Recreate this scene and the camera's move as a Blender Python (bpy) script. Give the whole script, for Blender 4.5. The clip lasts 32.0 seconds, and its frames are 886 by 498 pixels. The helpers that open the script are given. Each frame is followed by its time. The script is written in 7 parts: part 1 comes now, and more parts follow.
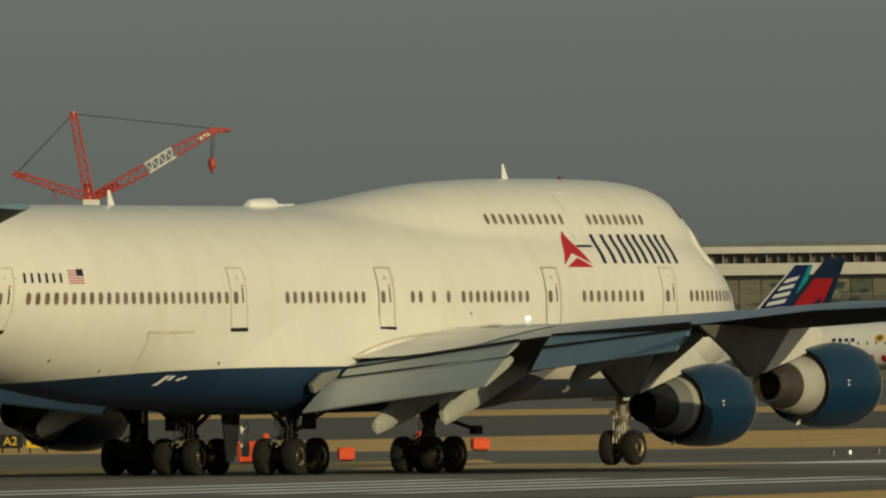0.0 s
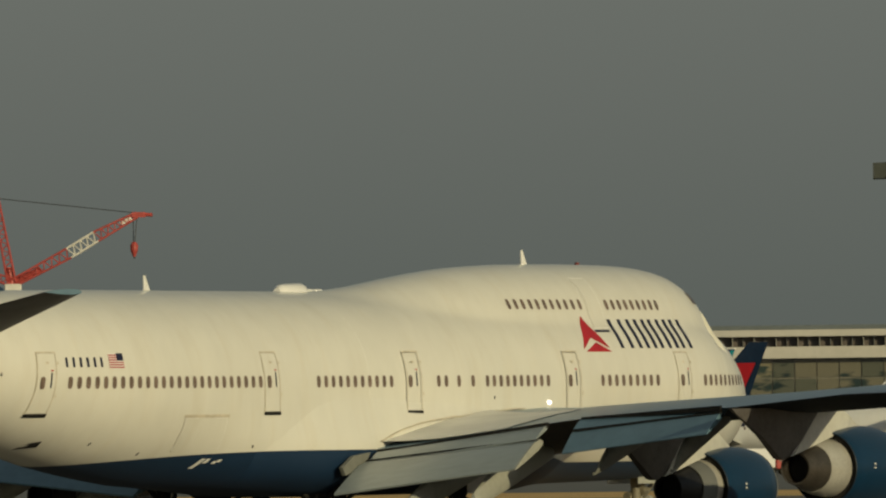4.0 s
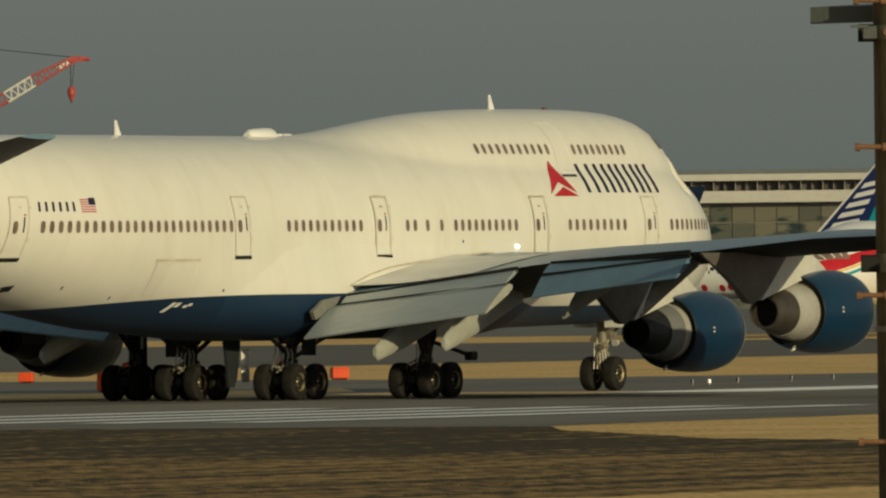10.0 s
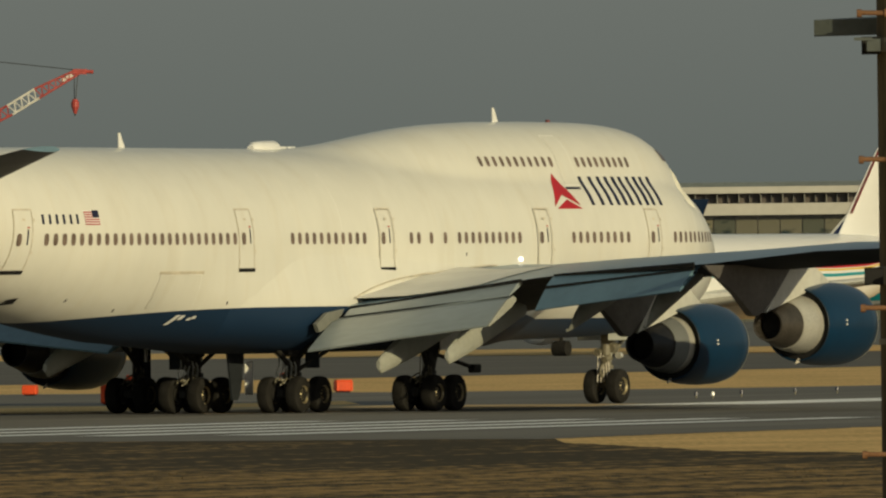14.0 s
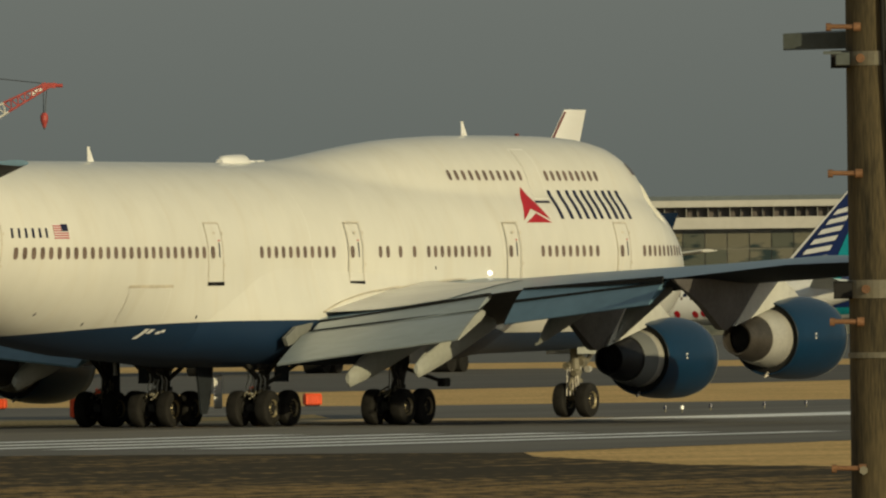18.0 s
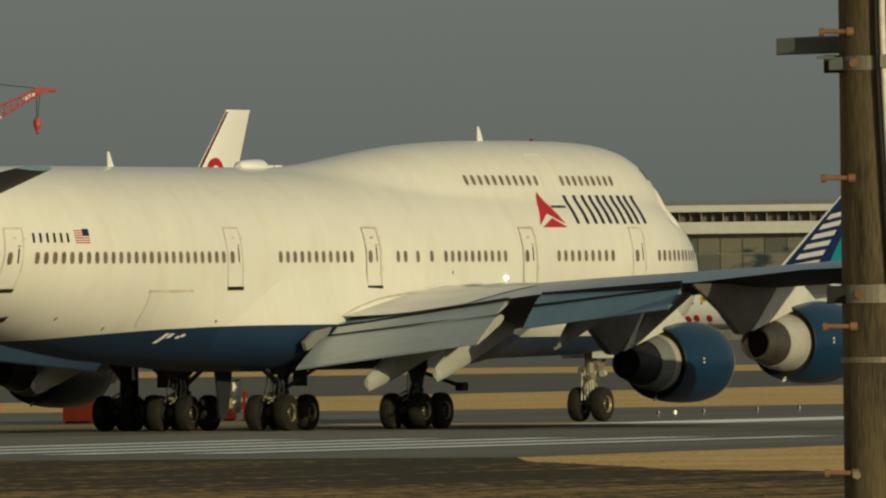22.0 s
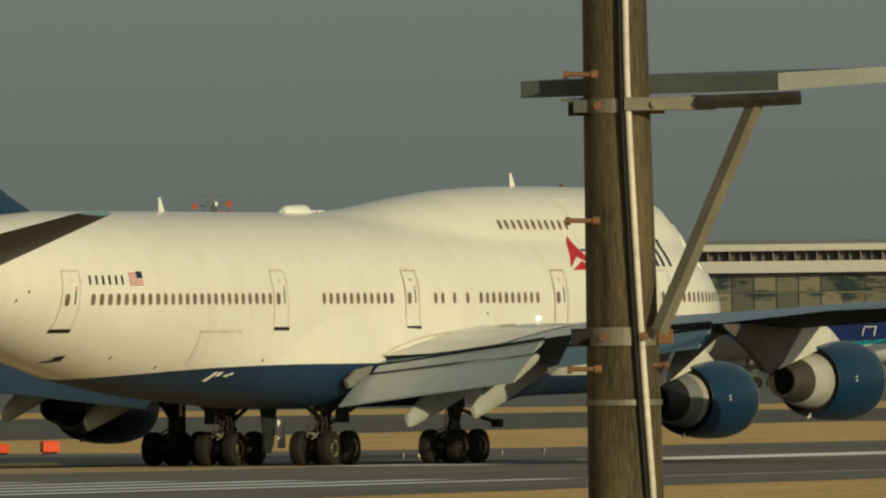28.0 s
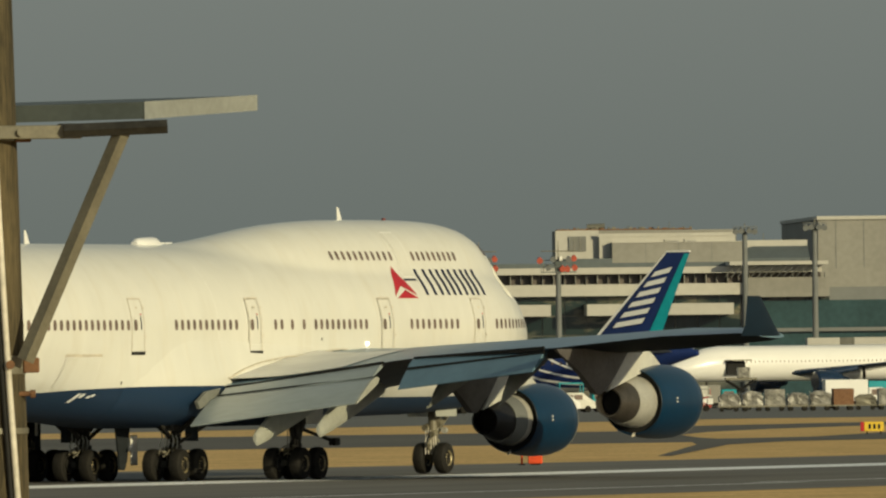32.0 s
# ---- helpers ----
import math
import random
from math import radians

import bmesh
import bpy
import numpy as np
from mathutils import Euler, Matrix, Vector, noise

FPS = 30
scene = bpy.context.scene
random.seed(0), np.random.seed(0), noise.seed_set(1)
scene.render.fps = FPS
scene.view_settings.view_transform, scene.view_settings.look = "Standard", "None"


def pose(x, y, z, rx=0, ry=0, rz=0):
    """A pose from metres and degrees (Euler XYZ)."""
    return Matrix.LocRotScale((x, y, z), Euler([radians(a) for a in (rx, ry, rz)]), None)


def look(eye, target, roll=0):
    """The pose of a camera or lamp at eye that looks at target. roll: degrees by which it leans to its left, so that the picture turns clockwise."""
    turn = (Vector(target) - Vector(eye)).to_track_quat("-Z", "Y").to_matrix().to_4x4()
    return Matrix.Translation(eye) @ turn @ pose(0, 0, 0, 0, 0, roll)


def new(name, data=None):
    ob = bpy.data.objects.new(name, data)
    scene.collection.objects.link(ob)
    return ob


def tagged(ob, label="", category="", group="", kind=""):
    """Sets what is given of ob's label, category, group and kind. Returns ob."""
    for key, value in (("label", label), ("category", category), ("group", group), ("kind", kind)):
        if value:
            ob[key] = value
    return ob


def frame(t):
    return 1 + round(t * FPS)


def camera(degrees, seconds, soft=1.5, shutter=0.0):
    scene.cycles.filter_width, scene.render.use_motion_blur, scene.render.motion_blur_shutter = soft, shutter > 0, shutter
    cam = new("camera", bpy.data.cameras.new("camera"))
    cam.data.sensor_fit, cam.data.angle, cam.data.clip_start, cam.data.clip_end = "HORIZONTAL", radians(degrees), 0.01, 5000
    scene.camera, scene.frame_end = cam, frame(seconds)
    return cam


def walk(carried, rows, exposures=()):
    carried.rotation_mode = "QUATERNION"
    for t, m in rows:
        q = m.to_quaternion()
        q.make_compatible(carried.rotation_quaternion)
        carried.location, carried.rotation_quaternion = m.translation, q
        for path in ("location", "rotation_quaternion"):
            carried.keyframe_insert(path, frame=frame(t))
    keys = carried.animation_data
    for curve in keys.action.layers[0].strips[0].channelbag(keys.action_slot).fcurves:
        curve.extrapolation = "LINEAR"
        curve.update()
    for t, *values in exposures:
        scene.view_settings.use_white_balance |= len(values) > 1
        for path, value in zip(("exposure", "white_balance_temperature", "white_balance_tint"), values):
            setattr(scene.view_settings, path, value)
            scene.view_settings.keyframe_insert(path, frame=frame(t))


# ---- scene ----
cam = camera(3.5703, 32.0, soft=2.2)
EYE = (0.0, 0.0, 3.92)
ROLL = -0.684
# seconds, degrees to the right, degrees up
PAN = [
    (0, -0.685, 0.434), (0.5, -0.630, 0.476), (1, -0.614, 0.549), (1.5, -0.598, 0.607), (2, -0.502, 0.607), (2.5,
    -0.432, 0.635), (3, -0.399, 0.684), (3.5, -0.382, 0.760), (4, -0.367, 0.771), (4.5, -0.304, 0.445), (6.5,
    -0.147, 0.436), (7, -0.135, 0.478), (7.5, -0.148, 0.491), (8, -0.126, 0.451), (8.5, -0.107, 0.383), (9,
    -0.092, 0.290), (9.5, -0.107, 0.221), (10, -0.122, 0.141), (10.5, -0.135, 0.077), (11, -0.160, -0.001), (11.5,
    -0.182, -0.050), (12, -0.215, -0.091), (12.5, -0.214, -0.103), (13, -0.183, 0.080), (13.5, -0.151, 0.139),
    (14, -0.136, 0.192), (14.5, -0.122, 0.246), (16.5, -0.063, 0.249), (17, -0.029, 0.239), (17.5, -0.017, 0.257),
    (18, -0.011, 0.246), (18.5, 0.006, 0.245), (19, -0.004, 0.238), (19.5, -0.012, 0.243), (20, -0.003, 0.243),
    (20.5, -0.001, 0.227), (21, 0.014, 0.219), (21.5, 0.021, 0.259), (22, 0.017, 0.265), (22.5, 0.032, 0.280),
    (23, 0.038, 0.310), (23.5, 0.041, 0.329), (24, 0.081, 0.342), (24.5, 0.096, 0.328), (25, 0.120, 0.307), (25.5,
    0.181, 0.316), (27.5, 0.715, 0.410), (28, 1.049, 0.425), (28.5, 1.448, 0.448), (29, 1.767, 0.513), (29.5,
    2.023, 0.529), (30, 2.365, 0.525), (30.5, 2.732, 0.514), (31, 3.033, 0.521), (31.5, 3.308, 0.515), (32, 3.604,
    0.510),
]
# the airliner's roll along the runway: seconds, x, y, heading
ROLL_OUT = [
    (0, -11.74, 479.97, 28.50), (0.5, -11.23, 480.92, 28.41), (1, -10.73, 481.85, 28.33), (1.5, -10.26, 482.72,
    28.25), (2, -9.80, 483.57, 28.18), (2.5, -9.38, 484.36, 28.12), (3, -8.97, 485.13, 28.07), (3.5, -8.58,
    485.86, 28.02), (4, -8.24, 486.51, 27.97), (4.5, -7.94, 487.08, 27.94), (6.5, -7.24, 488.39, 27.91), (7,
    -7.16, 488.54, 27.92), (7.5, -7.16, 488.59, 27.92), (8, -7.16, 488.59, 27.92), (18, -7.16, 488.59, 27.92),
    (18.5, -7.16, 488.59, 27.92), (19, -7.14, 488.59, 27.87), (19.5, -7.09, 488.69, 27.84), (20, -7.03, 488.81,
    27.81), (20.5, -6.93, 488.99, 27.80), (21, -6.79, 489.26, 27.79), (21.5, -6.59, 489.65, 27.79), (22, -6.31,
    490.16, 27.79), (22.5, -5.98, 490.80, 27.79), (23, -5.54, 491.63, 27.80), (23.5, -5.04, 492.60, 27.83), (24,
    -4.43, 493.75, 27.88), (24.5, -3.72, 495.10, 27.94), (25, -2.92, 496.61, 28.01), (25.5, -2.01, 498.29, 28.09),
    (27.5, 2.65, 506.95, 28.53), (28, 4.16, 509.73, 28.59), (28.5, 5.78, 512.72, 28.66), (29, 7.59, 516.03,
    28.72), (29.5, 9.57, 519.66, 28.77), (30, 11.78, 523.68, 28.81), (30.5, 14.23, 528.13, 28.84), (31, 16.93,
    533.02, 28.90), (31.5, 19.87, 538.32, 28.96), (32, 22.96, 543.88, 29.03),
]


def gaze(yaw, up):
    a, b = radians(yaw), radians(up)
    return (EYE[0] + 100 * math.sin(a) * math.cos(b), EYE[1] + 100 * math.cos(a) * math.cos(b), EYE[2] + 100 * math.sin(b))


walk(cam, [(t, look(EYE, gaze(a, b), ROLL)) for t, a, b in PAN], [
    (0.0, -0.19, 6500, 10), (4.0, -0.3, 6500, 10), (7.0, -0.1, 6500, 10), (10.0, -0.1, 6500, 10), (11.5, 0.06, 6500, 10), (12.5, 0.02, 6500, 10), (13.0, -0.05, 6500, 10),
    (14.0, -0.07, 6500, 10), (25.0, -0.1, 6500, 10), (28.0, 0.0, 6430, 9), (30.0, 0.26, 6300, 7), (31.0, 0.25, 6300, 7), (32.0, 0.16, 6350, 9)])

# ---- daylight: low warm sun from the right, hazy sky ----
SUN_AZ, SUN_EL = 145.0, 13.0   # degrees clockwise from +y, degrees up
world = bpy.data.worlds.new("sky")
scene.world = world
world.use_nodes = True
wn = world.node_tree.nodes
sky = wn.new("ShaderNodeTexSky")
sky.sky_type, sky.sun_disc = "NISHITA", False
sky.sun_elevation, sky.sun_rotation = radians(SUN_EL), radians(SUN_AZ)
sky.air_density, sky.dust_density, sky.ozone_density = 1.2, 2.0, 1.0
hsv = wn.new("ShaderNodeHueSaturation")
hsv.inputs["Saturation"].default_value = 0.3
haze = wn.new("ShaderNodeMix")
haze.data_type = "RGBA"
haze.inputs[0].default_value = 0.72
haze.inputs[7].default_value = (1.19, 1.44, 1.29, 1.0)   # pale grey-green haze
world.node_tree.links.new(sky.outputs[0], hsv.inputs["Color"])
world.node_tree.links.new(hsv.outputs[0], haze.inputs[6])
world.node_tree.links.new(haze.outputs[2], wn["Background"].inputs[0])
wn["Background"].inputs[1].default_value = 0.103
sun = new("sun", bpy.data.lights.new("sun", "SUN"))
sun.data.energy, sun.data.angle, sun.data.color = 2.95, radians(0.7), (1.0, 0.85, 0.49)
sun.matrix_world = look((0, 0, 0), (-math.sin(radians(SUN_AZ)) * math.cos(radians(SUN_EL)),
                                    -math.cos(radians(SUN_AZ)) * math.cos(radians(SUN_EL)), -math.sin(radians(SUN_EL))))


# ---- materials ----
def material(name, color, rough=0.5, metal=0.0, vary=0.12, size=1.0, bump=0.0, fine=8.0, stretch=(1, 1, 1), color2=None, coat=0.0):
    """Base colour varied at two scales, with fine relief. size: metres of the larger patches."""
    m = bpy.data.materials.new(name)
    m.use_nodes = True
    nt = m.node_tree
    n, link = nt.nodes, nt.links.new
    bsdf = n["Principled BSDF"]
    bsdf.inputs["Roughness"].default_value, bsdf.inputs["Metallic"].default_value = rough, metal
    bsdf.inputs["Coat Weight"].default_value = coat
    co = n.new("ShaderNodeTexCoord")
    mp = n.new("ShaderNodeMapping")
    mp.inputs["Scale"].default_value = [s / size for s in stretch]
    link(co.outputs["Object"], mp.inputs[0])
    big = n.new("ShaderNodeTexNoise")
    big.inputs["Scale"].default_value, big.inputs["Detail"].default_value = 1.0, 4.0
    small = n.new("ShaderNodeTexNoise")
    small.inputs["Scale"].default_value, small.inputs["Detail"].default_value = fine, 3.0
    link(mp.outputs[0], big.inputs["Vector"])
    link(mp.outputs[0], small.inputs["Vector"])
    mixf = n.new("ShaderNodeMix")
    mixf.data_type = "FLOAT"
    mixf.inputs[0].default_value = 0.4
    link(big.outputs["Fac"], mixf.inputs[2])
    link(small.outputs["Fac"], mixf.inputs[3])
    ramp = n.new("ShaderNodeValToRGB")
    a = [max(0.0, c * (1 - vary)) for c in color]
    b = list(color2) if color2 else [min(1.0, c * (1 + vary)) for c in color]
    ramp.color_ramp.elements[0].position, ramp.color_ramp.elements[0].color = 0.36, (*a, 1)
    ramp.color_ramp.elements[1].position, ramp.color_ramp.elements[1].color = 0.64, (*b, 1)
    link(mixf.outputs[0], ramp.inputs[0])
    link(ramp.outputs[0], bsdf.inputs["Base Color"])
    if bump:
        bp = n.new("ShaderNodeBump")
        bp.inputs["Strength"].default_value, bp.inputs["Distance"].default_value = 0.6, bump
        link(small.outputs["Fac"], bp.inputs["Height"])
        link(bp.outputs[0], bsdf.inputs["Normal"])
    return m


def mown(m, across, along, grain=None, share=0.4):
    """Turns a ground material's pattern into streaks along the runway, in metres."""
    k = [q for q in m.node_tree.nodes if q.bl_idname == "ShaderNodeMapping"][0]
    k.vector_type = "TEXTURE"
    k.inputs["Rotation"].default_value = (0, 0, -radians(28.6))
    k.inputs["Scale"].default_value = (across, along, 1)
    if grain:   # tufts of their own size, set against the streaks
        nt = m.node_tree
        fine = [q for q in nt.nodes if q.bl_idname == "ShaderNodeTexNoise"][1]
        g = nt.nodes.new("ShaderNodeMapping")
        g.vector_type = "TEXTURE"
        g.inputs["Rotation"].default_value = (0, 0, radians(2))
        g.inputs["Scale"].default_value = (grain[0], grain[1], 1)
        nt.links.new([q for q in nt.nodes if q.bl_idname == "ShaderNodeTexCoord"][0].outputs["Object"], g.inputs[0])
        nt.links.new(g.outputs[0], fine.inputs["Vector"])
        fine.inputs["Scale"].default_value = 1.0
        [q for q in nt.nodes if q.bl_idname == "ShaderNodeMix"][0].inputs[0].default_value = share


M_GRASS = material("dry_grass", (0.67, 0.45, 0.19), 0.95, vary=0.24, size=1, fine=9, color2=(0.82, 0.56, 0.25), bump=0.0)
mown(M_GRASS, 3.0, 9, (0.16, 2.4), 0.5)
M_STREAK = material("half_scorched_grass", (0.1, 0.083, 0.056), 0.95, vary=0.3, size=1, fine=3.0, color2=(0.35, 0.23, 0.1), bump=0.0)
mown(M_STREAK, 2.0, 26, (0.5, 2.4), 0.48)
_n, _l = M_STREAK.node_tree.nodes, M_STREAK.node_tree.links   # burnt more evenly along the runway
_sep, _map, _add = _n.new("ShaderNodeSeparateXYZ"), _n.new("ShaderNodeMapRange"), _n.new("ShaderNodeMath")
_map.inputs[1].default_value, _map.inputs[2].default_value, _map.inputs[3].default_value, _map.inputs[4].default_value = 305, 345, 0.012, -0.07
_l.new([k for k in _n if k.bl_idname == "ShaderNodeTexCoord"][0].outputs["Object"], _sep.inputs[0])
_l.new(_sep.outputs[1], _map.inputs[0])
_l.new([k for k in _n if k.bl_idname == "ShaderNodeMix"][0].outputs[0], _add.inputs[0])
_l.new(_map.outputs[0], _add.inputs[1])
_mapx, _add2 = _n.new("ShaderNodeMapRange"), _n.new("ShaderNodeMath")   # and less so away to the east
_mapx.inputs[1].default_value, _mapx.inputs[2].default_value, _mapx.inputs[3].default_value, _mapx.inputs[4].default_value = 1.0, 7.0, 0.0, 0.015
_l.new(_sep.outputs[0], _mapx.inputs[0])
_l.new(_add.outputs[0], _add2.inputs[0])
_l.new(_mapx.outputs[0], _add2.inputs[1])
_r = [k for k in _n if k.bl_idname == "ShaderNodeValToRGB"][0]
_r.color_ramp.elements[0].position, _r.color_ramp.elements[1].position = 0.45, 0.59
_l.new(_add2.outputs[0], _r.inputs[0])
# dust paled beyond its own colour, to look sunlit in the airliner's shadow
M_DUST = material("dusty_shoulder", (0.5, 0.36, 0.18), 0.95, vary=0.25, size=6, fine=6, stretch=(0.5, 1, 1), color2=(0.65, 0.48, 0.26))
for _m in (M_GRASS, M_STREAK):
    _m.node_tree.nodes["Principled BSDF"].inputs["Specular IOR Level"].default_value = 0.05
M_ASPHALT = material("asphalt", (0.134, 0.126, 0.11), 0.85, vary=0.25, size=1, fine=4)
mown(M_ASPHALT, 6, 90)
M_TAXI = material("taxiway_asphalt", (0.092, 0.086, 0.072), 0.85, vary=0.25, size=20, fine=6)
M_APRON = material("apron_concrete", (0.13, 0.13, 0.12), 0.8, vary=0.15, size=20, fine=6)
M_PAINT = material("marking_paint", (0.88, 0.92, 0.95), 0.7, vary=0.15, size=3, fine=6, stretch=(0.3, 1, 1))
M_WHITE = material("white_aircraft_paint", (0.8, 0.8, 0.78), 0.28, vary=0.03, size=4, fine=5, stretch=(1, 0.4, 1), coat=0.3)
M_NAVY = material("navy_aircraft_paint", (0.007, 0.022, 0.055), 0.25, vary=0.15, size=2, fine=5, coat=0.4)
M_BLUE = material("blue_engine_paint", (0.002, 0.028, 0.07), 0.32, vary=0.1, size=1.5, fine=6, coat=0.12)
M_TIP = material("dark_winglet_paint", (0.006, 0.02, 0.04), 0.4, vary=0.15, size=1)
M_TEAL = material("teal_paint", (0.01, 0.3, 0.36), 0.3, vary=0.1)
M_RED = material("red_paint", (0.45, 0.012, 0.02), 0.35, vary=0.1)
M_MAROON = material("dark_red_edge_paint", (0.13, 0.02, 0.02), 0.5, vary=0.15)
M_INK = material("dark_blue_lettering", (0.012, 0.014, 0.045), 0.4, vary=0.1)
M_CANOE = material("grey_track_fairing", (0.36, 0.37, 0.33), 0.45, vary=0.12, size=1.2, fine=6)
M_TRACK = material("dull_track_fairing", (0.17, 0.175, 0.155), 0.5, vary=0.15, size=1.2, fine=6)
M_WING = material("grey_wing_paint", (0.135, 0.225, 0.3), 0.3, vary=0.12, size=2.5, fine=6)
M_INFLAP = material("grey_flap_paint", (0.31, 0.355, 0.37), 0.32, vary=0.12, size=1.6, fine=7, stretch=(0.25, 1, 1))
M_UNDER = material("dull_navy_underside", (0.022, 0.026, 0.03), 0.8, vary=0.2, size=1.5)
M_INSHADE = material("grimy_flap_bay", (0.062, 0.058, 0.053), 0.7, vary=0.3, size=0.8, fine=6)
M_OUTLINE = material("door_outline", (0.57, 0.52, 0.42), 0.6, vary=0.2, size=0.5)
M_FAIR = material("light_grey_fairing", (0.6, 0.6, 0.55), 0.42, vary=0.1, size=1.5, fine=6)
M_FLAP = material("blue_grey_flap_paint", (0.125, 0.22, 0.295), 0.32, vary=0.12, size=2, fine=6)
M_GLASS = material("window_glass", (0.19, 0.14, 0.115), 0.22, vary=0.3, size=0.6)
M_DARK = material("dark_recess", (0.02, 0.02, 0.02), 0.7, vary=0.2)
M_SEAM = material("door_seam", (0.54, 0.52, 0.47), 0.5, vary=0.15)
M_STEEL = material("polished_steel", (0.56, 0.55, 0.5), 0.42, metal=0.35, vary=0.12, size=0.6, fine=8)
M_SHIELD = material("bluish_windshield", (0.1, 0.16, 0.22), 0.15, vary=0.2, size=0.5)
M_PALE = material("pale_wing_skin", (0.76, 0.75, 0.7), 0.35, vary=0.1, size=1.5, fine=5, stretch=(0.4, 1, 1))
M_PYLON = material("dull_pylon_metal", (0.14, 0.13, 0.125), 0.5, metal=0.3, vary=0.2, size=1.0, fine=6)
M_JOINT = material("skin_joint_line", (0.74, 0.735, 0.695), 0.45, vary=0.08)
M_LEG = material("grimy_gear_steel", (0.036, 0.035, 0.032), 0.5, vary=0.35, size=0.3, fine=8)
M_HOT = material("heat_stained_metal", (0.13, 0.115, 0.098), 0.42, metal=0.7, vary=0.25, size=0.5, fine=8)
M_SOOT = material("sooty_nozzle_metal", (0.03, 0.03, 0.034), 0.45, metal=0.5, vary=0.25, size=0.5, fine=8)
M_GEAR = material("gear_leg_grey", (0.17, 0.155, 0.11), 0.45, vary=0.3, size=0.3, fine=8)
M_TYRE = material("tyre_rubber", (0.021, 0.02, 0.018), 0.85, vary=0.3, size=0.3, fine=12, bump=0.004)
M_HUB = material("wheel_hub", (0.25, 0.21, 0.12), 0.5, metal=0.4, vary=0.3, size=0.2)
for _m in (M_TYRE, M_UNDER, M_DARK, M_LEG):   # matt rubber, recesses, and the steel and skin coloured dark for shade
    _m.node_tree.nodes["Principled BSDF"].inputs["Specular IOR Level"].default_value = 0.12
M_ORANGE = material("orange_paint", (0.75, 0.085, 0.015), 0.6, vary=0.12, size=0.5)
M_CRANE = material("red_crane_steel", (0.42, 0.065, 0.055), 0.5, vary=0.15)
M_CRANE_W = material("white_crane_steel", (0.7, 0.68, 0.62), 0.5, vary=0.1)
M_WIRE = material("dark_wire", (0.03, 0.03, 0.03), 0.6, vary=0.2)
M_BLDG = material("terminal_cladding", (0.45, 0.44, 0.4), 0.7, vary=0.06, size=8)
M_ROOF = material("terminal_roof", (0.16, 0.17, 0.17), 0.7, vary=0.1, size=9)
# paler mottling is painted in as reflections on the glass
M_PANE = material("terminal_glass", (0.06, 0.08, 0.075), 0.2, vary=0.3, size=5, fine=2, stretch=(0.6, 1, 1), color2=(0.2, 0.19, 0.15))
M_TGLASS = material("dark_teal_glass", (0.03, 0.065, 0.072), 0.15, vary=0.2, size=6)
M_GREYWALL = material("grey_wall_panels", (0.25, 0.245, 0.22), 0.75, vary=0.1, size=6)
M_CLERE = material("brown_clerestory_glass", (0.1, 0.085, 0.075), 0.4, vary=0.35, size=3, fine=3, stretch=(1, 1, 0.5))
M_DECK = material("blue_grey_roof_sheet", (0.095, 0.115, 0.125), 0.7, vary=0.12, size=8)
M_MULL = material("terminal_mullion", (0.12, 0.12, 0.1), 0.5, vary=0.2)
# tan blotches are reflections painted into the panes, over tones of drawn blinds
M_SHEET = material("blind_behind_glass", (0.028, 0.05, 0.052), 0.16, vary=0.3, size=4.2, fine=2.6, stretch=(0.5, 1, 1.5), color2=(0.135, 0.13, 0.1))
_n = M_SHEET.node_tree.nodes
_edge = [k for k in _n if k.bl_idname == "ShaderNodeValToRGB"][0].color_ramp.elements
_edge[0].position, _edge[1].position = 0.47, 0.54
_pos = _n.new("ShaderNodeNewGeometry")   # painted reflections spread unevenly across the whole front
M_SHEET.node_tree.links.new(_pos.outputs["Position"], [k for k in _n if k.bl_idname == "ShaderNodeMapping"][0].inputs[0])
_sx, _mx, _ax = _n.new("ShaderNodeSeparateXYZ"), _n.new("ShaderNodeMapRange"), _n.new("ShaderNodeMath")   # fewer tan reflections towards the east
_mx.inputs[1].default_value, _mx.inputs[2].default_value, _mx.inputs[3].default_value, _mx.inputs[4].default_value = 60, 120, 0.075, -0.045
M_SHEET.node_tree.links.new(_pos.outputs["Position"], _sx.inputs[0])
M_SHEET.node_tree.links.new(_sx.outputs[0], _mx.inputs[0])
M_SHEET.node_tree.links.new([k for k in _n if k.bl_idname == "ShaderNodeMix"][0].outputs[0], _ax.inputs[0])
M_SHEET.node_tree.links.new(_mx.outputs[0], _ax.inputs[1])
M_SHEET.node_tree.links.new(_ax.outputs[0], [k for k in _n if k.bl_idname == "ShaderNodeValToRGB"][0].inputs[0])
_info, _mul = _n.new("ShaderNodeObjectInfo"), _n.new("ShaderNodeMix")
_mul.data_type, _mul.blend_type = "RGBA", "MULTIPLY"
_mul.inputs[0].default_value = 1.0
_ramp = _n.new("ShaderNodeValToRGB")
_ramp.color_ramp.interpolation = "CONSTANT"
_ramp.color_ramp.elements[0].color = (0.6, 0.68, 0.68, 1)
_ramp.color_ramp.elements[1].position, _ramp.color_ramp.elements[1].color = 0.3, (1.0, 1.0, 0.95, 1)
_third = _ramp.color_ramp.elements.new(0.62)
_third.color = (1.35, 1.3, 1.15, 1)
M_SHEET.node_tree.links.new(_info.outputs["Random"], _ramp.inputs[0])
M_SHEET.node_tree.links.new([k for k in _n if k.bl_idname == "ShaderNodeValToRGB" and k != _ramp][0].outputs[0], _mul.inputs[6])
M_SHEET.node_tree.links.new(_ramp.outputs[0], _mul.inputs[7])
M_SHEET.node_tree.links.new(_mul.outputs[2], _n["Principled BSDF"].inputs["Base Color"])
M_LAMP = bpy.data.materials.new("lit_lamp")
M_LAMP.use_nodes = True
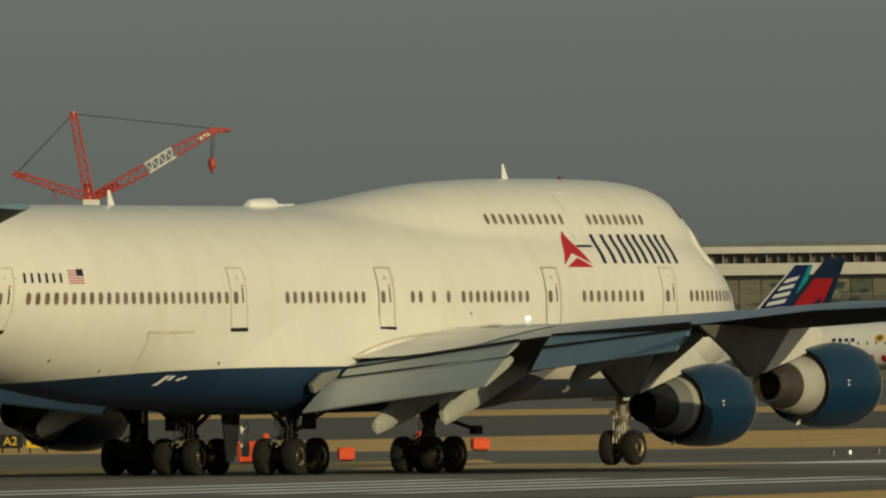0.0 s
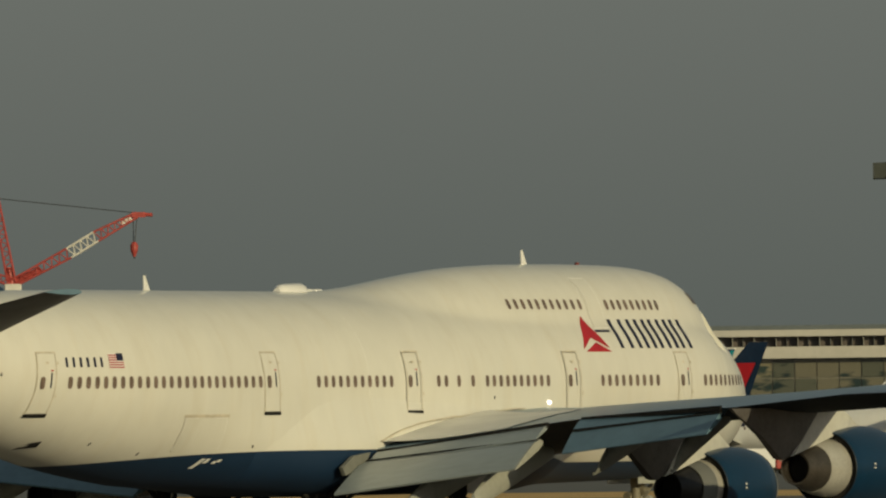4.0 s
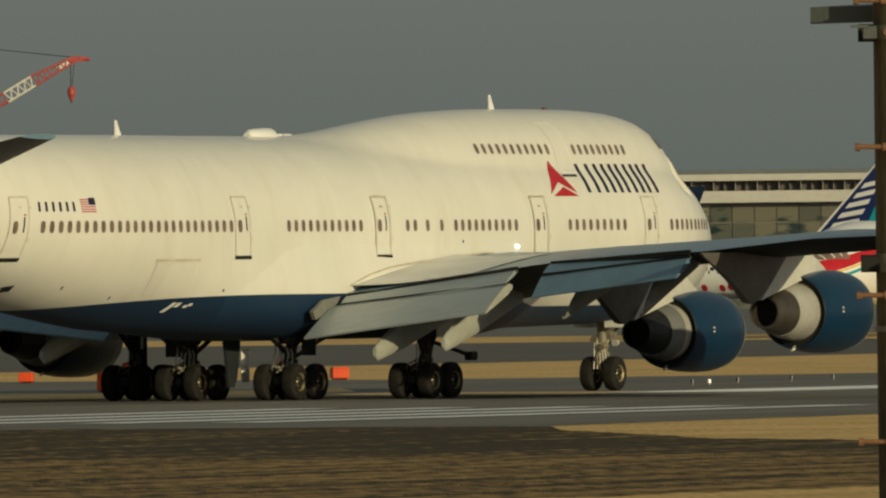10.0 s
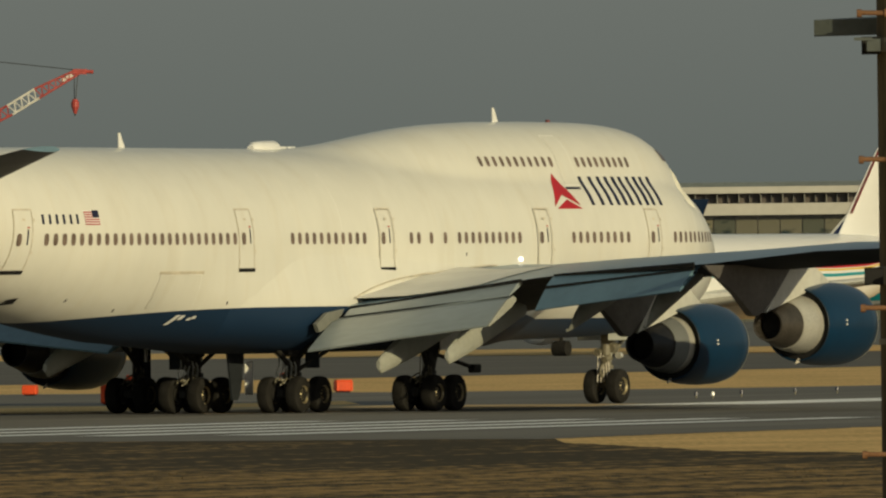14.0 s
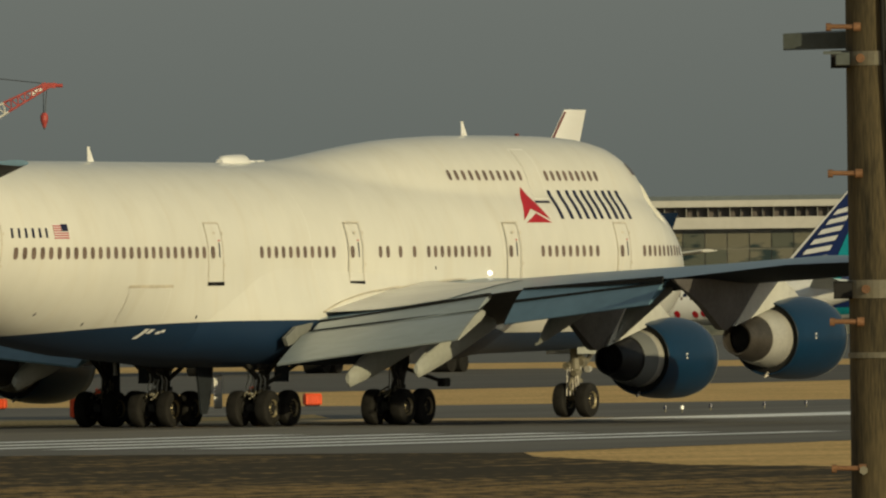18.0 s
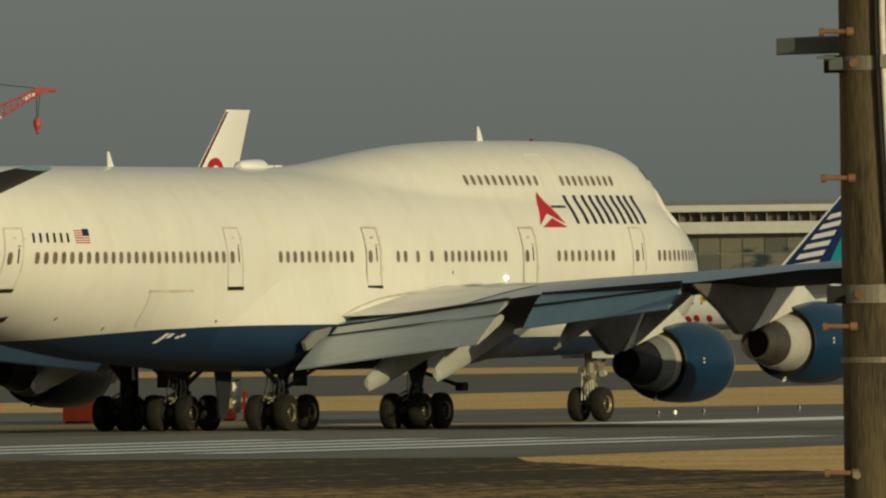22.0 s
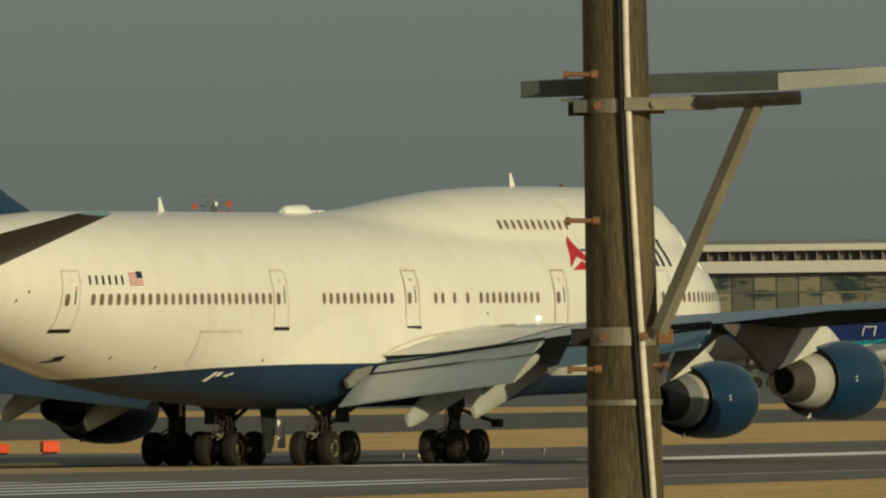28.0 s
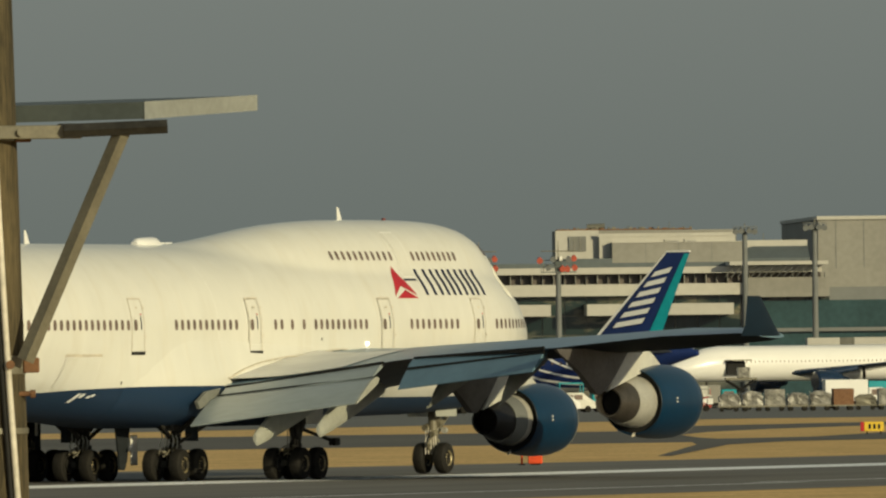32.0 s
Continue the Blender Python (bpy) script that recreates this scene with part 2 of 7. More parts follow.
M_LAMP.node_tree.nodes["Principled BSDF"].inputs["Emission Color"].default_value = (1.0, 0.9, 0.8, 1)
M_LAMP.node_tree.nodes["Principled BSDF"].inputs["Emission Strength"].default_value = 3.0
M_BLADE = bpy.data.materials.new("dry_grass_blades")
M_BLADE.use_nodes = True
_n = M_BLADE.node_tree.nodes
_geo, _br = _n.new("ShaderNodeNewGeometry"), _n.new("ShaderNodeValToRGB")
_br.color_ramp.elements[0].color, _br.color_ramp.elements[1].color = (0.2, 0.145, 0.07, 1), (0.29, 0.21, 0.1, 1)
_mid = _br.color_ramp.elements.new(0.5)
_mid.color = (0.24, 0.175, 0.085, 1)
M_BLADE.node_tree.links.new(_geo.outputs["Random Per Island"], _br.inputs[0])
M_BLADE.node_tree.links.new(_br.outputs[0], _n["Principled BSDF"].inputs["Base Color"])
_n["Principled BSDF"].inputs["Roughness"].default_value = 0.95
_n["Principled BSDF"].inputs["Specular IOR Level"].default_value = 0.05
M_CLEAR = material("wrapped_cargo", (0.12, 0.118, 0.108), 0.4, vary=0.5, size=0.6, fine=4, color2=(0.36, 0.35, 0.31))
M_CONC = material("pole_concrete", (0.02, 0.018, 0.01), 0.92, vary=0.35, size=0.14, fine=14, bump=0.004, stretch=(1, 1, 0.1), color2=(0.125, 0.098, 0.05))
M_GALV = material("galvanised_steel", (0.18, 0.17, 0.13), 0.55, metal=0.3, vary=0.2, size=0.25, fine=10)
M_RUST = material("rusty_steel", (0.17, 0.085, 0.04), 0.8, vary=0.35, size=0.1, fine=10)
M_CABLE = material("pale_cable_sheath", (0.62, 0.58, 0.5), 0.5, vary=0.1, size=0.3)
M_PANEL = material("panel_frame_dull", (0.075, 0.09, 0.088), 0.5, metal=0.25, vary=0.15, size=0.3)
M_PANELEND = material("pale_rail_metal", (0.25, 0.265, 0.255), 0.5, vary=0.12, size=0.3)
M_YELLOW = material("yellow_sign", (0.7, 0.47, 0.02), 0.5, vary=0.08)
M_FIN = material("blue_tail_paint", (0.012, 0.028, 0.125), 0.3, vary=0.1, size=3)
M_LAMPRED = material("dull_red_lamp_housing", (0.5, 0.1, 0.06), 0.6, vary=0.2, size=0.5)
M_SHEATH = material("grey_cable_sheath", (0.58, 0.55, 0.48), 0.55, vary=0.2, size=0.3)
M_WOOD = material("weathered_post", (0.33, 0.3, 0.24), 0.85, vary=0.25, size=0.3)


def livery(name, top, belly, kind):
    """Two-tone hull paint: the belly colour below a swept line along the hull."""
    m = material(name, top, 0.27, vary=0.03, size=2.2, fine=4, stretch=(1, 0.7, 0.25), coat=0.3)
    nt = m.node_tree
    n, link = nt.nodes, nt.links.new
    co = n.new("ShaderNodeTexCoord")
    sep = n.new("ShaderNodeSeparateXYZ")
    link(co.outputs["Object"], sep.inputs[0])

    def calc(op, a, b):
        k = n.new("ShaderNodeMath")
        k.operation = op
        for i, v in enumerate((a, b)):
            if hasattr(v, "node"):
                link(v, k.inputs[i])
            else:
                k.inputs[i].default_value = v
        return k.outputs[0]
    if kind == "jumbo":   # y is forward of the origin, 33 m aft of the nose
        aft = calc("MAXIMUM", calc("SUBTRACT", -5.0, sep.outputs[1]), 0.0)
        fore = calc("MINIMUM", calc("MAXIMUM", calc("SUBTRACT", sep.outputs[1], 9.0), 0.0), 6.0)
        edge = calc("SUBTRACT", calc("SUBTRACT", 3.6, calc("MULTIPLY", calc("MULTIPLY", aft, aft), 0.0026)), calc("MULTIPLY", fore, 0.09))
    else:
        edge = calc("ADD", 2.6, calc("MULTIPLY", sep.outputs[1], 0.0))
    low = calc("LESS_THAN", sep.outputs[2], edge)
    mix = n.new("ShaderNodeMix")
    mix.data_type = "RGBA"
    link(low, mix.inputs[0])
    ramp = [k for k in n if k.bl_idname == "ShaderNodeValToRGB"][0]
    mix.inputs[7].default_value = (*belly, 1)
    # faint brownish grime running down the skin
    mp2, grime, soft, tint = n.new("ShaderNodeMapping"), n.new("ShaderNodeTexNoise"), n.new("ShaderNodeMapRange"), n.new("ShaderNodeMix")
    mp2.inputs["Scale"].default_value = (0.5, 1.1, 0.22)
    link(co.outputs["Object"], mp2.inputs[0])
    link(mp2.outputs[0], grime.inputs["Vector"])
    grime.inputs["Scale"].default_value, grime.inputs["Detail"].default_value, grime.inputs["Roughness"].default_value = 1.0, 6.0, 0.65
    soft.inputs[1].default_value, soft.inputs[2].default_value, soft.inputs[3].default_value, soft.inputs[4].default_value = 0.5, 0.75, 0.0, 0.26
    link(grime.outputs["Fac"], soft.inputs[0])
    tint.data_type, tint.blend_type = "RGBA", "MULTIPLY"
    tint.inputs[7].default_value = (0.86, 0.78, 0.66, 1)
    link(soft.outputs[0], tint.inputs[0])
    link(ramp.outputs[0], tint.inputs[6])
    link(tint.outputs[2], mix.inputs[6])
    link(mix.outputs[2], n["Principled BSDF"].inputs["Base Color"])
    dull = n.new("ShaderNodeMapRange")   # the belly is grimy and less glossy
    dull.inputs[3].default_value, dull.inputs[4].default_value = 0.27, 0.6
    link(low, dull.inputs[0])
    link(dull.outputs[0], n["Principled BSDF"].inputs["Roughness"])
    wax = n.new("ShaderNodeMapRange")
    wax.inputs[3].default_value, wax.inputs[4].default_value = 0.3, 0.0
    link(low, wax.inputs[0])
    link(wax.outputs[0], n["Principled BSDF"].inputs["Coat Weight"])
    return m


M_HULL = livery("jumbo_hull_paint", (0.755, 0.745, 0.675), (0.005, 0.026, 0.068), "jumbo")


# ---- building blocks ----
def mesh_ob(name, verts, faces, mats, parent=None, label="", smooth=False, index=None):
    me = bpy.data.meshes.new(name)
    me.from_pydata([tuple(v) for v in verts], [], faces)
    for m in mats if isinstance(mats, (list, tuple)) else [mats]:
        me.materials.append(m)
    if index:
        me.polygons.foreach_set("material_index", index)
    if smooth:
        me.polygons.foreach_set("use_smooth", [True] * len(me.polygons))
    me.update()
    ob = new(name, me)
    if parent:
        ob.parent = parent
    if label:
        tagged(ob, label)
    return ob


def part(name, bm, mat, parent, label="", smooth=False):
    """Links a bmesh as one mesh object under a thing or a part."""
    me = bpy.data.meshes.new(name)
    bmesh.ops.recalc_face_normals(bm, faces=bm.faces)
    bm.to_mesh(me)
    bm.free()
    me.materials.append(mat)
    if smooth:
        me.polygons.foreach_set("use_smooth", [True] * len(me.polygons))
    ob = new(name, me)
    if parent:
        ob.parent = parent
    if label:
        tagged(ob, label)
    return ob


def empty(name, m, label, category, group="", kind=""):
    ob = new(name)
    ob.matrix_world = m
    return tagged(ob, label, category, group, kind)


def box_into(bm, x0, x1, y0, y1, z0, z1, m=None, bevel=0.0):
    v = bmesh.ops.create_cube(bm, size=1)["verts"]
    for q in v:
        q.co = Vector(((x0 + x1) / 2 + q.co.x * (x1 - x0), (y0 + y1) / 2 + q.co.y * (y1 - y0), (z0 + z1) / 2 + q.co.z * (z1 - z0)))
    if bevel:
        e = list({e for q in v for e in q.link_edges})
        r = bmesh.ops.bevel(bm, geom=e, offset=bevel, segments=1, affect="EDGES")
        v = list({q for fc in r["faces"] for q in fc.verts} | {q for q in v if q.is_valid})
    if m:
        for q in v:
            if q.is_valid:
                q.co = m @ q.co
    return v


def box(name, x0, x1, y0, y1, z0, z1, mat, parent=None, label="", m=None, bevel=0.0):
    bm = bmesh.new()
    box_into(bm, x0, x1, y0, y1, z0, z1, m, bevel)
    return part(name, bm, mat, parent, label)


def rod_into(bm, a, b, r0, r1=None, seg=10):
    a, b = Vector(a), Vector(b)
    r1 = r0 if r1 is None else r1
    turn = (b - a).to_track_quat("Z", "Y").to_matrix().to_4x4()
    bmesh.ops.create_cone(bm, cap_ends=True, segments=seg, radius1=r0, radius2=r1, depth=(b - a).length,
                          matrix=Matrix.Translation((a + b) / 2) @ turn)


def rod(name, a, b, r0, mat, parent=None, r1=None, seg=10, label="", smooth=True):
    bm = bmesh.new()
    rod_into(bm, a, b, r0, r1, seg)
    return part(name, bm, mat, parent, label, False)


def loft(name, rings, mats, parent, label="", caps=True, index_of=None, smooth=True):
    """Skins a list of closed rings, each of the same count of points."""
    k = len(rings[0])
    verts = [p for r in rings for p in r]
    faces, index = [], []
    for i in range(len(rings) - 1):
        for j in range(k):
            j2 = (j + 1) % k
            faces.append((i * k + j, i * k + j2, (i + 1) * k + j2, (i + 1) * k + j))
            index.append(index_of(i, j) if index_of else 0)
    if caps:
        faces += [tuple(range(k))[::-1], tuple((len(rings) - 1) * k + j for j in range(k))]
        index += [0, 0]
    ob = mesh_ob(name, verts, faces, mats, parent, label, smooth, index)
    bm = bmesh.new()
    bm.from_mesh(ob.data)
    bmesh.ops.recalc_face_normals(bm, faces=bm.faces)
    for e in bm.edges:
        if len(e.link_faces) == 2 and e.calc_face_angle(0) > 0.6:
            e.smooth = False
    bm.to_mesh(ob.data)
    bm.free()
    return ob


def tube(name, pts, r, mat, parent, label=""):
    """A bent round rod through the points."""
    rings = []
    for i, p in enumerate(pts):
        d = (Vector(pts[min(i + 1, len(pts) - 1)]) - Vector(pts[max(i - 1, 0)])).normalized()
        u = d.cross(Vector((0.3, 0.2, 0.93))).normalized()
        w = d.cross(u)
        rings.append([tuple(Vector(p) + (u * math.cos(a) + w * math.sin(a)) * r) for a in [math.pi * j / 3 for j in range(6)]])
    return loft(name, rings, mat, parent, label)


def lathe(name, profile, axis, mat, parent, label="", seg=32):
    """Turns (along, radius) pairs round the line through axis = (x, z), along +y."""
    rings = [[(axis[0] + r * math.cos(2 * math.pi * j / seg), y, axis[1] + r * math.sin(2 * math.pi * j / seg)) for j in range(seg)] for y, r in profile]
    return loft(name, rings, mat, parent, label)


def airfoil(chord, thick, n=9):
    """(along, up) pairs round a wing section, from the leading edge over the top and back."""
    xs = [(1 - math.cos(math.pi * i / n)) / 2 for i in range(n + 1)]
    up = [(x * chord, thick * chord * 5 * (0.2969 * x ** 0.5 - 0.126 * x - 0.3516 * x * x + 0.2843 * x ** 3 - 0.1036 * x ** 4)) for x in xs]
    return up + [(x, -z * 0.75) for x, z in reversed(up[1:-1])]


def wing(name, stations, mat, parent, label="", upright=False, smooth=True, index_of=None):
    """stations: (out, aft of leading edge, height, chord, thickness ratio, twist in degrees)."""
    rings = []
    for out, le, z, chord, th, tw in stations:
        ring = []
        for a, b in airfoil(chord, th):
            t = radians(tw)
            dx, dz = a - chord * 0.3, b
            a2, b2 = chord * 0.3 + dx * math.cos(t) + dz * math.sin(t), -dx * math.sin(t) + dz * math.cos(t)
            ring.append((b, -(le + a), z) if upright else (out, -(le + a2), z + b2))
        rings.append(ring)
    return loft(name, rings, mat, parent, label, smooth=smooth, index_of=index_of)


def table(pairs):
    xs, ys = [p[0] for p in pairs], [p[1] for p in pairs]
    return lambda x: float(np.interp(x, xs, ys))


def strip(name, points, z, mat, label, category="", kind="structure"):
    """A flat sheet with this outline; z orders the sheets, which lie millimetres above one another."""
    return tagged(mesh_ob(name, [(x, y, z / 4) for x, y in points], [tuple(range(len(points)))], mat), label, category, "", kind)


# ---- ground, runway, taxiway, apron ----
S, C = math.sin(radians(28.6)), math.cos(radians(28.6))


def rw(m, n):
    """Along and across the runway to x, y."""
    return (m * S + n * C, m * C - n * S)


def ragged(points, reach, step=0.45):
    """An outline with an uneven, tufted edge."""
    rnd, out = random.Random(11), []
    for (x0, y0), (x1, y1) in zip(points, points[1:] + points[:1]):
        k = max(1, int(math.hypot(x1 - x0, y1 - y0) / step))
        drift = 0.0
        for i in range(k):
            drift = 0.75 * drift + rnd.uniform(-1, 1) * reach * 0.5
            out.append((x0 + (x1 - x0) * i / k, y0 + (y1 - y0) * i / k + (drift if i else 0.0)))
    return out


strip("ground", [(-3500, -400), (3500, -400), (3500, 4900), (-3500, 4900)], 0, M_GRASS, "flat dry tan winter grass of the airfield", "ground")
strip("scorched_ground", ragged([(-90, 226), (-7.5, 240.6), (-0.8, 254), (7.2, 269), (60, 360), (60, 372), (9.4, 345.7), (5.7, 355), (4.4, 364.4), (2.3, 377), (2.0, 389.5), (-10.7, 396.5), (-90, 405)], 1.7),
      0.02, M_STREAK, "burnt dark grass with tan streaks beside the runway", "ground")
strip("runway", [(-120, 404)] + ragged([(-40, 397.4), (-10.7, 395), (2, 388), (6.4, 399.6), (11.2, 410.7)], 0.9)[:-117] + [(11.2, 410.7), rw(441, -190), rw(1600, -190), rw(1600, -288), (54, 642), (33, 613), (12.4, 588), (-1, 584), (-19.5, 600), (-130, 575)],
      0.04, M_ASPHALT, "worn dark asphalt runway", "runway")
strip("shoulder", [(-60, 512), (-17.1, 497), (-8, 485), (-1.7, 491), (4, 499), (6, 508), (-1, 513), (-8.6, 519), (-18.4, 535), (-60, 548)], 0.05, M_DUST, "dusty tan shoulder of the runway", "ground")
strip("verge", [rw(250, -250), rw(330, -249), rw(455, -253), rw(470, -262), rw(420, -268), rw(250, -276)], 0.06, M_GRASS, "dry grass wedge between runway and taxiway", "grass")
strip("taxiway", [(-260, 600), (-22, 668), (-1, 700), (15, 730), (34, 775), (67, 800), (300, 960), (300, 1250), (130, 1130), (96.3, 1069), (82.7, 1037), (75, 998), (72, 958), (19, 935), (-260, 930)], 0.04, M_TAXI,
      "dark asphalt parallel taxiway", "taxiway")
strip("verge", [(70.9, 890.6), (75.8, 929.6), (82.8, 965.6), (89, 989), (110, 1068), (95, 955), (76.9, 854.5), (70, 816.2), (68.4, 821.2), (69, 852.9)], 0.06, M_GRASS, "dry grass island between the taxiway branches", "grass")
strip("apron", [(-1500, 1010), (40, 1040), (100, 1190), (1500, 1500), (1500, 3200), (-1500, 3200)], 0.05, M_APRON, "grey concrete apron before the terminal", "apron")
strip("taxi_connector", [(66.5, 831), (73.8, 843), (80.8, 858), (76.1, 808), (69.5, 795), (63.6, 766), (52.7, 667), (52.2, 669), (62.2, 770)], 0.065, M_TAXI, "narrow dark asphalt connector across the grass", "taxiway")
MARKS = [(n0, 355, 394, 1.9) for n0 in (-201.3, -206.0, -210.8, -215.6, -220.6)] + [(-200.4, 385, 460, 0.5), (-202.5, 460, 1500, 0.5), (-233.5, 443, 1100, 6.5)]
for n0, m0, m1, w in MARKS:
    strip("runway_marking", [rw(m0, n0 - w / 2), rw(m1, n0 - w / 2), rw(m1, n0 + w / 2), rw(m0, n0 + w / 2)], 0.07, M_PAINT,
          "worn white painted runway stripe", "marking")


# ---- the jumbo jet: y forward, x to starboard, origin on the ground 33 m aft of the nose ----
HEIGHT = 0.038   # the hull rides this much higher on its legs
HUB = 0.622 + 0.012 - HEIGHT   # wheel centres, tyres on the asphalt
JUMBO = empty("airliner", pose(ROLL_OUT[0][1], ROLL_OUT[0][2], HEIGHT, 0, 0, -ROLL_OUT[0][3]),
              "large white four-engined jumbo jet with navy belly rolling on the runway", "airplane")
CROWN = table([(0, 5.2), (0.1, 5.5), (0.5, 5.93), (1.25, 6.46), (2.2, 7.07), (3.1, 7.61), (4.06, 8.17), (4.5, 8.5), (5.0, 8.85), (5.5, 9.14), (6.3, 9.55), (7.1, 9.78), (8.1, 9.93), (9.2, 10.0), (10.5, 10.05), (14.4, 10.07), (18.7, 10.03),
               (21, 9.95), (22.9, 9.84), (25, 9.66), (27, 9.44), (29.5, 9.17), (31.2, 9.07), (33, 9.03), (47, 9.04), (54, 9.0), (60, 8.75), (64, 8.45), (68.6, 7.7)])
KEEL = table([(0, 4.85), (0.5, 4.2), (1, 3.85), (2, 3.35), (3, 3.05), (4.5, 2.75), (7, 2.48), (10, 2.38), (16, 2.3), (20, 2.05), (36, 2.0), (42, 2.3),
              (46, 2.5), (50, 3.0), (54, 3.75), (58, 4.6), (62, 5.45), (66, 6.3), (68.6, 6.95)])
HALF = table([(0, 0.06), (0.25, 0.42), (0.6, 0.7), (1, 0.95), (1.5, 1.2), (2, 1.45), (3, 1.93), (4, 2.33), (5, 2.63), (6, 2.87), (7, 3.03), (8, 3.13), (10, 3.22), (12, 3.25), (46, 3.25),
              (49, 3.16), (52, 2.95), (55, 2.62), (58, 2.2), (61, 1.72), (64, 1.2), (67, 0.66), (68.6, 0.3)])
MID = table([(0, 5.0), (2, 5.3), (5, 5.6), (8, 5.75), (45, 5.75), (50, 5.95), (56, 6.4), (62, 6.9), (68.6, 7.3)])
LOBE = table([(0, 0.06), (1, 0.45), (2, 0.85), (3, 1.2), (4, 1.48), (5, 1.72), (6, 1.95), (7, 2.12), (9, 2.3), (12, 2.38), (22, 2.36), (24, 2.3), (27.5, 2.18), (30, 2.05), (33, 2.0)])


def girth(x, a):
    """The hull's half width and height at x metres aft of the nose, a radians up from the widest level."""
    zw, hw, top, keel = MID(x), HALF(x), CROWN(x), KEEL(x)
    if a < 0:
        box_in = max(0.0, min(1.0, (x - 17) / 6, (44.5 - x) / 9))   # boxy belly fairing at the wing
        p = 2.0 + 2.3 * box_in
        c, s = abs(math.cos(a)) ** (2 / p), abs(math.sin(a)) ** (2 / p)
        return (hw + 0.4 * box_in * min(1.0, max(0.0, s - 0.3) * 2)) * c if a > -1.5707 else 0.0, zw - (zw - keel) * s
    up = min(hw, top - zw)
    cx, cz = math.cos(a) / hw, math.sin(a) / up
    r = 1 / math.hypot(cx, cz)
    rl = min(LOBE(x), (top - zw) * 0.98)
    zl = top - rl - zw
    grow = top - zw - hw
    if grow > 0.01 or x < 9:
        b, q = zl * math.sin(a), zl * zl - rl * rl
        d = b * b - q
        if d > 0:
            r2 = b + math.sqrt(d)
            k = (0.22 if x < 20 else 0.1) * max(0.02, min(1.0, grow / 0.4)) * min(1.0, hw / 3)
            h = max(k - abs(r - r2), 0.0) / k
            r = max(r, r2) + h * h * k / 4 * (1 if a < 1.4 else (1.5708 - a) / 0.17)
    if 5.2 < x < 6.1 and a > 0.5:   # sunken windshield band
        r *= 1 - 0.085 * min(1.0, (a - 0.5) / 0.25)
    return r * math.cos(a), zw + r * math.sin(a)


HULL_X = [0, 0.06, 0.15, 0.3, 0.5, 0.75, 1, 1.35, 1.7, 2.1, 2.6, 3.1, 3.6, 4.06, 4.5, 4.85, 5.17, 5.22, 5.5, 5.8, 6.07, 6.12, 6.5, 7.1, 7.8, 8.5, 9.5, 11] + list(np.arange(12.5, 47, 1.5)) + list(np.arange(47.5, 68, 1.4)) + [68.6]
SEG = 64


def hull_ring(x):
    half = [girth(x, -math.pi / 2 + math.pi * i / SEG) for i in range(SEG + 1)]
    half[0] = (0.0, half[0][1])
    half[-1] = (0.0, half[-1][1])
    return [(w, 33 - x, z) for w, z in half] + [(-w, 33 - x, z) for w, z in half[-2:0:-1]]


hull = loft("fuselage", [hull_ring(x) for x in HULL_X], M_HULL, JUMBO, "glossy white hull with hump and navy belly")


def skin(x, z, off=0.0, side=1):
    """The point on the hull's side at x aft of the nose and height z, lifted off it by off metres."""
    pts = [girth(x, -math.pi / 2 + math.pi * i / 180) for i in range(181)]
    for (w0, z0), (w1, z1) in zip(pts, pts[1:]):
        if z0 <= z <= z1:
            k = (z - z0) / max(1e-6, z1 - z0)
            w = w0 + (w1 - w0) * k
            nx, nz = z1 - z0, -(w1 - w0)
            ln = math.hypot(nx, nz) or 1
            return Vector((side * (w + off * nx / ln), 33 - x, z + off * nz / ln))
    return Vector((0, 33 - x, z))


def decal(name, corners, off, mat, parent, label="", nu=2, nv=4, side=1, thick=0.0):
    """A conformal patch on the hull: corners (x aft, z) in order, bilinear between them."""
    (a, b), (c, d), (e, f), (g, h) = corners
    verts, faces = [], []
    for j in range(nv + 1):
        v = j / nv
        for i in range(nu + 1):
            u = i / nu
            x = (a * (1 - u) + c * u) * (1 - v) + (g * (1 - u) + e * u) * v
            z = (b * (1 - u) + d * u) * (1 - v) + (h * (1 - u) + f * u) * v
            verts.append(skin(x, z, off, side))
    w = nu + 1
    faces = [(j * w + i, j * w + i + 1, (j + 1) * w + i + 1, (j + 1) * w + i) for j in range(nv) for i in range(nu)]
    return mesh_ob(name, verts, faces, mat, parent, label, True)


def rect(x0, x1, z0, z1):
    return [(x0, z0), (x1, z0), (x1, z1), (x0, z1)]


def pane(x, z, w, h, parent, off=0.006, mat=None, side=1):
    """A window with rounded ends."""
    verts = []
    for i in range(12):
        a = 2 * math.pi * i / 12
        px, pz = math.cos(a), math.sin(a)
        verts.append(skin(x + w / 2 * math.copysign(abs(px) ** 0.6, px), z + h / 2 * math.copysign(abs(pz) ** 0.75, pz), off, side))
    return mesh_ob("window", verts, [tuple(range(12))], mat or M_GLASS, parent)


def row(first, last, count, z, w=0.25, h=0.40):
    for i in range(count):
        x = first + (last - first) * i / max(1, count - 1)
        pane(x, z, w + 0.05, h + 0.05, hull, 0.005, M_SEAM)
        pane(x, z, w, h, hull, 0.010)


WZ = 5.92
row(53.3, 41.25, 25, WZ)
row(37.2, 32.05, 11, WZ)
row(28.65, 28.1, 2, WZ)
row(27.18, 27.18, 1, WZ)
row(26.15, 26.15, 1, WZ)
row(25.1, 20.6, 10, WZ)
row(16.5, 12.3, 9, WZ)
row(8.45, 4.1, 10, WZ)
row(21.4, 16.2, 11, 8.6, 0.24, 0.36)
row(14.2, 10.3, 9, 8.6, 0.24, 0.36)


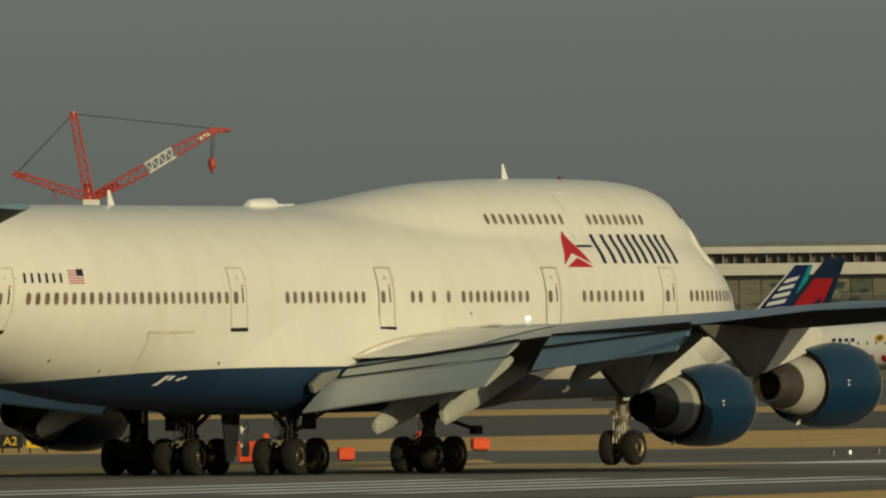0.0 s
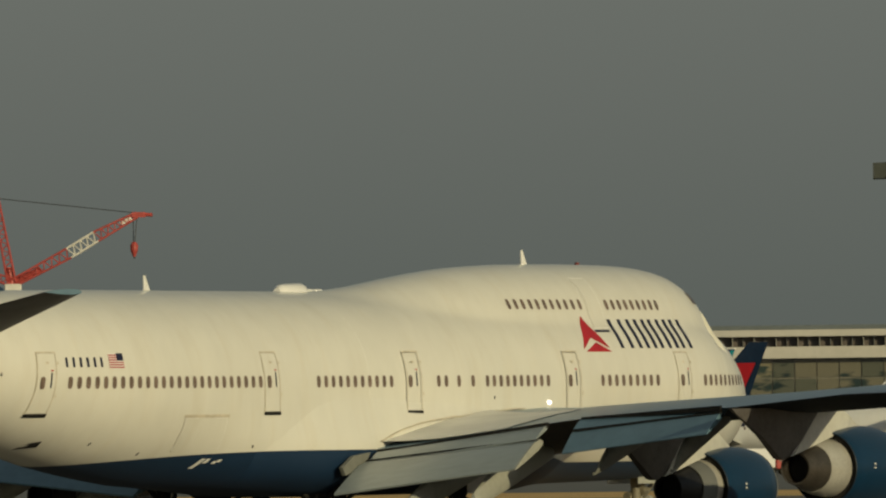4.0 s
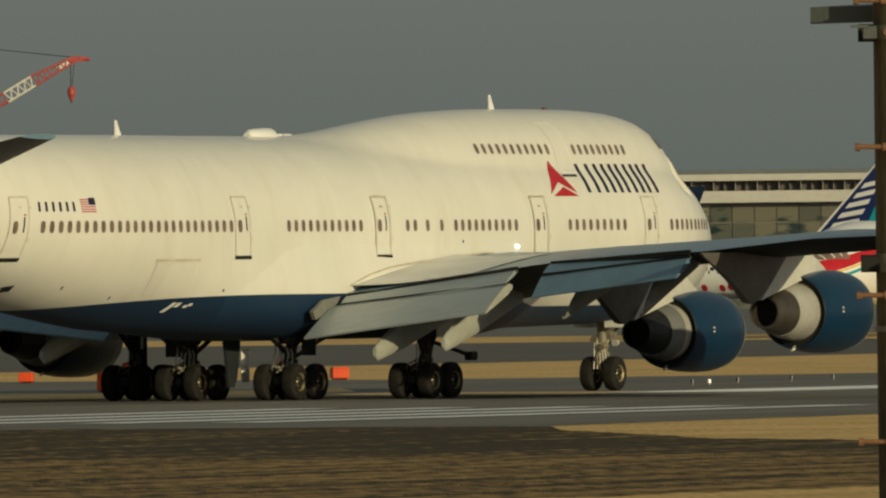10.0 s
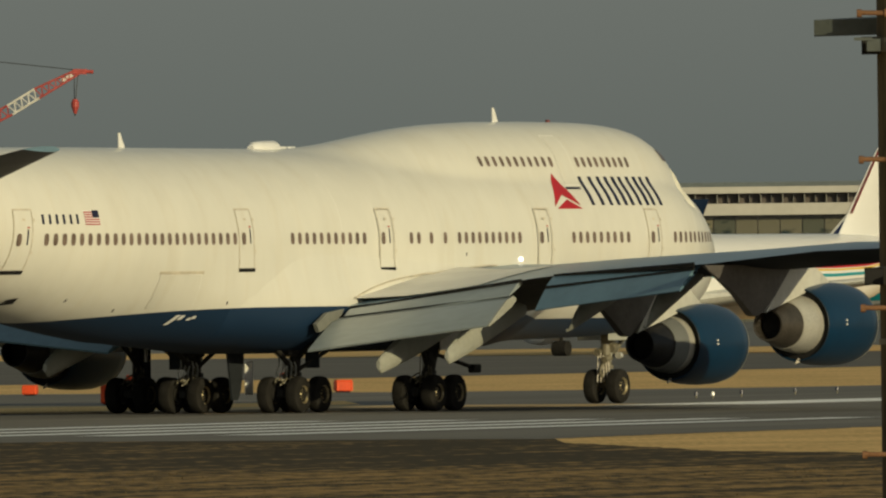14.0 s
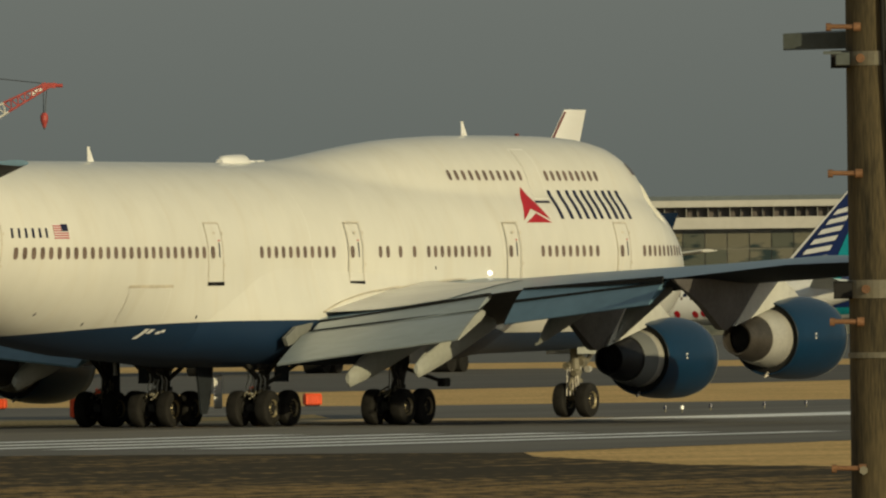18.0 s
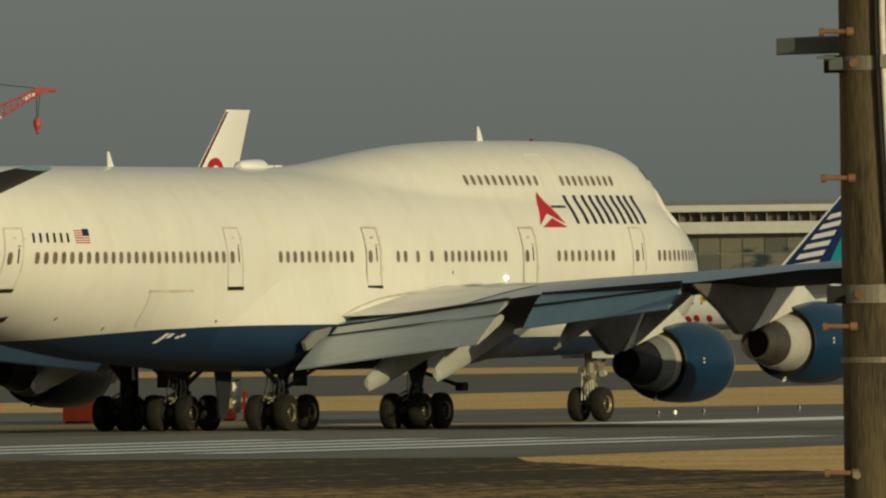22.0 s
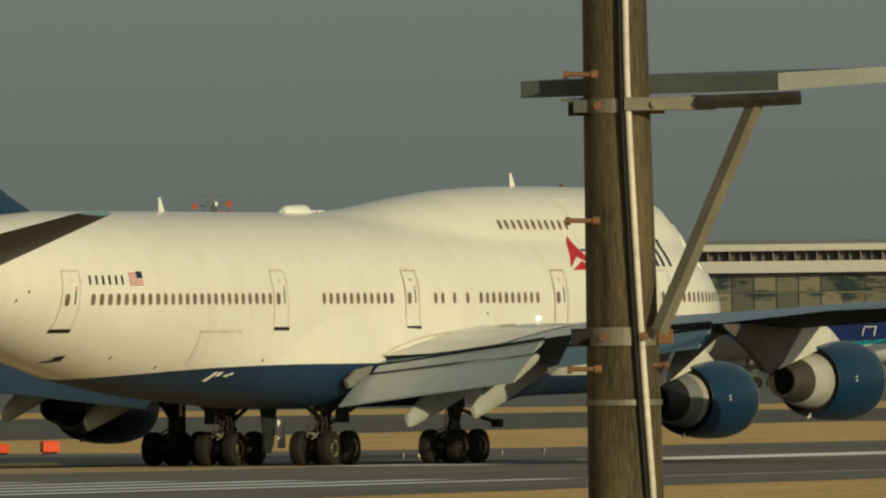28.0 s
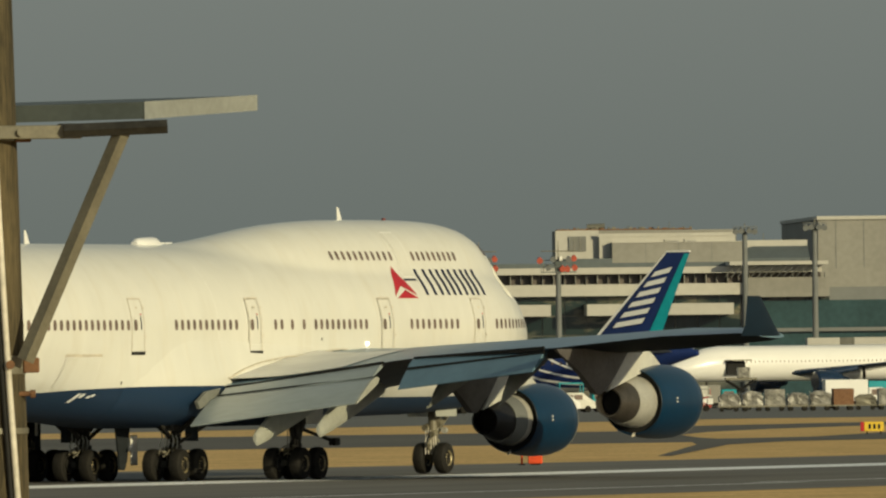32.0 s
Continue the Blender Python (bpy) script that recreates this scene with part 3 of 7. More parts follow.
def cabin_door(xc, z0=4.9, w=1.07, h=2.02, lift=0.016):
    seam = decal("door", rect(xc - w / 2, xc + w / 2, z0, z0 + h), 0.006, M_SEAM, JUMBO, "white cabin door with grey seam", 3, 8)
    decal("door_panel", rect(xc - w / 2 + 0.05, xc + w / 2 - 0.05, z0 + 0.03, z0 + h - 0.05), 0.012, M_HULL, seam, "", 3, 8)
    for x0, x1, za, zb in ((xc - w / 2 - 0.01, xc - w / 2 + 0.035, z0, z0 + h), (xc + w / 2 - 0.035, xc + w / 2 + 0.01, z0, z0 + h), (xc - w / 2, xc + w / 2, z0 + h - 0.025, z0 + h + 0.02)):
        decal("outline", rect(x0, x1, za, zb), lift, M_OUTLINE, seam, "thin grey outline", 1, 8)
    for zz in (0.55, 1.62):
        decal("hinge", rect(xc - w / 2 - 0.12, xc - w / 2 - 0.05, z0 + zz, z0 + zz + 0.09), lift, M_OUTLINE, seam, "small hinge cover", 1, 1)
    decal("vent_slot", rect(xc - 0.12, xc + 0.06, z0 + h - 0.38, z0 + h - 0.31), lift, M_OUTLINE, seam, "", 1, 1)
    decal("sill", rect(xc - w / 2 - 0.02, xc + w / 2 + 0.02, z0 - 0.1, z0 + 0.02), lift + 0.02, M_DARK, seam, "dark door sill", 2, 1)
    pane(xc + 0.22, z0 + 1.02, 0.26, 0.42, seam, 0.04)
    decal("door_handle", rect(xc - 0.3, xc - 0.22, z0 + 0.85, z0 + 1.35), 0.022, M_INK, seam, "dark door handle", 1, 2)
    decal("placard", rect(xc - 0.36, xc - 0.2, z0 + 1.4, z0 + 1.44), 0.02, M_RED, seam, "", 1, 1)


for xd in (40.45, 30.5, 18.75, 10.15):
    cabin_door(xd, lift=0.07 if 15 < xd < 35 else 0.016)
cabin_door(54.62)
# upper deck door and cargo door
seam = decal("upper_deck_door", rect(14.65, 15.75, 7.75, 9.55), 0.006, M_JOINT, JUMBO, "white upper deck door", 3, 10)
decal("door_panel", rect(14.69, 15.71, 7.79, 9.52), 0.013, M_HULL, seam, "", 3, 10)
decal("step_plate", rect(14.8, 15.9, 7.62, 7.7), 0.02, M_INK, seam, "", 4, 1)
seam = decal("cargo_door", rect(43.4, 46.1, 3.66, 4.76), 0.006, M_JOINT, JUMBO, "cargo door in the lower hull", 4, 6)
decal("door_panel", rect(43.43, 46.07, 3.62, 4.71), 0.012, M_HULL, seam, "", 4, 6)
# markings: red arrowhead, plain navy bars for the name, plain bars for the registration, flag
for q in ([(17.45, 7.0), (16.55, 7.42), (16.45, 8.2), (16.45, 8.2)], [(16.55, 7.42), (15.42, 7.04), (16.45, 8.2), (16.45, 8.2)], [(17.3, 6.93), (15.38, 6.93), (16.32, 7.26), (16.32, 7.26)]):
    decal("logo", q, 0.012, M_RED, JUMBO, "red arrowhead emblem", 4, 6)
for xa, wd in ((14.55, 1.05), (13.15, 0.8), (12.0, 0.75), (10.85, 0.8), (9.75, 0.85)):
    for x1 in (xa, xa - wd * 0.72):
        decal("lettering", [(x1, 7.06), (x1 - 0.24, 7.06), (x1 - 0.24, 8.08), (x1, 8.08)], 0.012, M_INK, JUMBO, "dark blue bar of the painted name", 1, 6)
for i in range(6):
    xa = 53.55 - i * 0.4
    decal("registration_bar", [(xa, 6.43), (xa - 0.13, 6.43), (xa - 0.13, 6.75), (xa, 6.75)], 0.012, M_INK, JUMBO, "dark bar of the registration", 1, 2)
flag = decal("flag", rect(50.15, 51.05, 6.38, 6.88), 0.012, M_WHITE, JUMBO, "small striped flag", 2, 4)
for i in range(6):
    z = 6.40 + i * 0.08
    decal("stripe", rect(50.15, 51.05, z, z + 0.04), 0.017, M_RED, flag, "", 2, 1)
decal("canton", rect(50.15, 50.55, 6.64, 6.88), 0.021, M_INK, flag, "", 1, 2)
for xa, z, up in ((43.95, 3.05, 0.33), (43.55, 3.22, 0.15), (43.1, 3.2, 0.09), (42.9, 3.25, 0.09)):
    decal("belly_marking", [(xa + 0.2, z), (xa, z), (xa - 0.76 * up, z + up), (xa + 0.2 - 0.76 * up, z + up)], 0.02, M_WHITE, JUMBO, "white belly marking", 1, 2)
decal("hinge_fairing", rect(43.3, 46.2, 4.74, 4.84), 0.02, M_OUTLINE, seam, "tan strip along the cargo door's hinge", 4, 1)
decal("vent", [(53.6, 3.75), (52.95, 3.82), (53.1, 4.02), (53.5, 3.96)], 0.02, M_DARK, JUMBO, "dark outflow valve", 2, 1)
# cockpit windows
for sd in (1, -1):
    decal("windshield", [(5.27, CROWN(5.27) - 0.75), (6.0, CROWN(6.0) - 0.85), (6.02, CROWN(6.02) - 0.26), (5.29, CROWN(5.29) - 0.26)], 0.015, M_SHIELD, JUMBO, "bluish windshield pane", 4, 5, sd)
for i, (x0, x1) in enumerate(((5.25, 5.7), (5.75, 6.2), (6.25, 6.7))):
    decal("cockpit_window", [(x0 + 0.05, 8.6 + 0.02 * i), (x1, 8.62 + 0.02 * i), (x1 + 0.12, 9.02 + 0.03 * i), (x0 + 0.3 - 0.08 * i, 8.95 + 0.05 * i)], 0.02, M_GLASS, JUMBO, "dark cockpit window", 3, 3)

lamp_at = skin(20.6, 5.16, 0.02)
rod("wing_light", lamp_at, lamp_at + Vector((0.05, -0.03, 0)), 0.07, M_LAMP, JUMBO, label="lit wing inspection light")
# probes, drains and skin joints
for x, z in ((57.6, 5.9), (58.6, 5.75), (57.0, 6.2), (36.4, 4.3), (33.9, 4.55), (50.8, 3.9), (47.8, 3.55), (41.5, 3.75), (54.6, 5.35), (24.6, 5.35)):
    pane(x, z, 0.09, 0.12, JUMBO, 0.008, M_DARK).name = "static_port"
for x in (58.9, 33.6):
    decal("skin_joint", rect(x, x + 0.02, 4.0, CROWN(x) - 0.9), 0.004, M_JOINT, JUMBO, "", 1, 14)
# roof fittings
for x, hgt in ((16.2, 0.5), (43.2, 0.5)):
    bm = bmesh.new()
    z = CROWN(x)
    pts = [(0.02, 33 - x + 0.2, z - 0.05), (-0.02, 33 - x + 0.2, z - 0.05), (-0.02, 33 - x - 0.22, z - 0.05), (0.02, 33 - x - 0.22, z - 0.05),
           (0.012, 33 - x - 0.12, z + hgt), (-0.012, 33 - x - 0.12, z + hgt), (-0.012, 33 - x - 0.24, z + hgt), (0.012, 33 - x - 0.24, z + hgt)]
    v = [bm.verts.new(p) for p in pts]
    for q in ((0, 1, 2, 3), (4, 5, 6, 7), (0, 1, 5, 4), (1, 2, 6, 5), (2, 3, 7, 6), (3, 0, 4, 7)):
        bm.faces.new([v[i] for i in q])
    part("blade_antenna", bm, M_WHITE, JUMBO, "white blade antenna")
rings = []
for k, (x, s) in enumerate([(32.48, 0.55), (32.53, 0.95), (32.66, 1.08), (33.1, 1.05), (33.65, 0.98), (34.06, 0.85), (34.2, 0.5)]):
    rings.append([(0.3 * s * math.cos(a), 33 - x, 9.0 + max(0.0, 0.3 * s * math.sin(a)) ** 1.0) for a in [math.pi * i / 10 for i in range(11)]])
loft("satellite_dome", rings, M_WHITE, JUMBO, "white satellite antenna dome")
for xa in (31.35, 32.05):
    box("antenna_plate", -0.1, 0.1, 33 - xa - 0.25, 33 - xa + 0.25, 9.0, 9.12, M_WHITE, JUMBO, bevel=0.04)
rod("beacon", (0, 33 - 12.2, 10.0), (0, 33 - 12.2, 10.14), 0.085, M_MAROON, JUMBO, label="red anti-collision beacon")

# wing, per side: out from the centreline, leading edge aft of the nose less 33
WST = [(2.9, 16.2, 3.95, 17.7, 0.115, 2.0), (6.0, 19.6, 4.12, 14.9, 0.11, 1.8), (11.7, 24.8, 4.6, 10.8, 0.10, 1.0), (14.0, 26.9, 4.72, 9.5, 0.10, 0.5),
       (20.0, 32.3, 4.94, 6.8, 0.125, 0.9), (26.0, 37.8, 5.12, 5.1, 0.165, -1.8), (30.2, 41.8, 5.22, 3.75, 0.15, -1.8), (30.75, 42.3, 5.22, 3.6, 0.07, -1.8)]


def flap(name, side, y0, a0, z0, y1, a1, z1, chord, drop, mat, parent, label=""):
    """A slotted flap panel from (out, aft, height) to (out, aft, height), hanging back and down."""
    rings = []
    for y, a, z, ch, dr in ((y0, a0, z0, chord[0], drop[0]), (y1, a1, z1, chord[1], drop[1])):
        c, s = math.cos(radians(dr)) * ch, math.sin(radians(dr)) * ch
        prof = [(0, 0), (0.08, 0.07), (0.3, 0.10), (0.7, 0.06), (1, 0.012), (1, -0.012), (0.6, -0.04), (0.2, -0.06), (0.04, -0.04)]
        rings.append([(side * y, 33 - (a + u * c + v * s), z - u * s + v * c) for u, v in prof])
    return loft(name, rings, mat, parent, label)


def canoe(side, y, a0, z0, length, drop, parent, r=0.42):
    """Flap track fairing: a drooped canoe, blunt inboard, pointed outboard."""
    sharp = y > 12
    rings = []
    for k in range(10):
        u = min(1.0, k / 8)
        s = math.sin(math.pi * (0.07 + (0.92 if sharp else 0.79) * u)) ** (0.75 if sharp else 0.65) if k < 9 else (0.1 if sharp else 0.3)
        rings.append([(side * (y + 0.62 * r * s * math.cos(t)), 33 - (a0 + (k / 8 if k < 9 else 1.035) * length), z0 - drop * u ** (2.0 if sharp else 1.5) + r * 1.25 * s * math.sin(t)) for t in [2 * math.pi * i / 12 for i in range(12)]])
    # outboard fairings get a darker grey for the shade on their faces
    return loft("flap_track_fairing", rings, M_TRACK if sharp else M_CANOE, parent, "grey flap track fairing")


def nacelle(side, y, zc, lip, parent):
    """Fan cowl, core cowl, exhaust cone and pylon. lip: metres aft of the nose."""
    prof = [(0.0, 1.12), (0.05, 1.21), (0.25, 1.31), (0.8, 1.39), (1.6, 1.405), (2.5, 1.38), (3.3, 1.3), (3.62, 1.25), (3.72, 1.22), (3.70, 1.18), (2.8, 1.2), (1.2, 1.18), (0.2, 1.08)]
    eng = lathe("engine", [(33 - lip - a, r) for a, r in prof] + [(33 - lip, 1.12)], (side * y, zc), M_BLUE, parent, "blue engine cowl", 40)
    lathe("inlet_lip", [(33 - lip + 0.02, 1.13), (33 - lip + 0.06, 1.18), (33 - lip - 0.02, 1.235), (33 - lip - 0.16, 1.3), (33 - lip - 0.16, 1.285), (33 - lip + 0.0, 1.1)],
          (side * y, zc), M_STEEL, eng, "polished inlet lip", 40)
    lathe("fan_duct", [(33 - lip - 3.3, 1.19), (33 - lip - 3.6, 1.17), (33 - lip - 3.62, 0.97), (33 - lip - 3.25, 0.97)], (side * y, zc), M_DARK, eng, "dark fan duct", 40)
    lathe("core_cowl", [(33 - lip - 2.6, 0.98), (33 - lip - 3.6, 0.98), (33 - lip - 4.3, 0.9), (33 - lip - 4.75, 0.8), (33 - lip - 4.76, 0.6), (33 - lip - 2.6, 0.6)], (side * y, zc), M_STEEL, eng, "bare metal core cowl", 40)
    lathe("exhaust_nozzle", [(33 - lip - 4.6, 0.8), (33 - lip - 4.9, 0.76), (33 - lip - 5.9, 0.54), (33 - lip - 5.88, 0.48), (33 - lip - 5.2, 0.52), (33 - lip - 4.3, 0.6)],
          (side * y, zc), M_SOOT if y < 15 else M_HOT, eng, "heat-stained exhaust nozzle", 40)
    if y < 15:
        lathe("heat_band", [(33 - lip - 4.0, 0.962), (33 - lip - 4.32, 0.912), (33 - lip - 4.78, 0.822), (33 - lip - 4.78, 0.8), (33 - lip - 4.3, 0.88), (33 - lip - 4.0, 0.9)], (side * y, zc), M_ROOF, eng, "dull grey rear of the core cowl", 40)
    lathe("exhaust_throat", [(33 - lip - 5.3, 0.5), (33 - lip - 5.32, 0.06), (33 - lip - 5.3, 0.0)], (side * y, zc), M_DARK, eng, "", 24)
    lathe("fan", [(33 - lip - 1.0, 1.18), (33 - lip - 1.02, 0.3), (33 - lip - 0.5, 0.0)], (side * y, zc), M_DARK, eng, "", 24)
    # pylon
    le = np.interp(y, [s[0] for s in WST], [s[1] for s in WST])
    zt = float(np.interp(y, [s[0] for s in WST], [s[2] for s in WST]))
    fore, aft = [], []
    for a1, top, a0, bot, w in ((lip + 1.3, zc + 1.40, lip + 1.4, zc + 1.3, 0.05), (lip + 2.3, zc + 1.75, lip + 2.4, zc + 1.2, 0.24), (lip + 3.45, zt - 0.02, lip + 3.7, zc + 1.05, 0.30), (lip + 4.4, zt - 0.05, lip + 6.6, zc + 0.42, 0.28)):
        fore.append([(side * y + w * q, 33 - a, z) for q, a, z in ((-1, a0, bot), (1, a0, bot), (1, a1, top), (-1, a1, top))])
    for a1, top, a0, bot, w in ((lip + 4.4, zt - 0.05, lip + 6.6, zc + 0.42, 0.285), (lip + 5.6, zt - 0.1, lip + 6.95, zc + 0.3, 0.28), (lip + 7.0, zt - 0.12, lip + 7.25, zc + 0.35, 0.25), (lip + 8.4, zt - 0.15, lip + 8.5, zc + 1.1, 0.2), (lip + 10.6, zt - 0.15, lip + 10.3, zt - 0.3, 0.06)):
        aft.append([(side * y + w * q, 33 - a, z) for q, a, z in ((-0.55, a0, bot), (0.55, a0, bot), (1, a0 * 0.7 + a1 * 0.3, bot * 0.7 + top * 0.3), (1, a1, top), (-1, a1, top), (-1, a0 * 0.7 + a1 * 0.3, bot * 0.7 + top * 0.3))])
    py = loft("pylon", fore, M_FAIR, parent, "pale engine pylon", smooth=False)
    # the aft part is darker than the front, split on a slant
    loft("aft_pylon_fairing", aft, M_PYLON, py, "dull dark aft pylon fairing")
    rod("drain_mast", (side * y, 33 - lip - 3.6, zc - 1.2), (side * y, 33 - lip - 3.85, zc - 1.3), 0.07, M_CABLE, eng, 0.035)
    box("cowl_latch", side * y + side * 1.33, side * y + side * 1.38, 33 - lip - 2.7, 33 - lip - 2.62, zc - 0.03, zc + 0.03, M_WHITE, eng)
    box("cowl_latch", side * y + side * 1.33, side * y + side * 1.38, 33 - lip - 2.7, 33 - lip - 2.62, zc + 0.1, zc + 0.16, M_WHITE, eng)
    return eng


for side in (1, -1):
    st = [(side * o, le - 33, z, c, th, tw) for o, le, z, c, th, tw in WST]
    # lower skin is coloured dark for the shade under the wing, darkest outboard
    w = wing("wing", st, [M_WING, M_UNDER, M_INSHADE], JUMBO, "grey swept wing with lowered flaps", index_of=lambda i, j: 0 if j <= 8 else (1 if i > 2 else 2))
    # dark strips laid along the slots imitate the shade inside them
    for y0, a0, z0, y1, a1, z1, up in ((3.9, 34.2, 3.46, 11.1, 35.53, 4.35, 0.093), (3.9, 35.0, 3.1, 11.1, 36.17, 3.77, 0.14), (12.6, 35.9, 4.53, 19.4, 38.86, 4.86, 0.07), (12.6, 36.46, 4.1, 19.4, 38.83, 4.645, 0.095)):
        loft("flap_slot", [[(side * y, 33 - a - da, z + dz) for da, dz in ((-0.14 if up > 0.09 else -0.06, -0.1), (0.1 if up > 0.09 else 0.04, -0.1), (0.1 if up > 0.09 else 0.04, up), (-0.14 if up > 0.09 else -0.06, up))] for y, a, z in ((y0, a0, z0), (y1, a1, z1))], M_DARK, w, "dark strip as the flap slot's shade", smooth=False)
    # port inboard flaps take the darker blue: the hull's shade put into colour
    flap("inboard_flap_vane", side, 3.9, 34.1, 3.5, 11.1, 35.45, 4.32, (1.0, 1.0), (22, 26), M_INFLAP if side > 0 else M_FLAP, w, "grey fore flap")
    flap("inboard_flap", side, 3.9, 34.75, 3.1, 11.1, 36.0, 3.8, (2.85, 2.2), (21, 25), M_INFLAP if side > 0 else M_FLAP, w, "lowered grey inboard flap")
    flap("outboard_flap_vane", side, 12.6, 35.85, 4.5, 19.4, 38.3, 4.84, (0.7, 0.7), (25, 20), M_FLAP, w, "blue-grey fore flap")
    flap("outboard_flap", side, 12.6, 36.25, 4.17, 19.4, 38.6, 4.68, (1.35, 1.5), (36, 28), M_FLAP, w, "lowered blue-grey outboard flap")
    for y, a, z, ln, dr in ((6.5, 31.2, 3.0, 5.8, 1.4), (9.5, 32.2, 3.4, 5.5, 1.5), (14.0, 33.0, 4.2, 4.6, 1.5), (17.5, 34.6, 4.52, 4.1, 1.75)):
        canoe(side, y, a, z, ln, dr, w)
    root = []
    for i in range(8):
        o = 3.4 + i * 0.8
        le, z, c, th, tw = (float(np.interp(o, [s[0] for s in WST], [s[k] for s in WST])) for k in range(1, 6))
        t = radians(tw)
        for u in (0.5, 0.6, 0.7, 0.8, 0.9, 0.965):
            b = th * c * 5 * (0.2969 * u ** 0.5 - 0.126 * u - 0.3516 * u * u + 0.2843 * u ** 3 - 0.1036 * u ** 4)
            dx = u * c - c * 0.3
            root.append((side * o, 33 - (le + c * 0.3 + dx * math.cos(t) + b * math.sin(t)), z - dx * math.sin(t) + b * math.cos(t) + 0.03 + 0.16 * max(0.0, 1 - (o - 3.4) / 4.5) ** 2))
    mesh_ob("root_panel", root, [(i * 6 + j, i * 6 + j + 1, (i + 1) * 6 + j + 1, (i + 1) * 6 + j) for i in range(7) for j in range(5)], M_PALE, w, "off-white inboard wing skin", True)
    flap("flap_end_rib", side, 11.1, 36.0, 3.8, 11.2, 36.02, 3.81, (2.2, 2.2), (25, 25), M_CANOE, w, "pale flap end rib")
    loft("flap_end_plate", [[(side * o, 33 - x, z) for x, z in ((34.7, 3.5), (35.9, 3.38), (36.7, 3.0), (36.5, 2.72), (35.2, 3.0))] for o in (3.72, 3.86)], M_TRACK, w, "grey inboard flap end plate", smooth=False)
    # winglet
    wl = [(side * 30.68, 42.5, 5.2, 3.5), (side * 30.98, 43.7, 5.6, 2.6), (side * 31.28, 45.6, 6.66, 1.15)]
    loft("winglet", [[(x + b, 33 - (le + a), z) for a, b in airfoil(c, 0.07)] for x, le, z, c in wl], M_TIP, w, "dark blue winglet")
    nacelle(side, 12.32, 2.14, 23.25, w)
    nacelle(side, 20.86, 2.8, 30.45, w)
    # wing-to-body fairing, a bulged shell on the hull's flank
    top = table([(19, 3.9), (22, 4.85), (26, 5.05), (31, 5.25), (34, 5.36), (36, 5.32), (37.3, 5.1), (39.3, 4.3), (41.2, 3.5)])
    grid, xs = [], [19, 20.5, 22, 24, 26, 28, 30, 32, 34, 35.2, 36.2, 37.3, 38.3, 39.3, 40.3, 41.2]
    for x in xs:
        tz, fat = top(x), 0.26 * math.sin(math.pi * min(1.0, max(0.0, (x - 18.6) / 9.5)) / 2) * min(1.0, max(0.0, (41.5 - x) / 5))
        for j in range(9):
            v = j / 8
            grid.append(skin(x, 2.35 + (tz - 2.35) * v, 0.004 + fat * math.sin(math.pi * v) ** 0.6 * (1 - v ** 5), side))
    faces = [(i * 9 + j, (i + 1) * 9 + j, (i + 1) * 9 + j + 1, i * 9 + j + 1) for i in range(len(xs) - 1) for j in range(8)]
    mesh_ob("root_fairing", grid, faces, M_HULL, JUMBO, "white wing root fairing", True)
    ln = table([(22.6, 4.93), (23.6, 4.9), (26.4, 4.68), (28.8, 4.43), (30.7, 4.2), (32.3, 3.9), (33.6, 3.55)])
    pts = [skin(x, ln(x) + 0.02 + 0.024 * (x - 22.6), 0.3 * min(1, (x - 20) / 6), side) for x in np.arange(22.6, 33.7, 0.5)]
    bm = bmesh.new()
    for p, q in zip(pts, pts[1:]):
        rod_into(bm, p, q, 0.03, 0.03, 5)
    part("fairing_seal", bm, M_OUTLINE, JUMBO, "grey fairing edge seal")
    # tailplane
    stab = [(side * 1.0, 58.7 - 33, 6.75, 9.0, 0.10, 0), (side * 11.05, 66.9 - 33, 8.72, 2.4, 0.09, 0)]
    # lower faces are painted darker to imitate shade below the tailplane
    wing("tailplane", stab, [M_WING, M_PYLON], JUMBO, "grey tailplane with underside painted darker for shade", index_of=lambda i, j: 1 if j > 8 else 0)
fin = [(0, 52.0 - 33, 8.7, 14.0, 0.07, 0), (0, 53.0 - 33, 9.12, 13.1, 0.075, 0), (0, 53.9 - 33, 9.4, 12.2, 0.08, 0), (0, 54.9 - 33, 9.78, 11.3, 0.085, 0), (0, 56.2 - 33, 10.45, 10.2, 0.09, 0), (0, 65.6 - 33, 19.35, 4.1, 0.08, 0)]
wing("tail_fin", fin, M_BLUE, JUMBO, "dark blue tail fin", upright=True)
loft("tail_emblem", [[(s * 0.62, 33 - x, z) for s in (1, -1)] + [(-s * 0.62, 33 - x - 1.4, z) for s in (1, -1)] for x, z in ((60.5, 12.0), (65.0, 16.5))], M_RED, JUMBO, "red emblem on the tail fin")


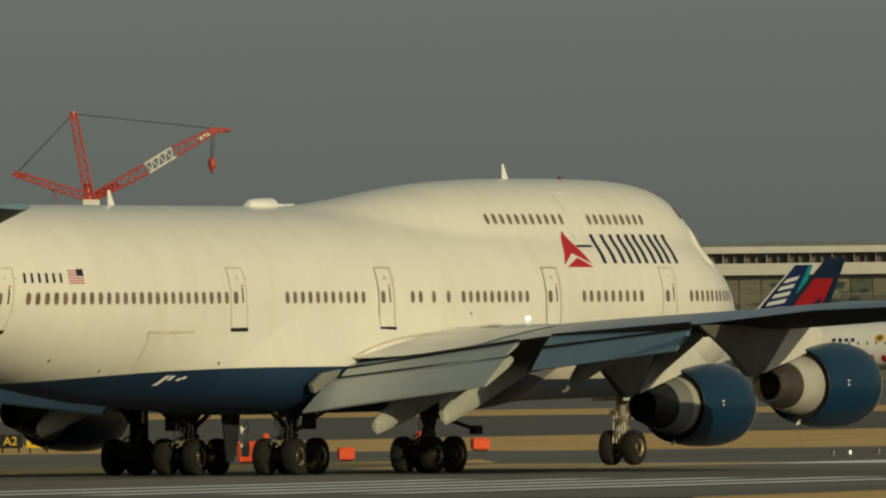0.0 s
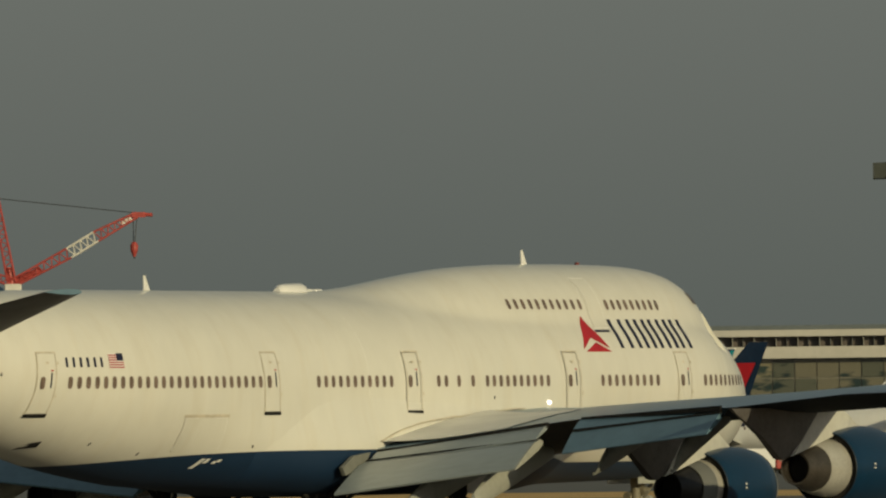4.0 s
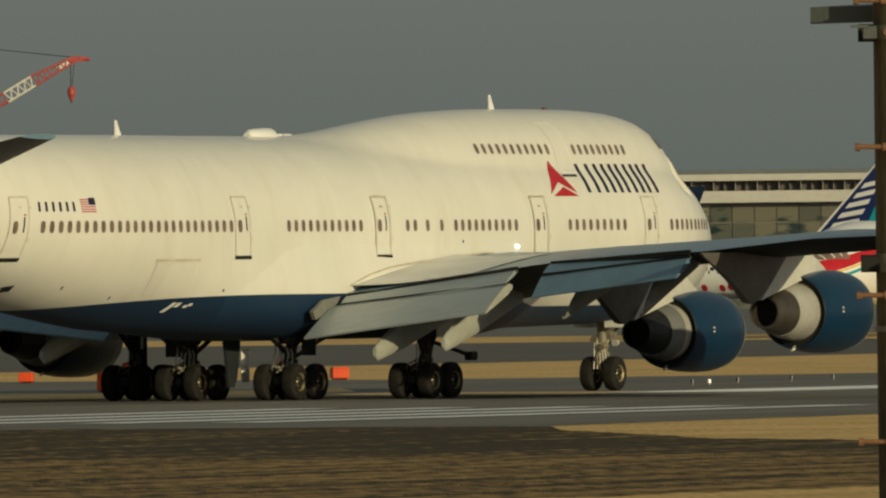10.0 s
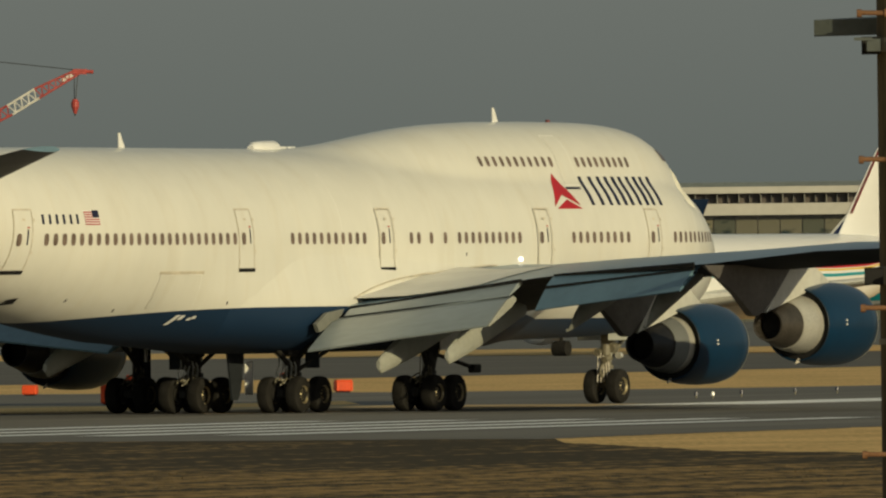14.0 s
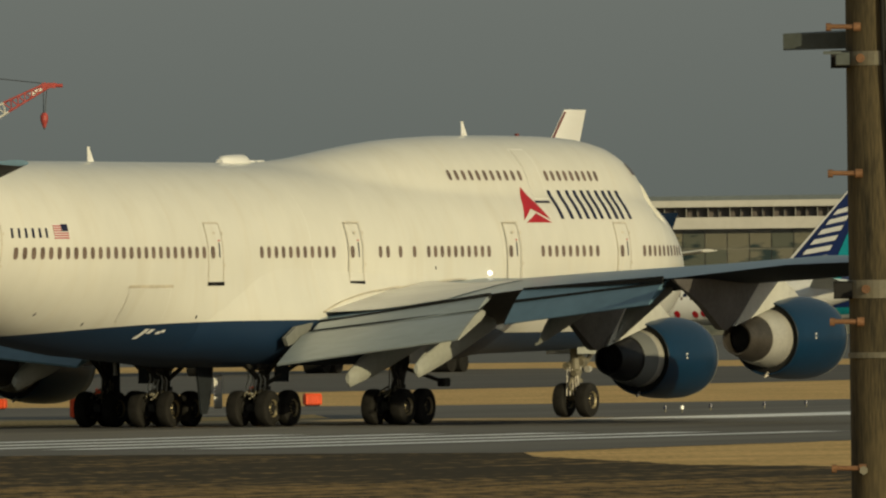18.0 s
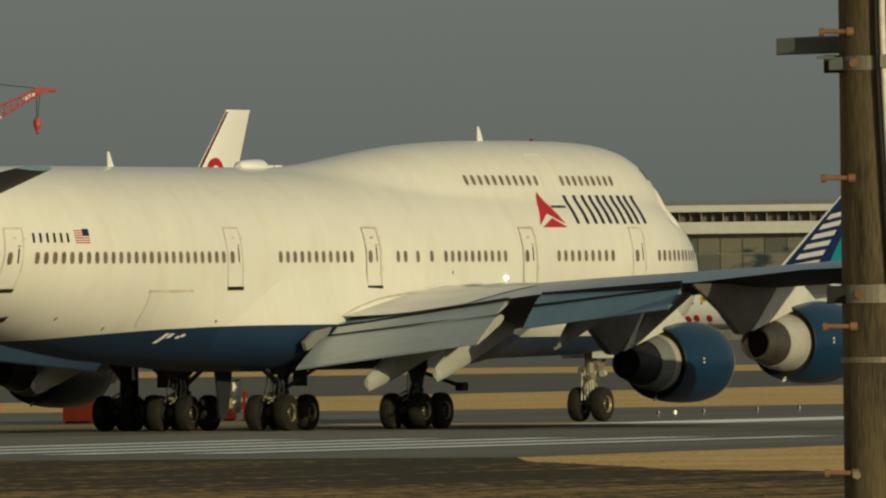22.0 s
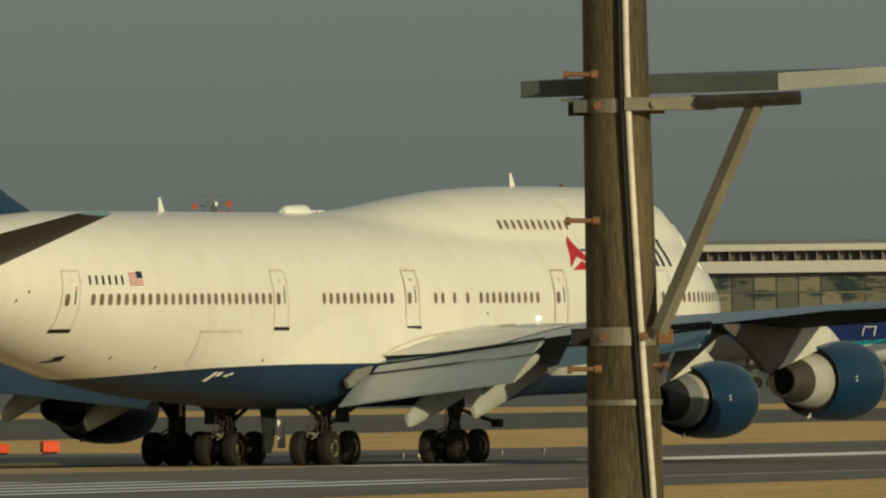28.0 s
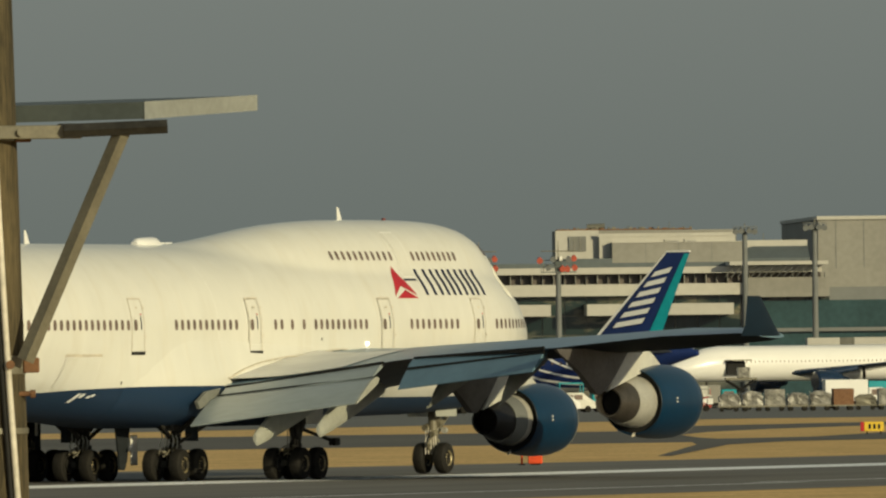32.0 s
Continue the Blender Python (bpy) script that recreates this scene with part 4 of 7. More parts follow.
# landing gear
def wheel_mesh(r, w):
    prof = [(-w / 2, r * 0.5), (-w / 2, r * 0.62), (-w * 0.5, r * 0.8), (-w * 0.4, r * 0.95), (-w * 0.2, r), (w * 0.2, r), (w * 0.4, r * 0.95), (w * 0.5, r * 0.8), (w / 2, r * 0.62), (w / 2, r * 0.5),
            (w * 0.36, r * 0.42), (w * 0.3, r * 0.30), (w * 0.42, r * 0.2), (w * 0.42, 0.001), (-w * 0.42, 0.001), (-w * 0.42, r * 0.2), (-w * 0.3, r * 0.30), (-w * 0.36, r * 0.42)]
    seg, verts, faces, idx = 28, [], [], []
    for j in range(seg):
        a = 2 * math.pi * j / seg
        verts += [(x, q * math.cos(a), q * math.sin(a)) for x, q in prof]
    k = len(prof)
    for j in range(seg):
        j2 = (j + 1) % seg
        for i in range(k):
            i2 = (i + 1) % k
            faces.append((j * k + i, j * k + i2, j2 * k + i2, j2 * k + i))
            idx.append(1 if i in (9, 17) or (i in (11, 15) and j % 3 == 0) else 0)
    me = bpy.data.meshes.new("wheel")
    me.from_pydata(verts, [], faces)
    me.materials.append(M_TYRE)
    me.materials.append(M_HUB)
    me.polygons.foreach_set("material_index", idx)
    me.polygons.foreach_set("use_smooth", [True] * len(faces))
    bm = bmesh.new()
    bm.from_mesh(me)
    bmesh.ops.recalc_face_normals(bm, faces=bm.faces)
    for e in bm.edges:
        if len(e.link_faces) == 2 and e.calc_face_angle(0) > 0.7:
            e.smooth = False
    bm.to_mesh(me)
    bm.free()
    return me


WHEEL = wheel_mesh(0.622, 0.47)
WHEELS = []


def gear(x, y, top, lean, nose=False):
    """One undercarriage leg at x to starboard, y forward."""
    # main legs use a darker steel, with the wing's shade in its colour
    leg = M_GEAR if nose else M_LEG
    bm = bmesh.new()
    rod_into(bm, (x + lean, y, top), (x, y, 1.25), 0.21, 0.19, 14)
    rod_into(bm, (x, y, 1.35), (x, y, 0.62), 0.13, 0.13, 12)
    g = part("nose_gear" if nose else "landing_gear", bm, leg, JUMBO, "grey steel undercarriage leg")
    rod("drag_brace", (x + lean * 0.8, y + (1.9 if nose else -1.7), top), (x, y, 1.35), 0.09, leg, g)
    if not nose:
        rod("side_brace", (x + lean * 2.6 - math.copysign(1.4, x), y, top), (x, y, 1.5), 0.08, leg, g)
        box("truck_beam", x - 0.14, x + 0.14, y - 1.0, y + 1.0, 0.5, 0.78, leg, g, bevel=0.04)
    bm = bmesh.new()
    rod_into(bm, (x, y - 0.22, 1.5), (x, y - 0.5, 1.12), 0.07, 0.05, 8)
    rod_into(bm, (x, y - 0.5, 1.12), (x, y - 0.2, 0.8), 0.05, 0.07, 8)
    part("torque_link", bm, leg, g, "scissor link")
    rod("actuator", (x + lean * 0.5, y + 0.45, top), (x, y + 0.3, 1.5), 0.1, M_STEEL, g, 0.06, label="steel actuator")
    rod("collar", (x, y, 1.22), (x, y, 1.36), 0.26, leg, g)
    for i in range(5):
        rod("hydraulic_line", (x - 0.2 + 0.1 * i, y - 0.24, 1.9 - 0.1 * i), (x - 0.1 + 0.08 * i, y - 0.5 + 0.1 * i, 0.75), 0.022, M_CABLE if nose else M_GEAR, g, seg=6)
    if not nose:
        for dx in (-0.34, 0.34):
            for dy in (-0.735, 0.735):
                rod("brake_unit", (x + dx - 0.07, y + dy, 0.62), (x + dx + 0.07, y + dy, 0.62), 0.3, M_LEG, g, seg=14)
        for k in range(4):
            pts = [(x - 0.25 + 0.16 * k, y - 0.3, 1.25)] + [(x - 0.25 + 0.16 * k + 0.12 * math.sin(i * 1.3 + k), y - 0.3 - 0.13 * i, 1.25 + 0.1 * math.sin(i * 1.1 + 2 * k) - 0.04 * i) for i in range(1, 7)]
            tube("brake_hose", pts, 0.03, M_GEAR, g, "pale flexible brake hose")
        box("bay_fitting", x - 0.3, x + 0.3, y - 0.8, y + 0.2, top - 0.5, top - 0.05, M_LEG, g, bevel=0.08)
        rod("down_lock", (x + lean * 0.6, y, 1.75), (x + math.copysign(1.1, x), y - 0.6, top), 0.09, M_LEG, g)
    else:
        for k, (dx, dy, dz, rr) in enumerate(((0.22, 0.1, 1.95, 0.16), (-0.22, -0.15, 1.8, 0.14), (0.15, -0.28, 1.55, 0.12), (-0.1, 0.25, 2.2, 0.18), (0.3, -0.1, 2.25, 0.13))):
            rod("steering_unit", (x + dx, y + dy - 0.16, dz), (x + dx, y + dy + 0.16, dz + 0.06), rr, M_GEAR, g, seg=10)
    for dy in ((0,) if nose else (-0.735, 0.735)):
        rod("axle", (x - 0.6, y + dy, 0.62), (x + 0.6, y + dy, 0.62), 0.08, leg, g)
        for dx in ((-0.46, 0.46) if nose else (-0.56, 0.56)):
            wob = new("wheel", WHEEL)
            wob.parent = g
            wob.location = (x + dx, y + dy, HUB)
            WHEELS.append((wob, (x + dx, y + dy, HUB)))
    return g


for x, aft, top, lean in ((5.64, 31.95, 3.1, 0.35), (-5.64, 31.95, 3.1, -0.35), (1.92, 34.78, 2.4, 0.1), (-1.92, 34.78, 2.4, -0.1)):
    g = gear(x, 33 - aft, top, lean)
    if abs(x) > 3:
        box("gear_door", x + math.copysign(0.75, x), x + math.copysign(0.82, x), 33 - aft - 0.6, 33 - aft + 0.8, 2.1, 3.3, M_FAIR, g, "grey undercarriage door", bevel=0.02)
    elif x > 0:
        loft("gear_door", [[(o, 33 - a, z) for a, z in ((36.45, 2.3), (35.2, 2.3), (35.5, 0.75), (35.72, 0.42), (36.1, 0.42))] for o in (0.16, 0.24)], M_UNDER, g, "navy undercarriage door", smooth=False)
        # inner face is coloured pale to imitate sunlight falling on it
        box("door_liner", 0.26, 0.31, 33 - 35.3, 33 - 34.75, 0.6, 1.75, M_PALE, g, "inner face of the door, paled for sunlight", bevel=0.02)
    if abs(x) < 3:
        box("bay_door", x + math.copysign(0.45, x), x + math.copysign(1.0, x), 33 - aft - 0.05, 33 - aft + 0.02, 1.5, 2.2, M_UNDER, g, "dark bay door", bevel=0.02)
        rod("retraction_strut", (x - math.copysign(0.2, x), 33 - aft - 0.3, 1.15), (x + math.copysign(1.3, x), 33 - aft + 0.2, 2.15), 0.07, M_LEG, g)
        box("brake_manifold", x - 0.3, x + 0.28, 33 - aft - 0.45, 33 - aft - 0.25, 1.0, 1.25, M_HOT, g, "metal brake manifold", bevel=0.04)
        for k in range(5):
            tube("hydraulic_pipe", [(x - 0.32 + 0.15 * k, 33 - aft - 0.5, 1.95 - 0.06 * k), (x - 0.28 + 0.16 * k, 33 - aft - 0.52, 1.6), (x - 0.36 + 0.19 * k, 33 - aft - 0.6, 1.35 - 0.05 * (k % 2)), (x - 0.3 + 0.15 * k, 33 - aft - 0.55, 1.1)], 0.026, M_CANOE, g, "pale hydraulic pipe")
    if x < -3:
        box("strut_door", x - 0.3, x + 0.42, 33 - aft - 0.12, 33 - aft - 0.06, 1.1, 2.7, M_UNDER, g, "dark door along the strut", bevel=0.03)
        # the sunlight on the door's edge is painted as a white strip
        box("door_edge", x + 0.25, x + 0.33, 33 - aft - 0.25, 33 - aft - 0.1, 1.75, 2.5, M_WHITE, g, "gear door edge painted white for sunlight")
    if x > 3:
        rod("retraction_arm", (x + 0.1, 33 - aft + 0.4, 1.9), (x + 0.5, 33 - 29.6, 1.42), 0.07, M_LEG, g)
        box("arm_fitting", x + 0.35, x + 0.65, 33 - 29.8, 33 - 29.3, 1.25, 1.55, M_LEG, g, bevel=0.05)
g = gear(0.0, 33 - 7.87, 2.7, 0.0, True)
for sx in (-0.62, 0.62):
    box("gear_door", sx - 0.02, sx + 0.02, 33 - 8.9, 33 - 7.0, 2.25, 2.6, M_CANOE, g, "pale nose gear door", bevel=0.01)
for sx in (-0.33, 0.33):
    rod("taxi_light", (sx, 33 - 7.6, 1.7), (sx, 33 - 7.4, 1.7), 0.12, M_STEEL, g, seg=12, label="round taxi light")


# ---- other airliners: y forward, origin on the ground below the fin's tip ----
HULL_FORM = ((0, 0.03, -0.35), (0.012, 0.34, -0.3), (0.03, 0.54, -0.32), (0.06, 0.76, -0.2), (0.10, 0.93, -0.06), (0.14, 1, 0), (0.4, 1, 0), (0.68, 1, 0), (0.76, 0.95, 0.05), (0.84, 0.76, 0.22),
             (0.91, 0.53, 0.36), (0.96, 0.32, 0.45), (1.0, 0.1, 0.46))


def flank(L, r, zc, aft, q, side, off=0.015):
    """A point on a jet's side: aft metres from the nose, q the sine of the angle above its middle."""
    u = aft / L
    w = float(np.interp(u, [k[0] for k in HULL_FORM], [k[1] for k in HULL_FORM])) * r + off
    dz = float(np.interp(u, [k[0] for k in HULL_FORM], [k[2] for k in HULL_FORM])) * r
    return (side * w * math.sqrt(max(0.0, 1 - q * q)), L * 0.985 - aft, zc + dz + w * q)


def ribbon(name, L, r, zc, line, mat, parent, label="", off=0.015, sides=(1, -1)):
    """A painted band on a jet's flanks; line: (aft, lower q, upper q)."""
    cuts = 26 if max(q1 - q0 for a, q0, q1 in line) > 0.5 else 6
    fine = [line[0]]
    for (a0, l0, u0), (a1, l1, u1) in zip(line, line[1:]):   # short steps, so that the band hugs the hull
        k = max(1, int(abs(a1 - a0) / 0.7))
        fine += [(a0 + (a1 - a0) * i / k, l0 + (l1 - l0) * i / k, u0 + (u1 - u0) * i / k) for i in range(1, k + 1)]
    line = fine
    for side in sides:
        verts = []
        for a, q0, q1 in line:
            b0, b1 = math.asin(q0), math.asin(q1)
            verts += [flank(L, r, zc, a, math.sin(b0 + (b1 - b0) * k / cuts), side, off) for k in range(cuts + 1)]
        w = cuts + 1
        faces = [(w * i + j, w * i + w + j, w * i + w + 1 + j, w * i + 1 + j) for i in range(len(line) - 1) for j in range(cuts)]
        mesh_ob(name, verts, faces, mat, parent, label, True)


def jet(label, m, L, r, zc, top, hull_mat, fin_mat, wing_mat, eng_mat, fin_band=None, windows=True, group="", hull_label="", wq=0.12, pitch=1.05):
    ob = empty("airliner", m, label, "airplane", group)
    f0 = L * 0.985

    def P(aft):
        return f0 - aft
    rings = []
    for u, w, dz in HULL_FORM:
        rings.append([(r * w * math.sin(a), P(u * L), zc + r * dz - r * w * math.cos(a)) for a in [2 * math.pi * i / 56 for i in range(56)]])
    body = loft("fuselage", rings, hull_mat, ob, hull_label)
    # fin
    zr = zc + r * 0.8
    fb = [(0, 0.77 * L - f0, zr, 0.145 * L, 0.09, 0), (0, 0.935 * L - f0, top, 0.05 * L, 0.08, 0)]
    fin_ob = wing("tail_fin", fb, fin_mat, ob, upright=True)
    if fin_band:
        # coloured trailing band
        rings = []
        for k in (0.02, 0.985):
            z = zr + (top - zr) * k
            le, ch = (0.77 + 0.165 * k) * L, (0.145 - 0.095 * k) * L
            rings.append([(sx * ch * 0.02 * s, P(le + ch * q), z) for sx, q, s in ((1, 0.80, 1.2), (1, 0.995, 0.3), (-1, 0.995, 0.3), (-1, 0.80, 1.2))])
        loft("fin_band", rings, fin_band, fin_ob, "coloured trailing band", smooth=False)
        rings = []
        for k in (0.0, 1.0):
            z = zr + (top - zr) * k
            le, ch = (0.77 + 0.165 * k) * L, (0.145 - 0.095 * k) * L
            rings.append([(sx * 0.12, P(le + ch * q), z) for sx, q in ((1, -0.025), (1, 0.03), (-1, 0.03), (-1, -0.025))])
        loft("fin_leading_edge", rings, M_WHITE, fin_ob, "white leading edge", smooth=False)
        box("fin_cap", -0.16, 0.16, P((0.985) * L), P(0.935 * L), top - 0.02, top + 0.16, M_WHITE, fin_ob, "white fin cap")
    # wings, tailplane
    for s in (1, -1):
        wing("wing", [(s * r * 0.8, 0.33 * L - f0, zc - r * 0.55, 0.2 * L, 0.11, 0), (s * 0.16 * L, 0.455 * L - f0, zc - r * 0.2, 0.105 * L, 0.1, 0), (s * 0.47 * L, 0.62 * L - f0, zc + r * 0.5, 0.04 * L, 0.09, 0)], wing_mat, ob)
        wing("tailplane", [(s * 0.3 * r, 0.855 * L - f0, zc + r * 0.5, 0.1 * L, 0.09, 0), (s * 0.165 * L, 0.94 * L - f0, zc + r * 0.9, 0.04 * L, 0.09, 0)], wing_mat, ob)
        e = lathe("engine", [(P(0.33 * L + a), q) for a, q in ((0, 1.05), (0.2, 1.3), (1.2, 1.4), (3.0, 1.25), (3.6, 1.0), (3.7, 0.75), (4.8, 0.4), (4.8, 0.1), (0.5, 0.1), (0.4, 1.0))], (s * 0.155 * L, zc - r * 1.05), eng_mat, ob, seg=24)
        rod("pylon", (s * 0.155 * L, P(0.36 * L), zc - r * 0.6), (s * 0.155 * L, P(0.45 * L), zc - r * 0.3), 0.35, wing_mat, e)
        bm = bmesh.new()
        rod_into(bm, (s * 1.6 * r, P(0.52 * L), zc - r * 0.5), (s * 1.6 * r, P(0.52 * L), 0.6), 0.2, 0.16, 10)
        for dy in (-0.8, 0.8):
            rod_into(bm, (s * 1.6 * r - 0.7, P(0.52 * L) + dy, 0.6), (s * 1.6 * r + 0.7, P(0.52 * L) + dy, 0.6), 0.6, 0.6, 18)
        part("main_gear", bm, M_TYRE, ob, "dark main wheels")
    bm = bmesh.new()
    rod_into(bm, (0, P(0.11 * L), zc - r * 0.8), (0, P(0.11 * L), 0.5), 0.14, 0.12, 10)
    rod_into(bm, (-0.5, P(0.11 * L), 0.5), (0.5, P(0.11 * L), 0.5), 0.5, 0.5, 18)
    part("nose_gear", bm, M_TYRE, ob, "dark nose wheels")
    if windows:
        n = int(L * 0.66 / pitch)
        for s in (1, -1):
            for i in range(n):
                y = P(0.14 * L + i * pitch)
                a = math.asin(wq)
                mesh_ob("window", [(s * (r * math.cos(a) + 0.012), y + dy, zc + r * math.sin(a) + dz) for dy, dz in ((-0.1 * pitch, -0.15), (0.1 * pitch, -0.15), (0.1 * pitch, 0.15 * pitch), (-0.1 * pitch, 0.15 * pitch))], [(0, 1, 2, 3)], M_GLASS, body)
    return ob, body, fin_ob, P


def fin_bars(fin_ob, P, L, zc, r, top, spans, mat, label, thick=0.022):
    """Plain slanting bars on both faces of a fin, in place of a painted name. spans: (aft share, height share, width, height)."""
    zr = zc + r * 0.8
    for k0, k1, q0, q1, lean in spans:
        for sx in (1, -1):
            pts = []
            for k, q in ((k0, q0), (k0 + lean, q1), (k1 + lean, q1), (k1, q0)):
                z = zr + (top - zr) * k
                le, ch = (0.77 + 0.165 * k) * L, (0.145 - 0.095 * k) * L
                pts.append((sx * ch * (0.033 + thick), P(le + ch * q), z))
            mesh_ob("lettering", pts, [(0, 1, 2, 3)], mat, fin_ob, label)


# the taxiing wide-body: nose towards the camera's left, coming back along the parallel taxiway
def taxi_place(t):
    ahead = 0.72 * max(0.0, 14.0 - t)   # it rolls a little slower at first
    return (4.0 - 5.2 * (t - 19) - 0.479 * ahead, 913 - 9.55 * (t - 19) - 0.878 * ahead, 0.0)


A330 = dict(L=58.8, r=2.82, zc=5.0, top=16.8)
TAXIING, tb, tf, tp = jet("white twin-engined wide-body jet with red emblem taxiing", pose(*taxi_place(0), 0, 0, 180 - 28.6), A330["L"], A330["r"], A330["zc"], A330["top"],
                          M_WHITE, M_WHITE, M_FAIR, M_WHITE, wq=0.43)
for q0, q1, mm in ((0.18, 0.33, M_RED), (0.12, 0.16, M_YELLOW), (-0.02, 0.05, M_TEAL)):
    ribbon("cheat_line", 58.8, 2.82, 5.0, [(a, q0, q1) for a in (9, 20, 40, 46, 52)], mm, tb, "painted cheat line")


def nose_q(a, z):
    """The sine at which the height z lies on the taxiing jet's side, a metres aft of its nose."""
    ks = [k[0] * 58.8 for k in HULL_FORM]
    w = float(np.interp(a, ks, [k[1] for k in HULL_FORM])) * 2.82 + 0.015
    mid = 5.0 + float(np.interp(a, ks, [k[2] for k in HULL_FORM])) * 2.82
    return max(-0.98, min(0.98, (z - mid) / w))


# the bands sweep down over the nose; dark cockpit panes above them
low = table([(0.3, 4.1), (1.2, 4.3), (2.2, 4.5), (3.6, 4.85), (5, 5.22), (6.3, 5.5), (9, 5.51)])
high = table([(0.3, 4.9), (1.2, 5.14), (2.2, 5.28), (3.6, 5.55), (5, 5.8), (6.3, 5.93), (9, 5.93)])
for f0, f1, mm in ((low, high, M_RED), (lambda a: low(a) - 0.17, lambda a: low(a) - 0.06, M_YELLOW), (lambda a: low(a) - 0.57, lambda a: low(a) - 0.37, M_TEAL)):
    ribbon("nose_band", 58.8, 2.82, 5.0, [(a, nose_q(a, f0(a)), nose_q(a, f1(a))) for a in (0.4, 0.7056, 1.2, 1.764, 2.6, 3.528, 4.6, 5.88, 7, 8.232, 9)], mm, tb, "painted band sweeping down to the nose", 0.025)
for a0, a1 in ((1.2, 1.74), (1.84, 2.4), (2.5, 3.0), (3.08, 3.52)):
    ribbon("cockpit_window", 58.8, 2.82, 5.0, [(a, nose_q(a, 5.17 + 0.03 * a), nose_q(a, 5.5 + 0.14 * a)) for a in (a0, a1)], M_GLASS, tb, "dark cockpit pane", 0.03)
for sx in (1, -1):
    mesh_ob("leading_edge", [(sx * (0.145 - 0.095 * k) * 58.8 * w, tp(((0.77 + 0.165 * k) + (0.145 - 0.095 * k) * q) * 58.8), 7.256 + 9.544 * k) for k, q, w in ((0.2, 0.0, 0.02), (0.2, 0.025, 0.035), (0.985, 0.05, 0.045), (0.985, 0.0, 0.02))],
            [(0, 1, 2, 3)], M_MAROON, tf, "dark red leading edge")
    for rr, mm, off, up in ((1.25, M_RED, 0.30, 0.0), (0.72, M_WHITE, 0.315, 0.2), (0.5, M_RED, 0.33, 0.0)):
        mesh_ob("emblem", [(sx * off, tp(0.905 * 58.8) + 0.2 + rr * math.cos(a), 12.2 + up + 1.3 * rr * math.sin(a)) for a in [2 * math.pi * i / 20 for i in range(20)]], [tuple(range(20))], mm, tf, "round red and dark emblem")

# parked airliners before the terminal
TAIL_BARS = [(0.18 + 0.11 * i, 0.24 + 0.11 * i, 0.17, 0.62, 0.05) for i in range(6)]


def parked(label, x, y, turn, L, r, zc, top, hull_mat, fin_mat, band, bars=True, eng=None, pitch=1.05, wing_mat=None):
    ob, body, fin_ob, P = jet(label, pose(x, y, 0, 0, 0, turn), L, r, zc, top, hull_mat, fin_mat, wing_mat or M_FAIR, eng or M_FAIR, band, group="parked airliners", pitch=pitch)
    if bars:
        fin_bars(fin_ob, P, L, zc, r, top, TAIL_BARS, M_WHITE, "white bar of the painted name")
    return ob, body, fin_ob, P


M_TWO = livery("two_tone_hull", (0.78, 0.78, 0.75), (0.35, 0.36, 0.36), "plain")
parked("parked white jet with navy and teal tail fin", 27.2, 1935, 62, 54.9, 2.5, 4.5, 15.85, M_TWO, M_FIN, M_TEAL)
_, _, dfin, dp = parked("parked white jet with red and navy tail fin", 29.4, 1793, 62, 54.9, 2.5, 4.5, 15.85, M_TWO, M_NAVY, None, False)
fin_bars(dfin, dp, 54.9, 4.5, 2.5, 15.85, [(0.0, 0.72, 0.2, 0.85, 0.0)], M_RED, "red panel on the fin")
fin_bars(dfin, dp, 54.9, 4.5, 2.5, 15.85, [(0.1, 0.2, 0.45, 0.8, 0.28)], M_NAVY, "navy swirl across the red panel", 0.06)
okj, okb, okf, okp = parked("parked white jet with navy tail fin", 44.5, 1480, 62, 54.9, 2.5, 4.5, 15.85, M_TWO, M_FIN, M_TEAL)
_, bj, _, _ = parked("parked white jet with blue upper hull and teal stripe", 83.3, 1476, 62, 54.9, 2.5, 4.5, 15.85, M_TWO, M_FIN, M_TEAL)
dj, db, df, dpp = parked("parked navy jet with white waves and teal fin band", 122.5, 1523, 58, 56.7, 2.9, 4.7, 16.9, M_FIN, M_FIN, M_TEAL)
# its wings are navy only to imitate the shadow they lie in
_, wj, _, wp = parked("parked white jet with blue engines and an open cargo door", 182.6, 1772, 115, 50.0, 2.2, 4.95, 15.0, M_WHITE, M_NAVY, None, False, M_NAVY, 0.6, M_NAVY)
# a dark box on the hull stands for the shade inside the doorway
box("cargo_door", -2.5, -2.2, wp(9.6), wp(7.0), 3.6, 5.2, M_DARK, wj, "open cargo doorway drawn as a dark box")
box("door_leaf", -3.9, -2.15, wp(9.7), wp(6.9), 5.3, 5.45, M_GALV, wj, "raised cargo door leaf")


def side_q(L, r, zc, a, z):
    """The sine at which the height z lies on a jet's side, a metres aft of its nose."""
    ks = [k[0] * L for k in HULL_FORM]
    w = float(np.interp(a, ks, [k[1] for k in HULL_FORM])) * r
    mid = zc + float(np.interp(a, ks, [k[2] for k in HULL_FORM])) * r
    return max(-0.99, min(0.99, (z - mid) / w))


blue_low = table([(6, 3.6), (26, 4.3), (30, 4.57), (41, 4.82), (47, 5.15), (52, 5.6)])
teal_low = table([(6, 2.9), (26, 3.5), (30, 3.7), (41, 4.4), (47, 4.74), (52, 5.3)])
AFT = (6, 10, 16, 22, 26, 30, 35, 38, 42, 46, 50)
ribbon("blue_upper_hull", 54.9, 2.5, 4.5, [(a, side_q(54.9, 2.5, 4.5, a, blue_low(a)), 0.985) for a in AFT], M_FIN, bj, "dark blue upper hull", 0.03)
